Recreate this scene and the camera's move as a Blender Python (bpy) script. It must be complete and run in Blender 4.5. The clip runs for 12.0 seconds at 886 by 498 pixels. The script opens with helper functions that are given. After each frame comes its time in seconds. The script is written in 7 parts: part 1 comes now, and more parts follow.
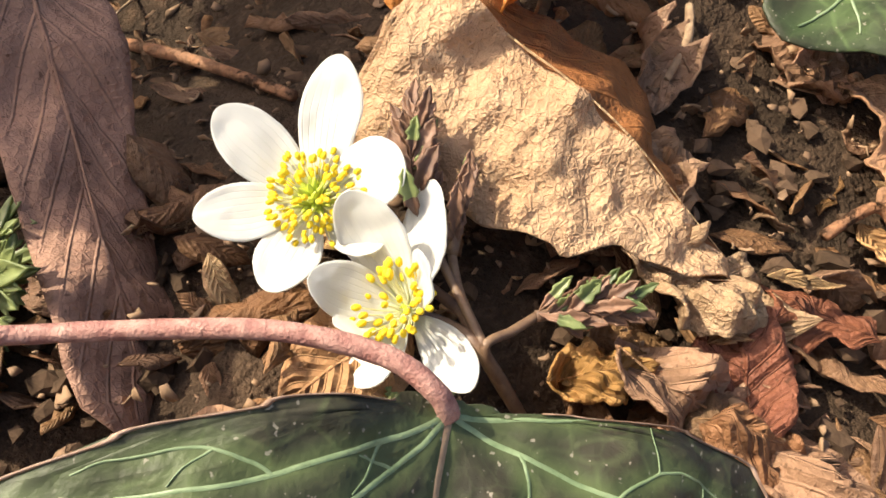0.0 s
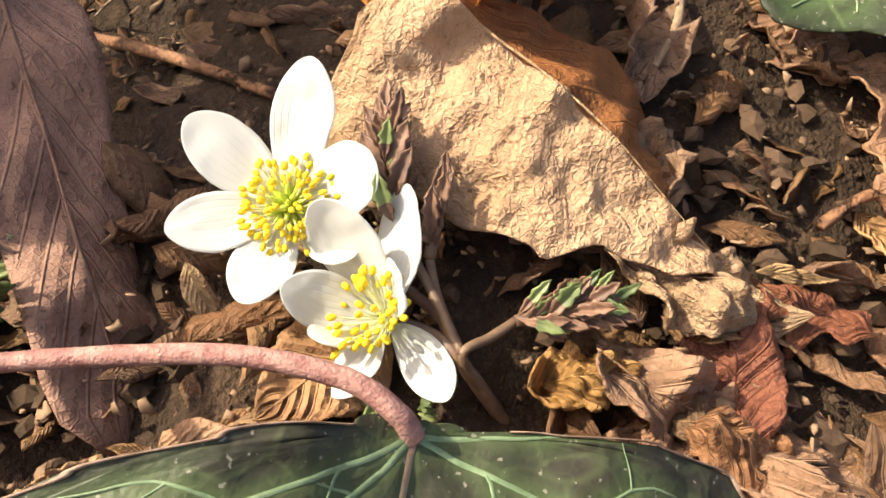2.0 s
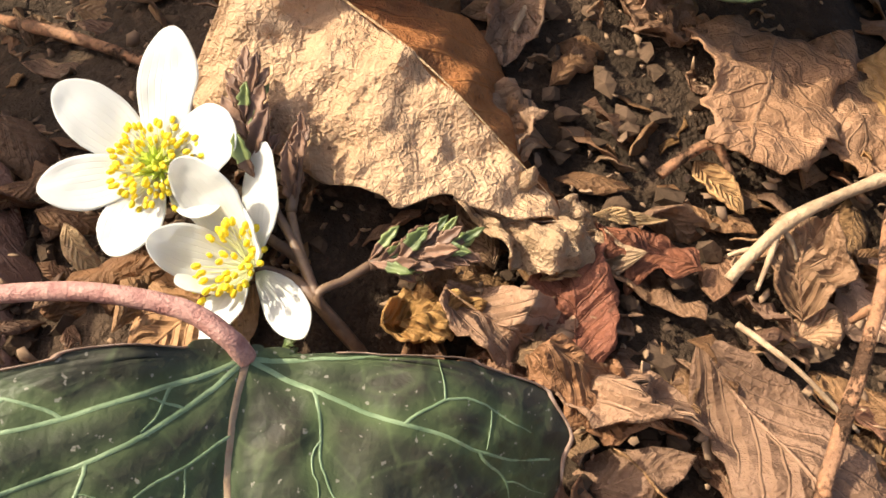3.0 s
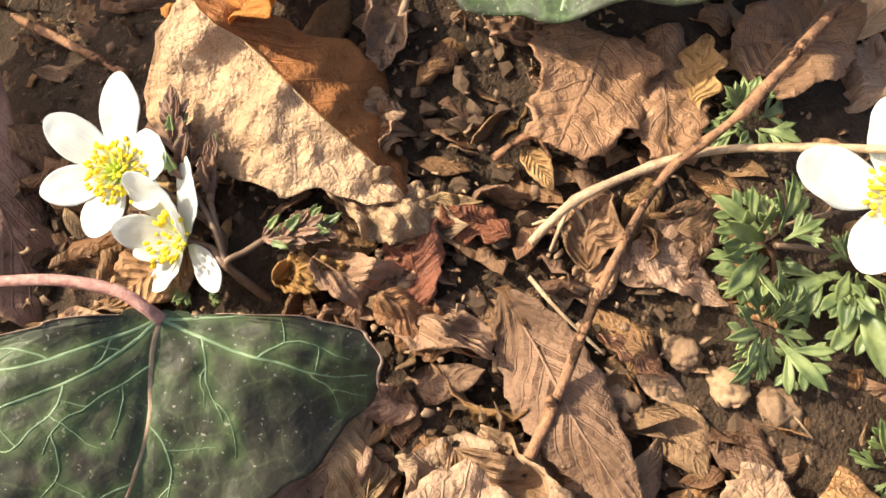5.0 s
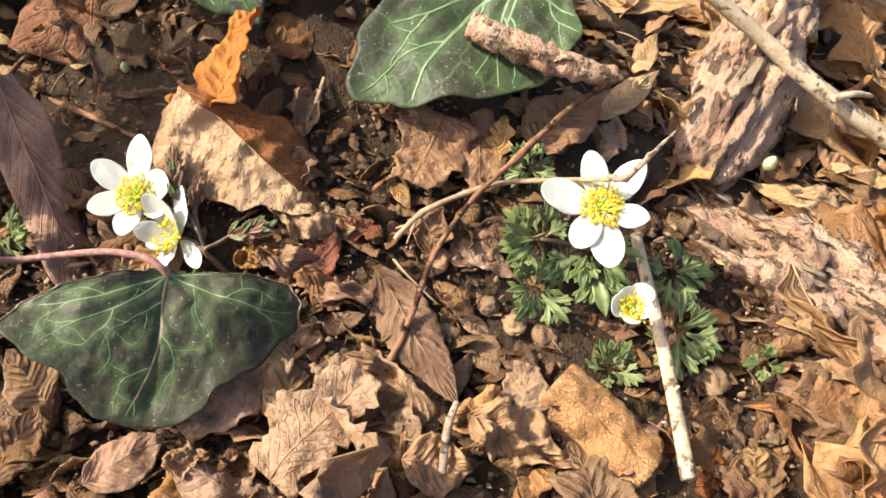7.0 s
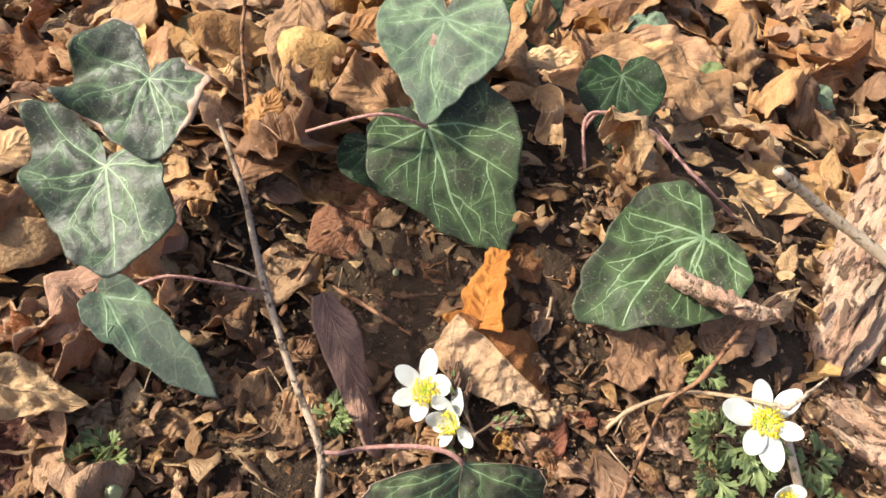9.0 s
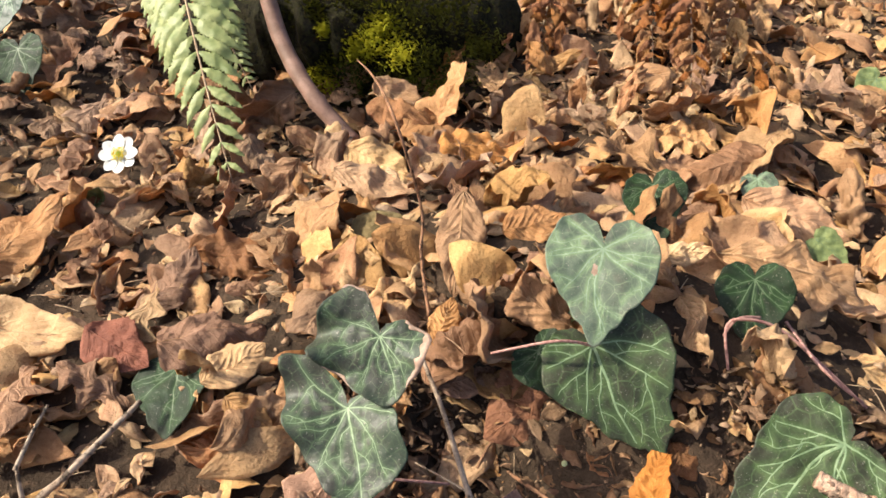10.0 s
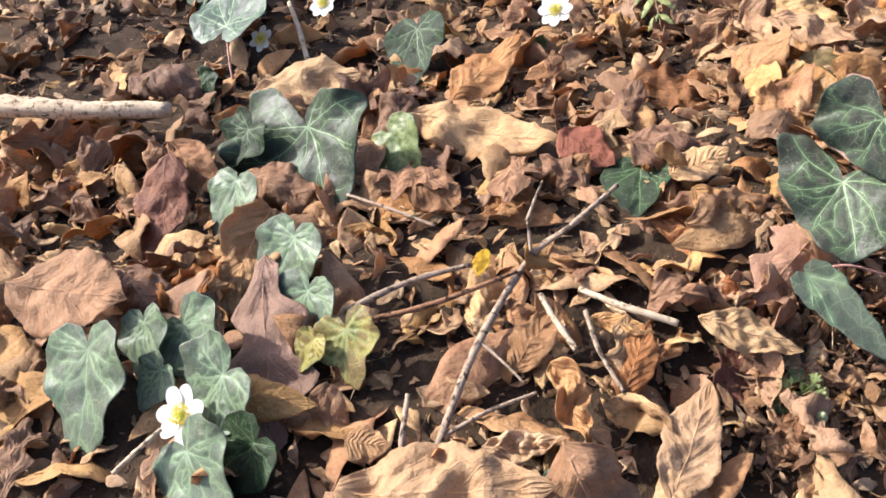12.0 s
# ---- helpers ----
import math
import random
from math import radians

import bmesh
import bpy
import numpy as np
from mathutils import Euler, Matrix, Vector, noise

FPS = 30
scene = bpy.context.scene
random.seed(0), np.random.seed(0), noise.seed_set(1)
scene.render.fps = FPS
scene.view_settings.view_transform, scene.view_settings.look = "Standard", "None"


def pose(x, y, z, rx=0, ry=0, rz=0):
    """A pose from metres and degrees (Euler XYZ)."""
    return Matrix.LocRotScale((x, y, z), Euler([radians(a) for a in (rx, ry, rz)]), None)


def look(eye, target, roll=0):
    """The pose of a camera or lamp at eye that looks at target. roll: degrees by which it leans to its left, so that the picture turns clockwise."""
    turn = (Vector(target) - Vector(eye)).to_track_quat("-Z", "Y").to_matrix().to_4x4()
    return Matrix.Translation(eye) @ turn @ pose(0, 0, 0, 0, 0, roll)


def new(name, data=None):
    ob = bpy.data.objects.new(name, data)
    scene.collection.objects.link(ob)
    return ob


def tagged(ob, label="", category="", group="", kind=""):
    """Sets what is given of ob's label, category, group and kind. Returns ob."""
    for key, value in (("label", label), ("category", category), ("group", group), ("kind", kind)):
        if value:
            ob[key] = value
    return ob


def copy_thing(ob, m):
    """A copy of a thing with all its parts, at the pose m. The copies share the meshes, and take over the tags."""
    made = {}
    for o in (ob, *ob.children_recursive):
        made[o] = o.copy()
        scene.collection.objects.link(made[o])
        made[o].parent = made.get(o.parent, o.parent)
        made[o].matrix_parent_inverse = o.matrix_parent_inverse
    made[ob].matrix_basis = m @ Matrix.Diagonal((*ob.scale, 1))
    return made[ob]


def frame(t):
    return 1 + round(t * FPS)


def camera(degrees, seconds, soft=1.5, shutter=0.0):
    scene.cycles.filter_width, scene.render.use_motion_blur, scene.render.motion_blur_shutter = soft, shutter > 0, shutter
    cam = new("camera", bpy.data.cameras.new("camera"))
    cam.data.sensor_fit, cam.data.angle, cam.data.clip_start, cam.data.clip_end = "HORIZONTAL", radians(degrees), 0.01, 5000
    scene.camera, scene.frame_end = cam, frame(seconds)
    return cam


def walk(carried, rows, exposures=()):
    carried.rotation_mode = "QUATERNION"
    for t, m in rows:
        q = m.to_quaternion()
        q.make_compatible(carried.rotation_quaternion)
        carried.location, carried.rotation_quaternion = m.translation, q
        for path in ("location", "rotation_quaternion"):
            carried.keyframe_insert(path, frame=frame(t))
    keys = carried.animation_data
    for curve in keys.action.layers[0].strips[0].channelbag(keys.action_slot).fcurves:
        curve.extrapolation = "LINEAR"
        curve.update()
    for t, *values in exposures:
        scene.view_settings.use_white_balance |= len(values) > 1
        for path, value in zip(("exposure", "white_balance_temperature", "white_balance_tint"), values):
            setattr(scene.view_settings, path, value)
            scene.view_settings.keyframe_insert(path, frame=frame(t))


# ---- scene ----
cam = camera(61.34, 12.0, soft=1.6)
PATH = [
    (0, (0.01375, -0.07368, 0.06189), (0.01161, 0.16990, -0.11323), 15.45),
    (0.5, (0.01951, -0.06673, 0.06681), (0.01370, 0.17461, -0.11129), 13.83),
    (1, (0.02232, -0.06598, 0.06837), (0.01283, 0.17632, -0.10826), 12.49),
    (1.5, (0.01902, -0.06736, 0.06670), (0.00778, 0.17093, -0.11521), 12.88),
    (2, (0.01853, -0.06825, 0.06569), (0.01089, 0.16681, -0.12056), 13.20),
    (2.5, (0.02555, -0.07252, 0.06925), (0.02878, 0.16148, -0.11846), 13.78),
    (3, (0.03537, -0.07638, 0.07034), (0.04230, 0.15708, -0.11794), 13.55),
    (3.2, (0.03670, -0.07980, 0.07159), (0.04608, 0.15170, -0.11898), 14.21),
    (4.8, (0.07172, -0.08261, 0.12264), (0.05182, 0.09880, -0.11546), 7.18),
    (5, (0.07149, -0.08868, 0.12418), (0.06086, 0.10061, -0.10832), 9.58),
    (5.5, (0.07417, -0.10846, 0.13714), (0.06932, 0.08588, -0.09134), 11.27),
    (6, (0.08941, -0.12303, 0.14895), (0.08772, 0.07971, -0.07217), 11.72),
    (6.5, (0.10147, -0.15444, 0.17304), (0.10147, 0.05858, -0.03821), 11.34),
    (6.7, (0.09971, -0.16421, 0.17916), (0.10291, 0.05166, -0.02915), 11.86),
    (8.3, (0.06405, -0.19134, 0.22768), (0.06948, 0.01818, 0.01304), 15.29),
    (8.5, (0.05169, -0.19622, 0.24075), (0.05432, 0.01557, 0.02830), 15.61),
    (9, (0.00118, -0.19244, 0.31034), (-0.01208, 0.01740, 0.09635), 11.49),
    (9.5, (-0.04249, -0.18607, 0.37550), (-0.06940, 0.02610, 0.16512), 8.22),
    (10, (-0.07240, -0.19069, 0.42333), (-0.11657, 0.02431, 0.21882), 4.52),
    (10.5, (-0.09621, -0.21451, 0.44618), (-0.16094, -0.00241, 0.24413), 1.18),
    (11, (-0.12113, -0.26833, 0.44664), (-0.21118, -0.06721, 0.24306), -2.26),
    (11.5, (-0.13733, -0.32290, 0.43227), (-0.25567, -0.14096, 0.22516), -6.56),
    (12, (-0.14491, -0.36128, 0.41012), (-0.28085, -0.20500, 0.19311), -10.38),
]
walk(cam, [(t, look(eye, target, roll)) for t, eye, target, roll in PATH], exposures=[(0, 0.63, 6650, 10), (2.5, 0.68, 6650, 10), (3.2, 0.70, 6600, 9), (5, 0.81, 6550, 7), (6.5, 0.65, 6350, 7), (8.5, 0.61, 6100, 5), (9.5, 0.59, 6030, 9), (10.5, 0.60, 6300, 8), (11, 0.66, 6150, 11), (11.5, 0.66, 5950, 10), (12, 0.69, 5680, 12)])

# ---- daylight ----
SUN_AZIMUTH, SUN_HEIGHT = -100.0, 38.0  # degrees clockwise from +y, degrees above the horizon
world = bpy.data.worlds.new("sky")
world.use_nodes = True
scene.world = world
_sky = world.node_tree.nodes.new("ShaderNodeTexSky")
_sky.sky_type, _sky.sun_disc = "NISHITA", False
_sky.sun_elevation, _sky.sun_rotation = radians(SUN_HEIGHT), radians(SUN_AZIMUTH)
_sky.dust_density, _sky.ozone_density, _sky.air_density = 5.0, 0.2, 0.8
_bg = world.node_tree.nodes["Background"]
_bg.inputs["Strength"].default_value = 0.175
world.node_tree.links.new(_sky.outputs[0], _bg.inputs["Color"])
_sd = Vector((math.sin(radians(SUN_AZIMUTH)) * math.cos(radians(SUN_HEIGHT)), math.cos(radians(SUN_AZIMUTH)) * math.cos(radians(SUN_HEIGHT)), math.sin(radians(SUN_HEIGHT))))
sun = new("sun", bpy.data.lights.new("sun", "SUN"))
sun.data.energy, sun.data.angle, sun.data.color = 5.0, radians(0.53), (1.0, 0.92, 0.735)
sun.matrix_world = look(_sd * 5, (0, 0, 0))

# ---- lie of the land ----
BASE = -0.0161
BUMPS = [
    (-0.2, -0.1, 0.09, -0.0074),
    (-0.2, 0.03, 0.09, 0.0088),
    (-0.2, 0.16, 0.09, 0.0275),
    (-0.2, 0.29, 0.09, 0.0112),
    (-0.05, -0.1, 0.09, -0.0188),
    (-0.05, 0.03, 0.09, -0.006),
    (-0.05, 0.16, 0.09, 0.0505),
    (-0.05, 0.29, 0.09, 0.0175),
    (0.1, -0.1, 0.09, -0.0147),
    (0.1, 0.03, 0.09, 0.0041),
    (0.1, 0.16, 0.09, 0.0418),
    (0.1, 0.29, 0.09, 0.0096),
    (0.25, -0.1, 0.09, -0.0065),
    (0.25, 0.03, 0.09, -0.0049),
    (0.25, 0.16, 0.09, -0.0004),
    (0.25, 0.29, 0.09, -0.0019),
    (-0.75, -0.1, 0.22, -0.0042),
    (-0.75, 0.2, 0.22, -0.024),
    (-0.75, 0.5, 0.22, -0.0155),
    (-0.45, -0.1, 0.22, 0.0089),
    (-0.45, 0.2, 0.22, -0.0074),
    (-0.45, 0.5, 0.22, -0.0194),
    (-0.1, 0.6, 0.25, 0.0041),
    (0.3, 0.6, 0.25, 0.0047),
    (-0.085, 0.085, 0.045, -0.045),
]


def ground_z(x, y):
    z = BASE
    for cx, cy, s, h in BUMPS:
        z += h * math.exp(-((x - cx) ** 2 + (y - cy) ** 2) / (2 * s * s))
    return z


# ---- materials ----
class Nodes:
    """A small wrapper to write node trees in few lines."""

    def __init__(self, name, rough=0.6, bump=0.0):
        self.mat = bpy.data.materials.new(name)
        self.mat.use_nodes = True
        self.t = self.mat.node_tree
        self.bsdf = self.t.nodes["Principled BSDF"]
        self.out = self.t.nodes["Material Output"]
        self.bsdf.inputs["Roughness"].default_value = rough
        self.bsdf.inputs["Specular IOR Level"].default_value = 0.5 if rough < 0.6 else (0.28 if rough < 0.8 else 0.12)

    def node(self, kind, **ins):
        n = self.t.nodes.new(kind)
        for k, v in ins.items():
            self.put(n, k.replace("_", " "), v)
        return n

    def put(self, n, key, v):
        sock = n.inputs[int(key[1:])] if key[0] == "i" and key[1:].isdigit() else n.inputs[key]
        if hasattr(v, "is_output"):
            self.t.links.new(v, sock)
        else:
            sock.default_value = v

    def math(self, op, a, b=0.0, c=0.0):
        n = self.t.nodes.new("ShaderNodeMath")
        n.operation = op
        for k, v in enumerate((a, b, c)):
            self.put(n, f"i{k}", v)
        return n.outputs[0]

    def step(self, v, lo, hi, a=0.0, b=1.0):
        n = self.t.nodes.new("ShaderNodeMapRange")
        n.interpolation_type = "SMOOTHSTEP"
        for k, x in enumerate((v, lo, hi, a, b)):
            self.put(n, f"i{k}", x)
        return n.outputs[0]

    def mix(self, f, a, b):
        n = self.t.nodes.new("ShaderNodeMix")
        n.data_type = "RGBA"
        self.put(n, "i0", f), self.put(n, "i6", a), self.put(n, "i7", b)
        return n.outputs[2]

    def noise(self, scale, detail=3.0, where=None, rough=0.55):
        n = self.node("ShaderNodeTexNoise", Scale=scale, Detail=detail, Roughness=rough)
        if where is not None:
            self.put(n, "Vector", where)
        return n.outputs["Fac"]

    def place(self):
        return self.node("ShaderNodeTexCoord").outputs["Object"]

    def spread(self):
        """The object's place with a shift of its own for every object."""
        r = self.node("ShaderNodeObjectInfo").outputs["Random"]
        n = self.t.nodes.new("ShaderNodeVectorMath")
        n.operation = "ADD"
        self.put(n, "i0", self.place())
        s = self.node("ShaderNodeCombineXYZ", X=self.math("MULTIPLY", r, 7.0), Y=self.math("MULTIPLY", r, 3.0), Z=r)
        self.put(n, "i1", s.outputs[0])
        return n.outputs[0]

    def bump(self, height, strength, distance):
        n = self.node("ShaderNodeBump", Strength=strength, Distance=distance, Height=height)
        self.put(self.bsdf, "Normal", n.outputs[0])
        return n.outputs[0]

    def translucent(self, colour, amount, normal=None):
        tr = self.node("ShaderNodeBsdfTranslucent", Color=colour)
        if normal is not None:
            self.put(tr, "Normal", normal)
        m = self.t.nodes.new("ShaderNodeMixShader")
        self.put(m, "i0", amount)
        self.t.links.new(self.bsdf.outputs[0], m.inputs[1])
        self.t.links.new(tr.outputs[0], m.inputs[2])
        self.t.links.new(m.outputs[0], self.out.inputs["Surface"])


def rgb(*c):
    return (*c, 1.0)


def dry_leaf_material(name, light, dark, veins=9.0, glow=0.28, vein_tone=1.2, island=False, swells=1.0, ribs=1.0, grain=130.0, wrinkle=2.8, net_depth=0.08):
    """Dead leaf: mottled brown, ribs, a fine net of veins, spots; some light comes through."""
    m = Nodes(name, 0.62)
    uv = m.node("ShaderNodeSeparateXYZ", Vector=m.node("ShaderNodeTexCoord").outputs["UV"])
    across = m.math("ABSOLUTE", m.math("SUBTRACT", m.math("MULTIPLY", uv.outputs[0], 2.0), 1.0))
    spot = m.spread()
    warp = m.noise(30.0, 2.0, spot)
    row = m.math("SUBTRACT", m.math("MULTIPLY", uv.outputs[1], veins), m.math("MULTIPLY", across, veins * 0.28))
    row = m.math("ADD", row, m.math("MULTIPLY", warp, 0.5))
    rib = m.step(m.math("PINGPONG", row, 0.5), 0.0, 0.09, 1.0, 0.0)
    mid = m.step(across, 0.015, 0.05, 1.0, 0.0)
    rib = m.math("MAXIMUM", m.math("MULTIPLY", rib, m.step(across, 0.98, 0.6)), mid)
    net = m.node("ShaderNodeTexVoronoi", Vector=spot, Scale=650.0)
    net.feature = "DISTANCE_TO_EDGE"
    netv = m.step(net.outputs["Distance"], 0.0, 0.12, 1.0, 0.0)
    big, fine = m.noise(55.0, 4.0, spot), m.noise(420.0, 4.0, spot)
    rnd = m.node("ShaderNodeNewGeometry").outputs["Random Per Island"] if island else m.node("ShaderNodeObjectInfo").outputs["Random"]
    tone = m.math("ADD", m.math("MULTIPLY", m.step(big, 0.3, 0.7), 0.55), m.math("MULTIPLY", rnd, 0.45))
    col = m.mix(tone, rgb(*dark), rgb(*light))
    col = m.mix(m.math("MULTIPLY", m.step(fine, 0.48, 0.72), 0.4), col, rgb(*[c * 0.6 for c in dark]))
    freckle = m.step(m.noise(900.0, 1.0, spot), 0.68, 0.74)
    col = m.mix(m.math("MULTIPLY", freckle, 0.6), col, rgb(0.06, 0.03, 0.015))
    col = m.mix(m.math("MULTIPLY", rib, 0.38 * ribs), col, rgb(*[min(0.8, c * vein_tone) for c in light]))
    hsv = m.node("ShaderNodeHueSaturation", Hue=m.math("ADD", 0.493, m.math("MULTIPLY", rnd, 0.014)), Saturation=m.math("ADD", 0.92, m.math("MULTIPLY", m.math("FRACT", m.math("MULTIPLY", rnd, 7.3)), 0.22)), Value=m.math("ADD", 0.78, m.math("MULTIPLY", m.math("FRACT", m.math("MULTIPLY", rnd, 13.7)), 0.44)), Color=col)
    col = hsv.outputs[0]
    m.put(m.bsdf, "Base Color", col)
    m.put(m.bsdf, "Roughness", m.math("ADD", 0.5, m.math("MULTIPLY", fine, 0.3)))
    swell = m.math("MULTIPLY", m.math("PINGPONG", row, 0.5), m.step(across, 1.0, 0.4))
    h = m.math("ADD", m.math("ADD", m.math("MULTIPLY", rib, 0.5 * ribs), m.math("MULTIPLY", swell, swells)), m.math("ADD", m.math("MULTIPLY", netv, net_depth), m.math("ADD", m.math("MULTIPLY", fine, 0.9), m.math("MULTIPLY", m.noise(grain, 5.0, spot, 0.6), wrinkle))))
    nb = m.bump(h, 0.85, 0.0012)
    m.translucent(m.mix(0.5, col, rgb(light[0], light[1] * 0.75, light[2] * 0.45)), glow, nb)
    return m.mat


def ivy_material(name, light, dark, rough=0.42, net=1.0, blotch=0.8):
    """Ivy blade: dark green with brownish mottling, specks of dust, waxy gloss."""
    m = Nodes(name, rough)
    spot = m.spread()
    fine, mid = m.noise(520.0, 4.0, spot), m.noise(140.0, 4.0, spot)
    col = m.mix(m.step(m.noise(50.0, 4.0, spot), 0.34, 0.66), rgb(*dark), rgb(*light))
    col = m.mix(m.math("MULTIPLY", m.step(mid, 0.5, 0.7), 0.45), col, rgb(light[0] * 0.9 + 0.012, light[1] * 0.62 + 0.008, light[2] * 0.7 + 0.006))
    col = m.mix(m.math("MULTIPLY", m.step(fine, 0.5, 0.72), 0.35), col, rgb(light[0] * 1.5, light[1] * 1.4, light[2] * 1.3))
    attr = m.node("ShaderNodeAttribute")
    attr.attribute_name = "vein"
    between = m.math("MULTIPLY", m.step(m.noise(34.0, 3.0, spot), 0.40, 0.62), m.step(attr.outputs["Fac"], 0.15, 0.75, blotch, 0.0))
    col = m.mix(between, col, rgb(light[0] * 0.55 + 0.014, light[1] * 0.42 + 0.008, light[2] * 0.52 + 0.008))
    halo = m.math("MULTIPLY", m.step(attr.outputs["Fac"], 0.35, 1.0), m.step(mid, 0.3, 0.7, 0.45, 1.0))
    col = m.mix(m.math("MULTIPLY", halo, 0.8), col, rgb(light[0] * 1.7, light[1] * 2.0, light[2] * 1.4))
    warp = m.node("ShaderNodeTexNoise", Scale=9.0, Detail=2.0, Vector=m.node("ShaderNodeTexCoord").outputs["UV"])
    mesh = m.node("ShaderNodeMix")
    mesh.data_type = "RGBA"
    m.put(mesh, "i0", 0.05), m.put(mesh, "i6", m.node("ShaderNodeTexCoord").outputs["UV"]), m.put(mesh, "i7", warp.outputs["Color"])
    for scale, width, amount in ((12.0, 0.05, 0.42), (34.0, 0.08, 0.15)):
        cells = m.node("ShaderNodeTexVoronoi", Vector=mesh.outputs[2], Scale=scale)
        cells.feature = "DISTANCE_TO_EDGE"
        line = m.step(cells.outputs["Distance"], 0.0, width, 1.0, 0.0)
        col = m.mix(m.math("MULTIPLY", line, m.step(mid, 0.3, 0.65, amount * 0.4 * net, amount * net)), col, rgb(light[0] * 2.2 + 0.03, light[1] * 2.4 + 0.05, light[2] * 1.8 + 0.02))
    dust = m.step(m.noise(900.0, 2.0, spot), 0.66, 0.71)
    col = m.mix(m.math("MULTIPLY", dust, 0.6), col, rgb(0.36, 0.33, 0.26))
    m.put(m.bsdf, "Base Color", col)
    m.put(m.bsdf, "Specular IOR Level", 0.25)
    m.put(m.bsdf, "Roughness", m.math("ADD", rough - 0.08, m.math("MULTIPLY", mid, 0.25)))
    nb = m.bump(m.math("SUBTRACT", m.math("ADD", m.math("MULTIPLY", mid, 1.8), m.math("MULTIPLY", fine, 0.7)), m.math("MULTIPLY", attr.outputs["Fac"], 1.2)), 0.6, 0.0006)
    m.translucent(rgb(light[0] * 1.6, light[1] * 2.2, light[2] * 0.8), 0.12, nb)
    return m.mat


def plain_material(name, light, dark, scale=120.0, rough=0.6, glow=0.0, bump=0.4, distance=0.0005, stretch=(1, 1, 1)):
    m = Nodes(name, rough)
    mp = m.node("ShaderNodeMapping", Vector=m.spread(), Scale=stretch)
    spot = mp.outputs[0]
    a, b = m.noise(scale, 4.0, spot), m.noise(scale * 6, 3.0, spot)
    col = m.mix(m.step(a, 0.3, 0.7), rgb(*dark), rgb(*light))
    col = m.mix(m.math("MULTIPLY", m.step(b, 0.5, 0.75), 0.35), col, rgb(*[c * 0.5 for c in dark]))
    m.put(m.bsdf, "Base Color", col)
    nb = m.bump(m.math("ADD", a, m.math("MULTIPLY", b, 0.5)), bump, distance)
    if glow:
        m.translucent(rgb(*light), glow, nb)
    return m.mat


def petal_material():
    """White tepal with faint lengthwise veins; light comes through."""
    m = Nodes("tepal_white", 0.5)
    uv = m.node("ShaderNodeSeparateXYZ", Vector=m.node("ShaderNodeTexCoord").outputs["UV"])
    line = m.math("PINGPONG", m.math("ADD", m.math("MULTIPLY", uv.outputs[0], 9.0), m.math("MULTIPLY", m.noise(120.0, 2.0, m.spread()), 0.6)), 0.5)
    vein = m.math("MULTIPLY", m.step(line, 0.0, 0.12, 1.0, 0.0), m.step(uv.outputs[1], 1.0, 0.3))
    col = m.mix(m.math("MULTIPLY", vein, 0.2), rgb(0.78, 0.775, 0.74), rgb(0.55, 0.58, 0.53))
    col = m.mix(m.step(uv.outputs[1], 0.28, 0.0), col, rgb(0.80, 0.82, 0.62))
    m.put(m.bsdf, "Base Color", col)
    nb = m.bump(m.math("ADD", m.math("MULTIPLY", vein, -0.3), m.math("MULTIPLY", m.noise(220.0, 3.0, m.spread()), 0.5)), 0.5, 0.0004)
    m.translucent(rgb(0.90, 0.90, 0.85), 0.42, nb)
    return m.mat


def soil_material():
    m = Nodes("soil", 0.9)
    p = m.place()
    a, b, c = m.noise(22.0, 5.0, p), m.noise(160.0, 5.0, p, 0.65), m.noise(900.0, 3.0, p)
    col = m.mix(m.step(a, 0.3, 0.7), rgb(0.030, 0.020, 0.013), rgb(0.066, 0.042, 0.027))
    col = m.mix(m.step(b, 0.5, 0.72), col, rgb(0.092, 0.057, 0.035))
    col = m.mix(m.math("MULTIPLY", m.step(c, 0.55, 0.75), 0.5), col, rgb(0.022, 0.014, 0.009))
    leaf = m.node("ShaderNodeTexVoronoi", Vector=p, Scale=22.0)
    ramp = m.mix(m.node("ShaderNodeSeparateColor", Color=leaf.outputs["Color"]).outputs[0], rgb(0.16, 0.085, 0.042), rgb(0.50, 0.30, 0.15))
    away = m.node("ShaderNodeVectorMath", i0=p, i1=(-0.35, 0.25, 0.0))
    away.operation = "DISTANCE"
    col = m.mix(m.math("MULTIPLY", m.step(away.outputs["Value"], 0.7, 1.1), m.step(leaf.outputs["Distance"], 0.75, 0.35)), col, ramp)
    m.put(m.bsdf, "Base Color", col)
    m.bump(m.math("ADD", m.math("MULTIPLY", b, 1.0), m.math("MULTIPLY", c, 0.3)), 0.9, 0.004)
    return m.mat


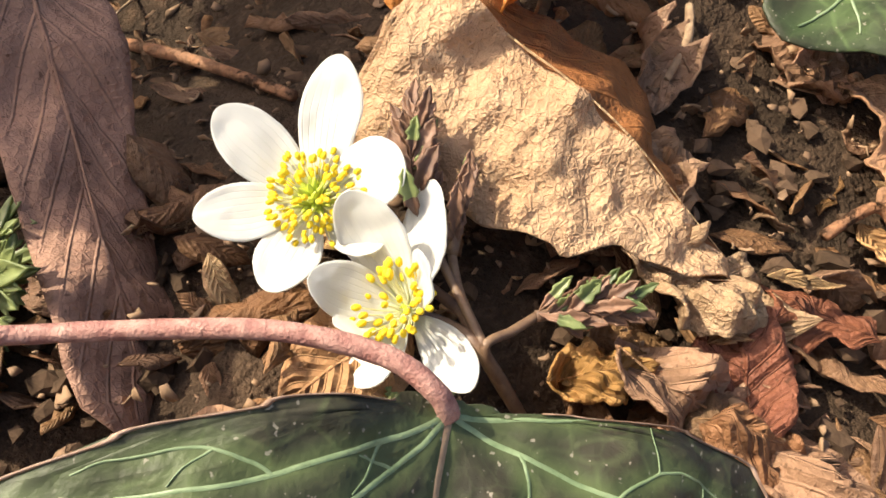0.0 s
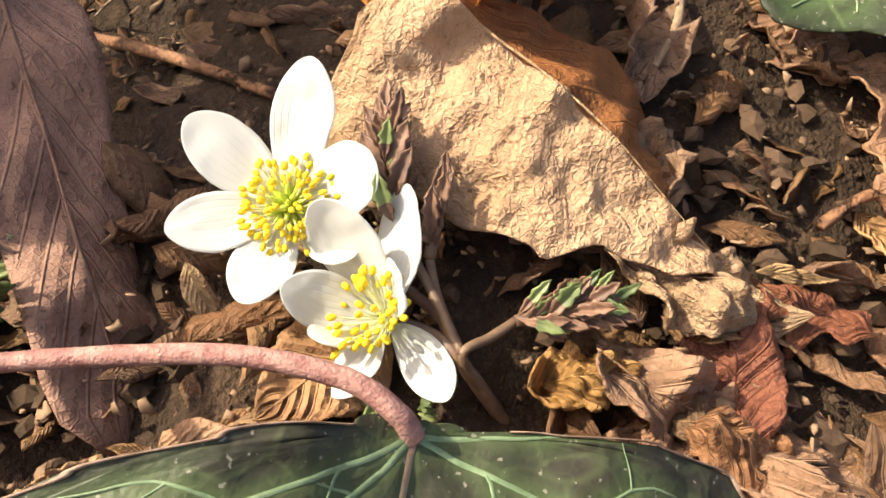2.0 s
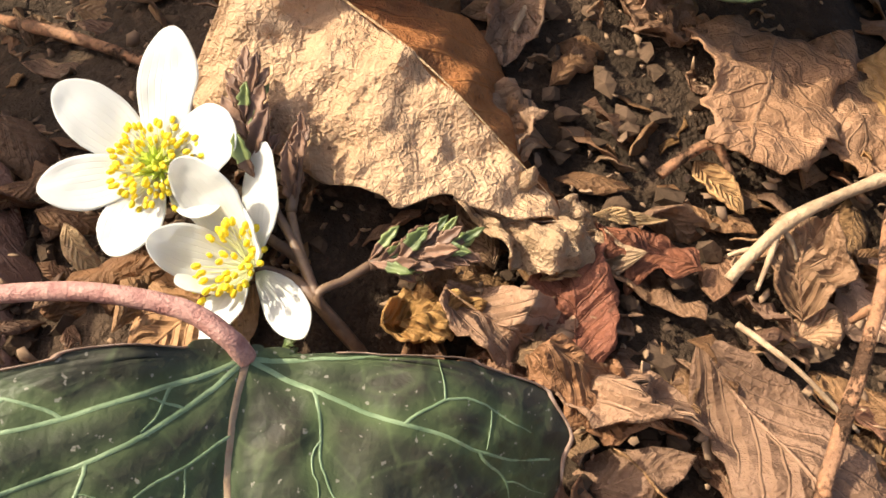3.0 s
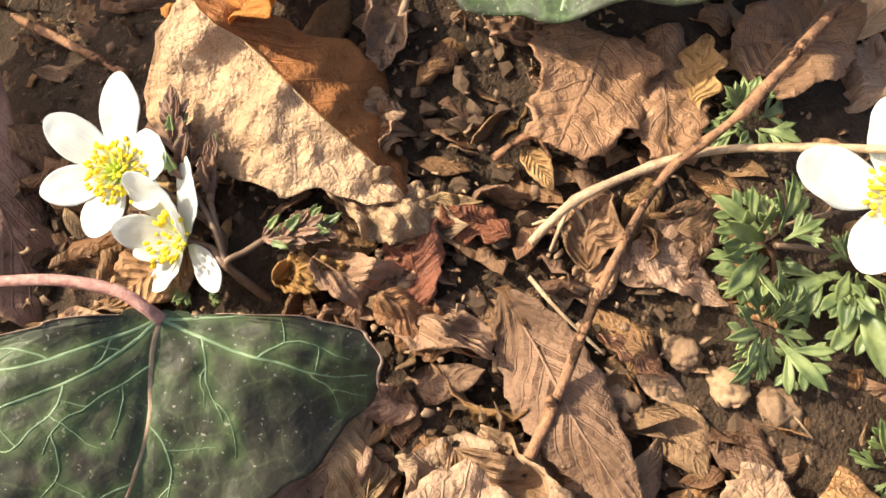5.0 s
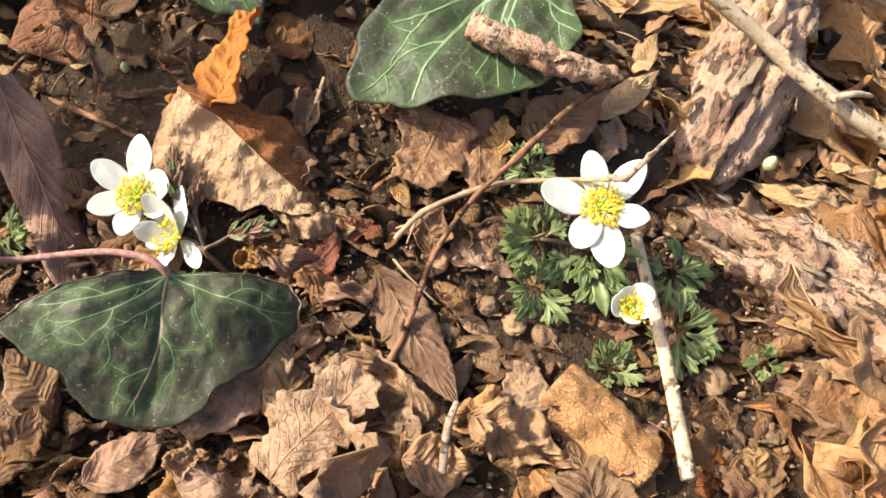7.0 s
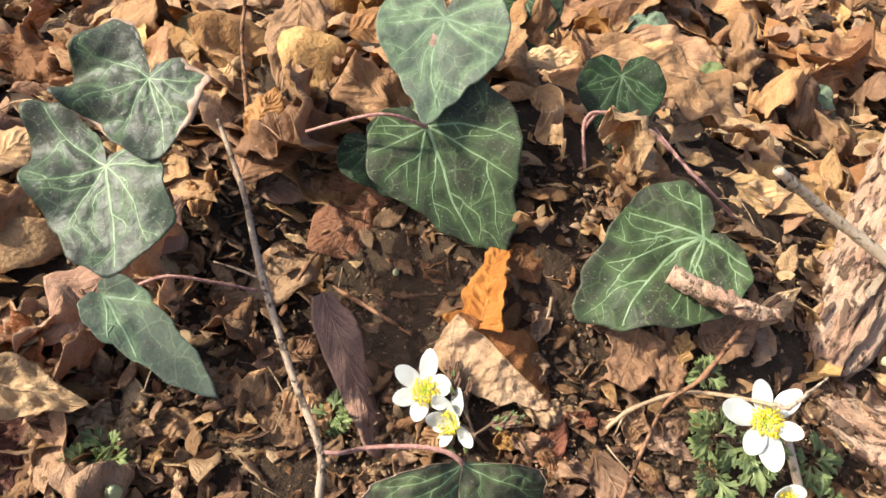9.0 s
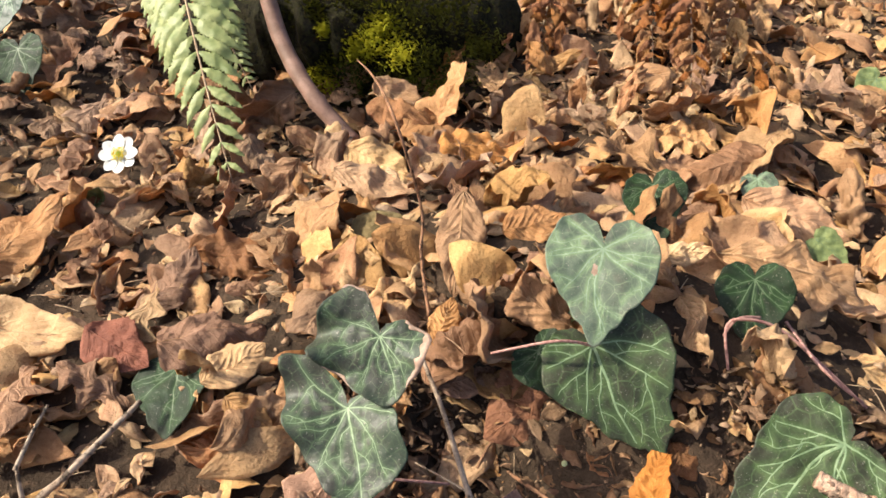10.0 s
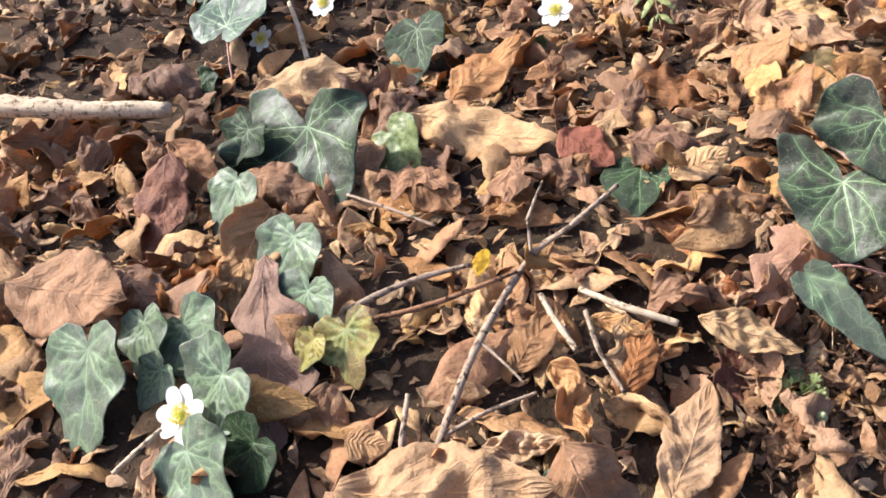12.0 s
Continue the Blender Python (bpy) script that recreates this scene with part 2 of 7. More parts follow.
def bark_material(name, light, dark, pink, stretch=1.0, depth=0.002):
    """Rough bark or weathered wood, with fibres along the object's y when stretched."""
    m = Nodes(name, 0.8)
    spot = m.spread()
    mp = m.node("ShaderNodeMapping", Vector=spot, Scale=(1.0, 1.0 / stretch, 1.0))
    a, b, c = m.noise(60.0, 5.0, mp.outputs[0]), m.noise(300.0, 5.0, mp.outputs[0], 0.65), m.noise(1100.0, 3.0, spot)
    col = m.mix(m.step(a, 0.35, 0.65), rgb(*dark), rgb(*light))
    col = m.mix(m.math("MULTIPLY", m.step(b, 0.42, 0.62), 0.65), col, rgb(*pink))
    col = m.mix(m.math("MULTIPLY", m.step(c, 0.52, 0.72), 0.5), col, rgb(*[k * 0.35 for k in dark]))
    crack = m.step(m.noise(150.0, 6.0, mp.outputs[0], 0.7), 0.38, 0.46, 1.0, 0.0)
    col = m.mix(m.math("MULTIPLY", crack, 0.85), col, rgb(*[k * 0.3 for k in dark]))
    m.put(m.bsdf, "Base Color", col)
    m.bump(m.math("SUBTRACT", m.math("ADD", m.math("ADD", a, b), m.math("MULTIPLY", c, 0.5)), crack), 0.9, depth)
    return m.mat


M_TAN = dry_leaf_material("dead_leaf_tan", (0.60, 0.36, 0.18), (0.34, 0.18, 0.08), swells=2.4)
M_PALE = dry_leaf_material("dead_leaf_pale", (0.68, 0.45, 0.255), (0.44, 0.255, 0.12), swells=2.0)
M_RUST = dry_leaf_material("dead_leaf_rust", (0.42, 0.19, 0.065), (0.24, 0.10, 0.04), glow=0.34)
M_BROWN = dry_leaf_material("dead_leaf_brown", (0.42, 0.245, 0.145), (0.22, 0.118, 0.062), swells=2.0)
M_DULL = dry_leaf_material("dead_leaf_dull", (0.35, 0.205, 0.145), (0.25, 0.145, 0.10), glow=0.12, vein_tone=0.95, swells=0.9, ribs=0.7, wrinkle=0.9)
M_IVY = ivy_material("ivy_green", (0.046, 0.062, 0.030), (0.024, 0.030, 0.017), 0.46, 1.0, 0.6)
M_IVY_LARGE = ivy_material("ivy_dark_green", (0.056, 0.066, 0.035), (0.029, 0.028, 0.019), 0.46, 0.5)
# deep green ivy, darkened further in colour for leaves that stand in shade
M_IVY_SHADE = ivy_material("ivy_shaded_green", (0.018, 0.034, 0.013), (0.009, 0.017, 0.008), 0.6, 0.2, 0.3)
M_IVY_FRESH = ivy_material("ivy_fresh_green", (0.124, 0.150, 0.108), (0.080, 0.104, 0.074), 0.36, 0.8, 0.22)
M_IVY_MID = ivy_material("ivy_grey_green", (0.052, 0.066, 0.044), (0.023, 0.031, 0.023), 0.40, 1.0, 0.6)
M_IVY_BLUE = ivy_material("ivy_blue_green", (0.054, 0.082, 0.064), (0.028, 0.044, 0.036), 0.40, 0.8, 0.4)
M_VEIN = plain_material("ivy_vein", (0.20, 0.27, 0.14), (0.13, 0.19, 0.09), 300.0, 0.5)
M_VEIN_PALE = plain_material("ivy_vein_pale", (0.25, 0.32, 0.20), (0.18, 0.25, 0.15), 300.0, 0.5)
# vein tone dimmed to go with the shade-darkened ivy
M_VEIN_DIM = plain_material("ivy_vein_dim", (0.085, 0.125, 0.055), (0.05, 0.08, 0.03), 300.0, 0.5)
M_RIB = plain_material("ivy_rib_brown", (0.33, 0.24, 0.14), (0.28, 0.17, 0.10), 300.0, 0.5)
M_STALK = plain_material("ivy_stalk", (0.46, 0.26, 0.21), (0.27, 0.12, 0.10), 420.0, 0.6, bump=0.8, distance=0.0006)
M_LEATHER = dry_leaf_material("dead_leaf_leathery", (0.52, 0.27, 0.115), (0.37, 0.175, 0.068), swells=0.3, ribs=0.4, net_depth=0.4)
M_FLAT = dry_leaf_material("dead_leaf_flat", (0.48, 0.295, 0.185), (0.32, 0.185, 0.11), vein_tone=0.75, swells=0.5, ribs=0.8)
M_PETAL = petal_material()
M_ANTHER = plain_material("anther_yellow", (0.93, 0.76, 0.045), (0.85, 0.64, 0.03), 700.0, 0.6, 0.25, bump=0.2)
M_FILAMENT = plain_material("filament_pale", (0.90, 0.90, 0.66), (0.84, 0.84, 0.52), 500.0, 0.5, 0.3, bump=0.1)
M_PISTIL = plain_material("pistil_green", (0.62, 0.68, 0.10), (0.46, 0.56, 0.06), 600.0, 0.5)
M_FOLIAGE = plain_material("foliage_green", (0.36, 0.41, 0.16), (0.085, 0.125, 0.045), 170.0, 0.42, 0.4)
M_PURPLE = plain_material("foliage_purple", (0.27, 0.145, 0.085), (0.12, 0.062, 0.04), 260.0, 0.55, 0.1)
M_STEM = plain_material("stem_purple_brown", (0.22, 0.135, 0.075), (0.11, 0.06, 0.038), 200.0, 0.55)
M_TWIG = bark_material("twig_bark", (0.27, 0.145, 0.085), (0.13, 0.07, 0.042), (0.36, 0.175, 0.09), 1.0, 0.0009)
M_GREY_TWIG = bark_material("grey_twig_bark", (0.36, 0.27, 0.20), (0.20, 0.14, 0.10), (0.42, 0.31, 0.22), 1.0, 0.0007)
M_STRAW = plain_material("straw", (0.44, 0.31, 0.19), (0.25, 0.16, 0.095), 260.0, 0.6, bump=0.8, distance=0.0008)
M_WOOD = bark_material("bare_wood", (0.55, 0.43, 0.30), (0.40, 0.29, 0.19), (0.60, 0.47, 0.34), 1.0, 0.0005)
M_BARK = bark_material("root_bark", (0.55, 0.39, 0.28), (0.33, 0.20, 0.13), (0.60, 0.34, 0.23), 3.5, 0.004)
M_SOIL = soil_material()
M_PEBBLE = plain_material("pebble", (0.25, 0.155, 0.092), (0.13, 0.08, 0.05), 150.0, 0.85, bump=0.8, distance=0.001)
M_CRUMB = plain_material("leaf_crumb", (0.38, 0.24, 0.14), (0.15, 0.09, 0.054), 60.0, 0.75, 0.1)
M_MOSS = plain_material("moss", (0.62, 0.58, 0.05), (0.30, 0.32, 0.02), 120.0, 0.8, 0.35)
# moss once more, darkened: the shade on the log is in the colour
M_MOSS_SHADED = plain_material("moss_shaded", (0.085, 0.085, 0.010), (0.030, 0.034, 0.006), 120.0, 0.85, 0.2)
M_FERN = plain_material("fern_green", (0.42, 0.44, 0.17), (0.20, 0.25, 0.08), 120.0, 0.5, 0.35)
M_RUSTY_DARK = dry_leaf_material("dead_leaf_red_brown", (0.27, 0.105, 0.055), (0.16, 0.06, 0.035), glow=0.2, vein_tone=1.0)
M_ORANGE = dry_leaf_material("dead_leaf_orange", (0.60, 0.31, 0.125), (0.36, 0.16, 0.058), glow=0.32, swells=2.0)
M_OLIVE = dry_leaf_material("dead_leaf_olive", (0.22, 0.17, 0.07), (0.14, 0.10, 0.04), glow=0.15)
M_YELLOW_LEAF = dry_leaf_material("dead_leaf_yellow", (0.62, 0.42, 0.09), (0.50, 0.28, 0.06))
M_YELLOWED = ivy_material("ivy_yellowed", (0.22, 0.17, 0.06), (0.07, 0.085, 0.03))
M_BUD = plain_material("bud_cream", (0.62, 0.64, 0.40), (0.46, 0.52, 0.26), 400.0, 0.5, 0.25)
M_STEM_WOOD = plain_material("stem_brown", (0.26, 0.15, 0.11), (0.15, 0.085, 0.06), 60.0, 0.6)
M_PEBBLE_TAN = plain_material("pebble_tan", (0.32, 0.205, 0.12), (0.20, 0.125, 0.07), 150.0, 0.85, bump=0.8, distance=0.001)
M_CLOD = plain_material("soil_clod", (0.12, 0.074, 0.046), (0.042, 0.027, 0.017), 90.0, 0.95, bump=0.8, distance=0.001)
# wood far below its own tone, so that it looks shaded
M_LOG = bark_material("rotten_wood_shaded", (0.020, 0.015, 0.006), (0.007, 0.005, 0.003), (0.024, 0.024, 0.004))
M_LITTER = dry_leaf_material("litter_brown", (0.60, 0.365, 0.185), (0.30, 0.155, 0.075), island=True, swells=0.6, ribs=0.35)
M_LITTER_PALE = dry_leaf_material("litter_pale", (0.68, 0.46, 0.26), (0.36, 0.20, 0.105), island=True, swells=0.6, ribs=0.35)
M_PAPERY = dry_leaf_material("dead_leaf_papery", (0.62, 0.43, 0.27), (0.46, 0.295, 0.165), veins=8.0, vein_tone=1.0, swells=1.6, ribs=0.6, grain=240.0, wrinkle=3.6, net_depth=0.16)
# dark brown litter; also stands in for shade over the far hollow
M_LITTER_DARK = dry_leaf_material("litter_dark", (0.34, 0.19, 0.10), (0.13, 0.07, 0.04), island=True, swells=0.6, ribs=0.35)
M_DRY_EDGE = plain_material("dry_leaf_edge", (0.45, 0.31, 0.24), (0.30, 0.19, 0.13), 300.0, 0.6, 0.15)


# ---- shapes ----
def mesh_of(name, verts, faces, materials, uvs=None, slots=None):
    me = bpy.data.meshes.new(name)
    me.from_pydata([tuple(v) for v in verts], [], faces)
    for m in materials:
        me.materials.append(m)
    if uvs is not None:
        layer = me.uv_layers.new(name="UVMap")
        idx = np.empty(len(me.loops), dtype=np.int32)
        me.loops.foreach_get("vertex_index", idx)
        layer.data.foreach_set("uv", np.asarray(uvs, dtype=np.float32)[idx].ravel())
    if slots is not None:
        me.polygons.foreach_set("material_index", slots)
    me.polygons.foreach_set("use_smooth", [True] * len(me.polygons))
    me.update()
    return me


def part(name, me, parent, label="", thick=0.0):
    ob = new(name, me)
    ob.parent = parent
    if label:
        ob["label"] = label
    if thick:
        thicken(ob, thick)
    return ob


def thicken(ob, thick):
    mod = ob.modifiers.new("thickness", "SOLIDIFY")
    mod.thickness, mod.offset = thick, 0.0


def basis(base, tip, up):
    """A pose at base whose y points to tip and whose z leans to up; and the length."""
    b, t = Vector(base), Vector(tip)
    y = t - b
    length = y.length
    y.normalize()
    z = Vector(up) - y * Vector(up).dot(y)
    z.normalize()
    x = y.cross(z)
    m = Matrix((x, y, z)).transposed().to_4x4()
    m.translation = b
    return m, length


class Bend:
    """How a flat blade (x across, y from 0 to 1 along) is folded, curled, rolled, waved and crumpled."""

    def __init__(self, curl=0.0, roll=0.0, fold=0.0, wave=0.0, crumple=0.0, seed=0, twist=0.0, freq=9.0, edge=0.0, settle=True, fold2=None, crease=0.0):
        self.crease = crease
        self.p = (curl, roll, fold, wave, crumple, seed, twist, freq, edge)
        self.fold2 = fold if fold2 is None else fold2
        self.fix = None
        if settle:
            a, b = self.raw(0, 0, 0), self.raw(0, 1, 0)
            d = b - a
            ang = math.atan2(d.z, d.y)
            self.fix = (a, math.cos(ang), math.sin(ang), 1 / max(1e-6, math.hypot(d.y, d.z)))

    def raw(self, x, y, z):
        curl, roll, fold, wave, crumple, seed, twist, freq, edge = self.p
        s = 19.7 * seed
        z += (fold if x > 0 else self.fold2) * abs(x) + wave * math.sin(freq * y + (2.1 if x > 0 else 0.4) + s) * x * x * 4
        z += edge * x * x * 4
        if crumple:
            z += crumple * (noise.noise((x * 2.6 + s, y * 2.6, 3.1)) + 0.5 * noise.noise((x * 6.5, y * 6.5 + s, 7.7)) + 0.22 * noise.noise((x * 15, y * 15 + s, 1.7)) - self.crease * (0.9 * abs(noise.noise((x * 4.2 + s, y * 4.2, 9.3))) + 0.4 * abs(noise.noise((x * 10 + s, y * 10, 5.3)))))
            x += 0.3 * crumple * noise.noise((x * 3, y * 3 + s, 11.0))
        if twist:
            a = twist * (y - 0.5)
            x, z = x * math.cos(a) - z * math.sin(a), x * math.sin(a) + z * math.cos(a)
        if abs(roll) > 1e-4:
            r = 1 / roll
            a = x * roll
            x, z = (r - z) * math.sin(a), r - (r - z) * math.cos(a)
        if abs(curl) > 1e-4:
            r = 1 / curl
            a = y * curl
            y, z = (r - z) * math.sin(a), r - (r - z) * math.cos(a)
        return Vector((x, y, z))

    def __call__(self, x, y, z=0.0):
        v = self.raw(x, y, z)
        if self.fix:
            a, c, s, k = self.fix
            v = v - a
            v = Vector((v.x * k, (v.y * c + v.z * s) * k, (-v.y * s + v.z * c) * k))
        return v


WING = (
    [(-0.06, 0.02), (0.08, 0.06), (0.28, 0.14), (0.52, 0.28), (0.72, 0.40), (0.86, 0.34), (1.0, 0.05)],
    [(-0.06, 0.20), (0.0, 0.44), (0.10, 0.47), (0.30, 0.43), (0.47, 0.38), (0.66, 0.30), (0.76, 0.17), (0.90, 0.12), (1.0, 0.04)],
)


def half_width(kind, y, width, side, seed, tear=0.0, teeth=0.0):
    """Half the width of a blade at y, for one side."""
    if kind == "ovate":
        w = math.sin(math.pi * min(1, max(0, y)) ** 0.80) ** 0.85
    elif kind == "lance":
        w = math.sin(math.pi * y ** 0.9)
    elif kind == "obovate":
        w = math.sin(math.pi * min(1.0, y) ** 1.30) ** 0.52 * 0.98 + 0.05 * (1 - y)
    elif kind == "oak":
        w = (math.sin(math.pi * y ** 1.15) ** 0.7) * (0.74 + 0.26 * math.sin(y * 21 + side + seed))
    elif kind == "sail":
        w = (1 - 0.66 * y) * min(1.0, 0.75 + 4 * y) * (1 + 0.06 * math.sin(y * 23))
    elif kind == "wing":
        w = smooth_radius(WING[side > 0], max(-0.06, y)) * (1 + 0.03 * math.sin(y * 31))
    elif kind == "strip":
        w = min(1.0, 0.55 + 3 * y) * (1 - 0.22 * y) * min(1.0, 0.45 + 7 * (1 - y))
    elif kind == "lobe":
        w = math.sin(math.pi * min(1.0, max(0.0, y)) ** 1.2) ** 0.75
    elif kind == "wedge":
        t = min(1.0, y / 0.6)
        w = (0.24 + 0.76 * t * t * (3 - 2 * t)) * (1 - max(0.0, (y - 0.6) / 0.4) ** 2.0)
    elif kind == "flap":
        w = 0.55 + 0.45 * math.sin(math.pi * y ** 0.7)
    else:
        w = math.sin(math.pi * y ** 0.95) ** 0.6
    w *= width / 2
    if teeth:
        w *= 1 - teeth * ((y * 16 + 0.3 * side) % 1.0)
    if tear:
        n = noise.noise((y * 5 + seed * 3.7, side * 9.1, 2.2)) + 0.6 * noise.noise((y * 17 + seed, side * 4.4, 5.1))
        w *= 1 + tear * n
        w *= 1 - min(0.6, 2.2 * tear * max(0, noise.noise((y * 2.3 + seed * 9, side * 2.0, 8.8)) - 0.12))
    return max(0.0, w)


def blade(kind, width, bend, nx=14, ny=26, seed=0, tear=0.0, teeth=0.0, size=1.0, left=1.0, right=1.0, ends=(0.0, 1.0)):
    """Vertices, faces and UVs of a blade with a midrib, as grid."""
    verts, uvs, faces = [], [], []
    for j in range(ny + 1):
        y = ends[0] + (ends[1] - ends[0]) * (1 - (1 - j / ny) ** 1.9 if kind == "obovate" else j / ny)
        for i in range(nx + 1):
            u = -1 + 2 * i / nx
            w = half_width(kind, y, width, 1 if u > 0 else -1, seed, tear, teeth) * (right if u > 0 else left)
            verts.append(bend(u * w, y) * size)
            uvs.append((u * 0.5 + 0.5, y))
    for j in range(ny):
        for i in range(nx):
            a = j * (nx + 1) + i
            faces.append((a, a + 1, a + nx + 2, a + nx + 1))
    return verts, faces, uvs


def tube(points, radii, sides=8, rough=0.0, seed=0, steps=5, knots=0.0):
    """A tube with rounded ends along a smooth line through the points."""
    pts = [Vector(p) for p in points]
    line, rad = [], []
    n = len(pts)
    for k in range(n - 1):
        p0, p1, p2, p3 = pts[max(0, k - 1)], pts[k], pts[k + 1], pts[min(n - 1, k + 2)]
        for s in range(steps):
            t = s / steps
            line.append(0.5 * (2 * p1 + (p2 - p0) * t + (2 * p0 - 5 * p1 + 4 * p2 - p3) * t * t + (3 * p1 - p0 - 3 * p2 + p3) * t ** 3))
            rad.append(radii[k] + (radii[k + 1] - radii[k]) * t)
    line.append(pts[-1]), rad.append(radii[-1])
    verts, faces = [], []
    side = Vector((0.3, 0.2, 1.0))
    for k, (p, r) in enumerate(zip(line, rad)):
        d = (line[min(k + 1, len(line) - 1)] - line[max(k - 1, 0)]).normalized()
        side = (side - d * side.dot(d)).normalized()
        other = d.cross(side)
        if knots:
            r *= 1 + knots * max(0, noise.noise((k * 0.55 + seed * 5, 0.3, 1.1)) - 0.25) * 2.5
        for i in range(sides):
            a = 2 * math.pi * i / sides
            q = r * (1 + rough * noise.noise((k * 0.7 + seed * 11, math.cos(a) * 1.3, math.sin(a) * 1.3)))
            verts.append(p + (side * math.cos(a) + other * math.sin(a)) * q)
    for k in range(len(line) - 1):
        for i in range(sides):
            a, b = k * sides + i, k * sides + (i + 1) % sides
            faces.append((a, b, b + sides, a + sides))
    faces.append(tuple(range(sides - 1, -1, -1)))
    faces.append(tuple(range((len(line) - 1) * sides, len(line) * sides)))
    return verts, faces


def joined(pieces):
    verts, faces = [], []
    for v, f in pieces:
        o = len(verts)
        verts += list(v)
        faces += [tuple(i + o for i in q) for q in f]
    return verts, faces


# ---- ground ----
def ground():
    def axis(lo, hi, step, far):
        core = list(np.arange(lo, hi + step / 2, step))
        out, d = [], step
        a = hi
        while a < far:
            d *= 1.35
            a += d
            out.append(a)
        low, d, a = [], step, lo
        while a > -far:
            d *= 1.35
            a -= d
            low.append(a)
        return low[::-1] + core + out
    xs, ys = axis(-0.95, 0.45, 0.006, 30), axis(-0.25, 0.85, 0.006, 30)
    verts, faces = [], []
    for y in ys:
        for x in xs:
            z = ground_z(x, y) + 0.006 * noise.noise((x * 14, y * 14, 0.5)) + 0.004 * noise.noise((x * 45, y * 45, 1.5)) + 0.0025 * noise.noise((x * 110, y * 110, 2.5))
            verts.append((x, y, z))
    n = len(xs)
    for j in range(len(ys) - 1):
        for i in range(n - 1):
            a = j * n + i
            faces.append((a, a + 1, a + n + 1, a + n))
    ob = new("ground", mesh_of("ground", verts, faces, [M_SOIL]))
    return tagged(ob, "dark crumbly woodland soil under the leaf litter", "ground", kind="structure")


ground()

# ---- kinds of things ----
LITTER = "dead leaves of the litter"


TAKEN = []  # where placed leaves lie


def dead_leaf(base, tip, width, up, mat, label, kind="ovate", curl=0.0, roll=0.0, fold=0.0, wave=0.05, crumple=0.06, seed=0, twist=0.0, tear=0.1, teeth=0.05, edge=0.0, left=1.0, right=1.0, nx=16, ny=28, stalk=0.0, ends=(0.0, 1.0), freq=9.0, back=None, fold2=None):
    """One dead leaf from base to tip; width is relative to its length."""
    m, length = basis(base, tip, up)
    TAKEN.append((m @ Vector((0, length / 2, 0)), length * 0.38))
    crumple, tear = 1.35 * crumple + 0.015, 1.3 * tear + 0.02
    bend = Bend(curl, roll, fold, wave, crumple, seed, twist, freq, edge, fold2=fold2, crease=1.0)
    v, f, uv = blade(kind, width, bend, nx, ny, seed, tear, teeth, length, left, right, ends)
    top = new("dead_leaf")
    top.matrix_world = m
    tagged(top, label, "leaf", LITTER)
    slots = [1 if k % nx < nx // 2 else 0 for k in range(len(f))] if back else None
    part("blade", mesh_of("blade", v, f, [mat, back] if back else [mat], uv, slots), top, thick=0.00035)
    r = 0.0042 * length
    rib = [bend(0, y, 0.004) * length for y in (0.0, 0.2, 0.4, 0.6, 0.8, 0.97)]
    v, f = tube(([(rib[0] + Vector((0.03 * length, -stalk, -0.1 * stalk)))] if stalk else []) + rib, ([r] if stalk else []) + [r, r * 0.9, r * 0.75, r * 0.6, r * 0.45, r * 0.2], 5, steps=3)
    part("midrib", mesh_of("midrib", v, f, [mat], [(0.5, 0.5)] * len(v)), top)
    return top


def smooth_radius(table, deg):
    """r at an angle, from (angle, r) pairs from 0 to 180, eased between them."""
    for (a, r), (b, s) in zip(table, table[1:]):
        if a <= deg <= b:
            t = (deg - a) / (b - a)
            t = t * t * (3 - 2 * t)
            return r + (s - r) * t
    return table[-1][1]


IVY_HEART = [(0, 1.0), (14, 0.83), (30, 0.65), (45, 0.61), (72, 0.58), (102, 0.47), (130, 0.37), (155, 0.24), (172, 0.11), (180, 0.05)]
IVY_BROAD = [(0, 1.0), (14, 0.86), (30, 0.74), (50, 0.72), (75, 0.66), (110, 0.52), (135, 0.43), (158, 0.27), (172, 0.13), (180, 0.07)]
IVY_WIDE = [
    [(0, 1.0), (9, 0.98), (18, 0.93), (30, 0.80), (40, 0.80), (50, 0.855), (62, 0.86), (73, 0.94), (82, 0.91), (90, 0.80), (95, 0.56), (97, 0.30), (101, 0.12), (130, 0.05), (180, 0.03)],
    [(0, 1.0), (17, 0.985), (28, 0.92), (38, 0.85), (54, 0.945), (66, 1.02), (72, 0.90), (77, 0.66), (82, 0.40), (92, 0.14), (130, 0.05), (180, 0.03)],
]
IVY_UNEVEN = [
    [(0, 1.0), (30, 0.78), (75, 0.75), (105, 0.47), (140, 0.22), (165, 0.12), (180, 0.06)],
    [(0, 1.0), (25, 0.85), (49, 0.80), (90, 1.02), (123, 0.95), (152, 0.92), (166, 0.75), (176, 0.16), (180, 0.06)],
]
IVY_BENT = [
    [(0, 1.0), (20, 0.92), (39, 0.84), (65, 0.60), (108, 0.27), (150, 0.12), (180, 0.05)],
    [(0, 1.0), (15, 0.88), (40, 0.70), (66, 0.63), (100, 0.70), (120, 0.78), (137, 0.92), (150, 0.74), (163, 0.36), (180, 0.06)],
]
IVY_SLIM = [(0, 1.0), (12, 0.80), (28, 0.66), (50, 0.61), (80, 0.57), (115, 0.51), (140, 0.44), (160, 0.30), (174, 0.12), (180, 0.06)]
IVY_LOBED = [(0, 1.0), (10, 0.88), (30, 0.62), (52, 0.66), (68, 0.72), (88, 0.62), (110, 0.60), (130, 0.52), (152, 0.36), (172, 0.14), (180, 0.06)]
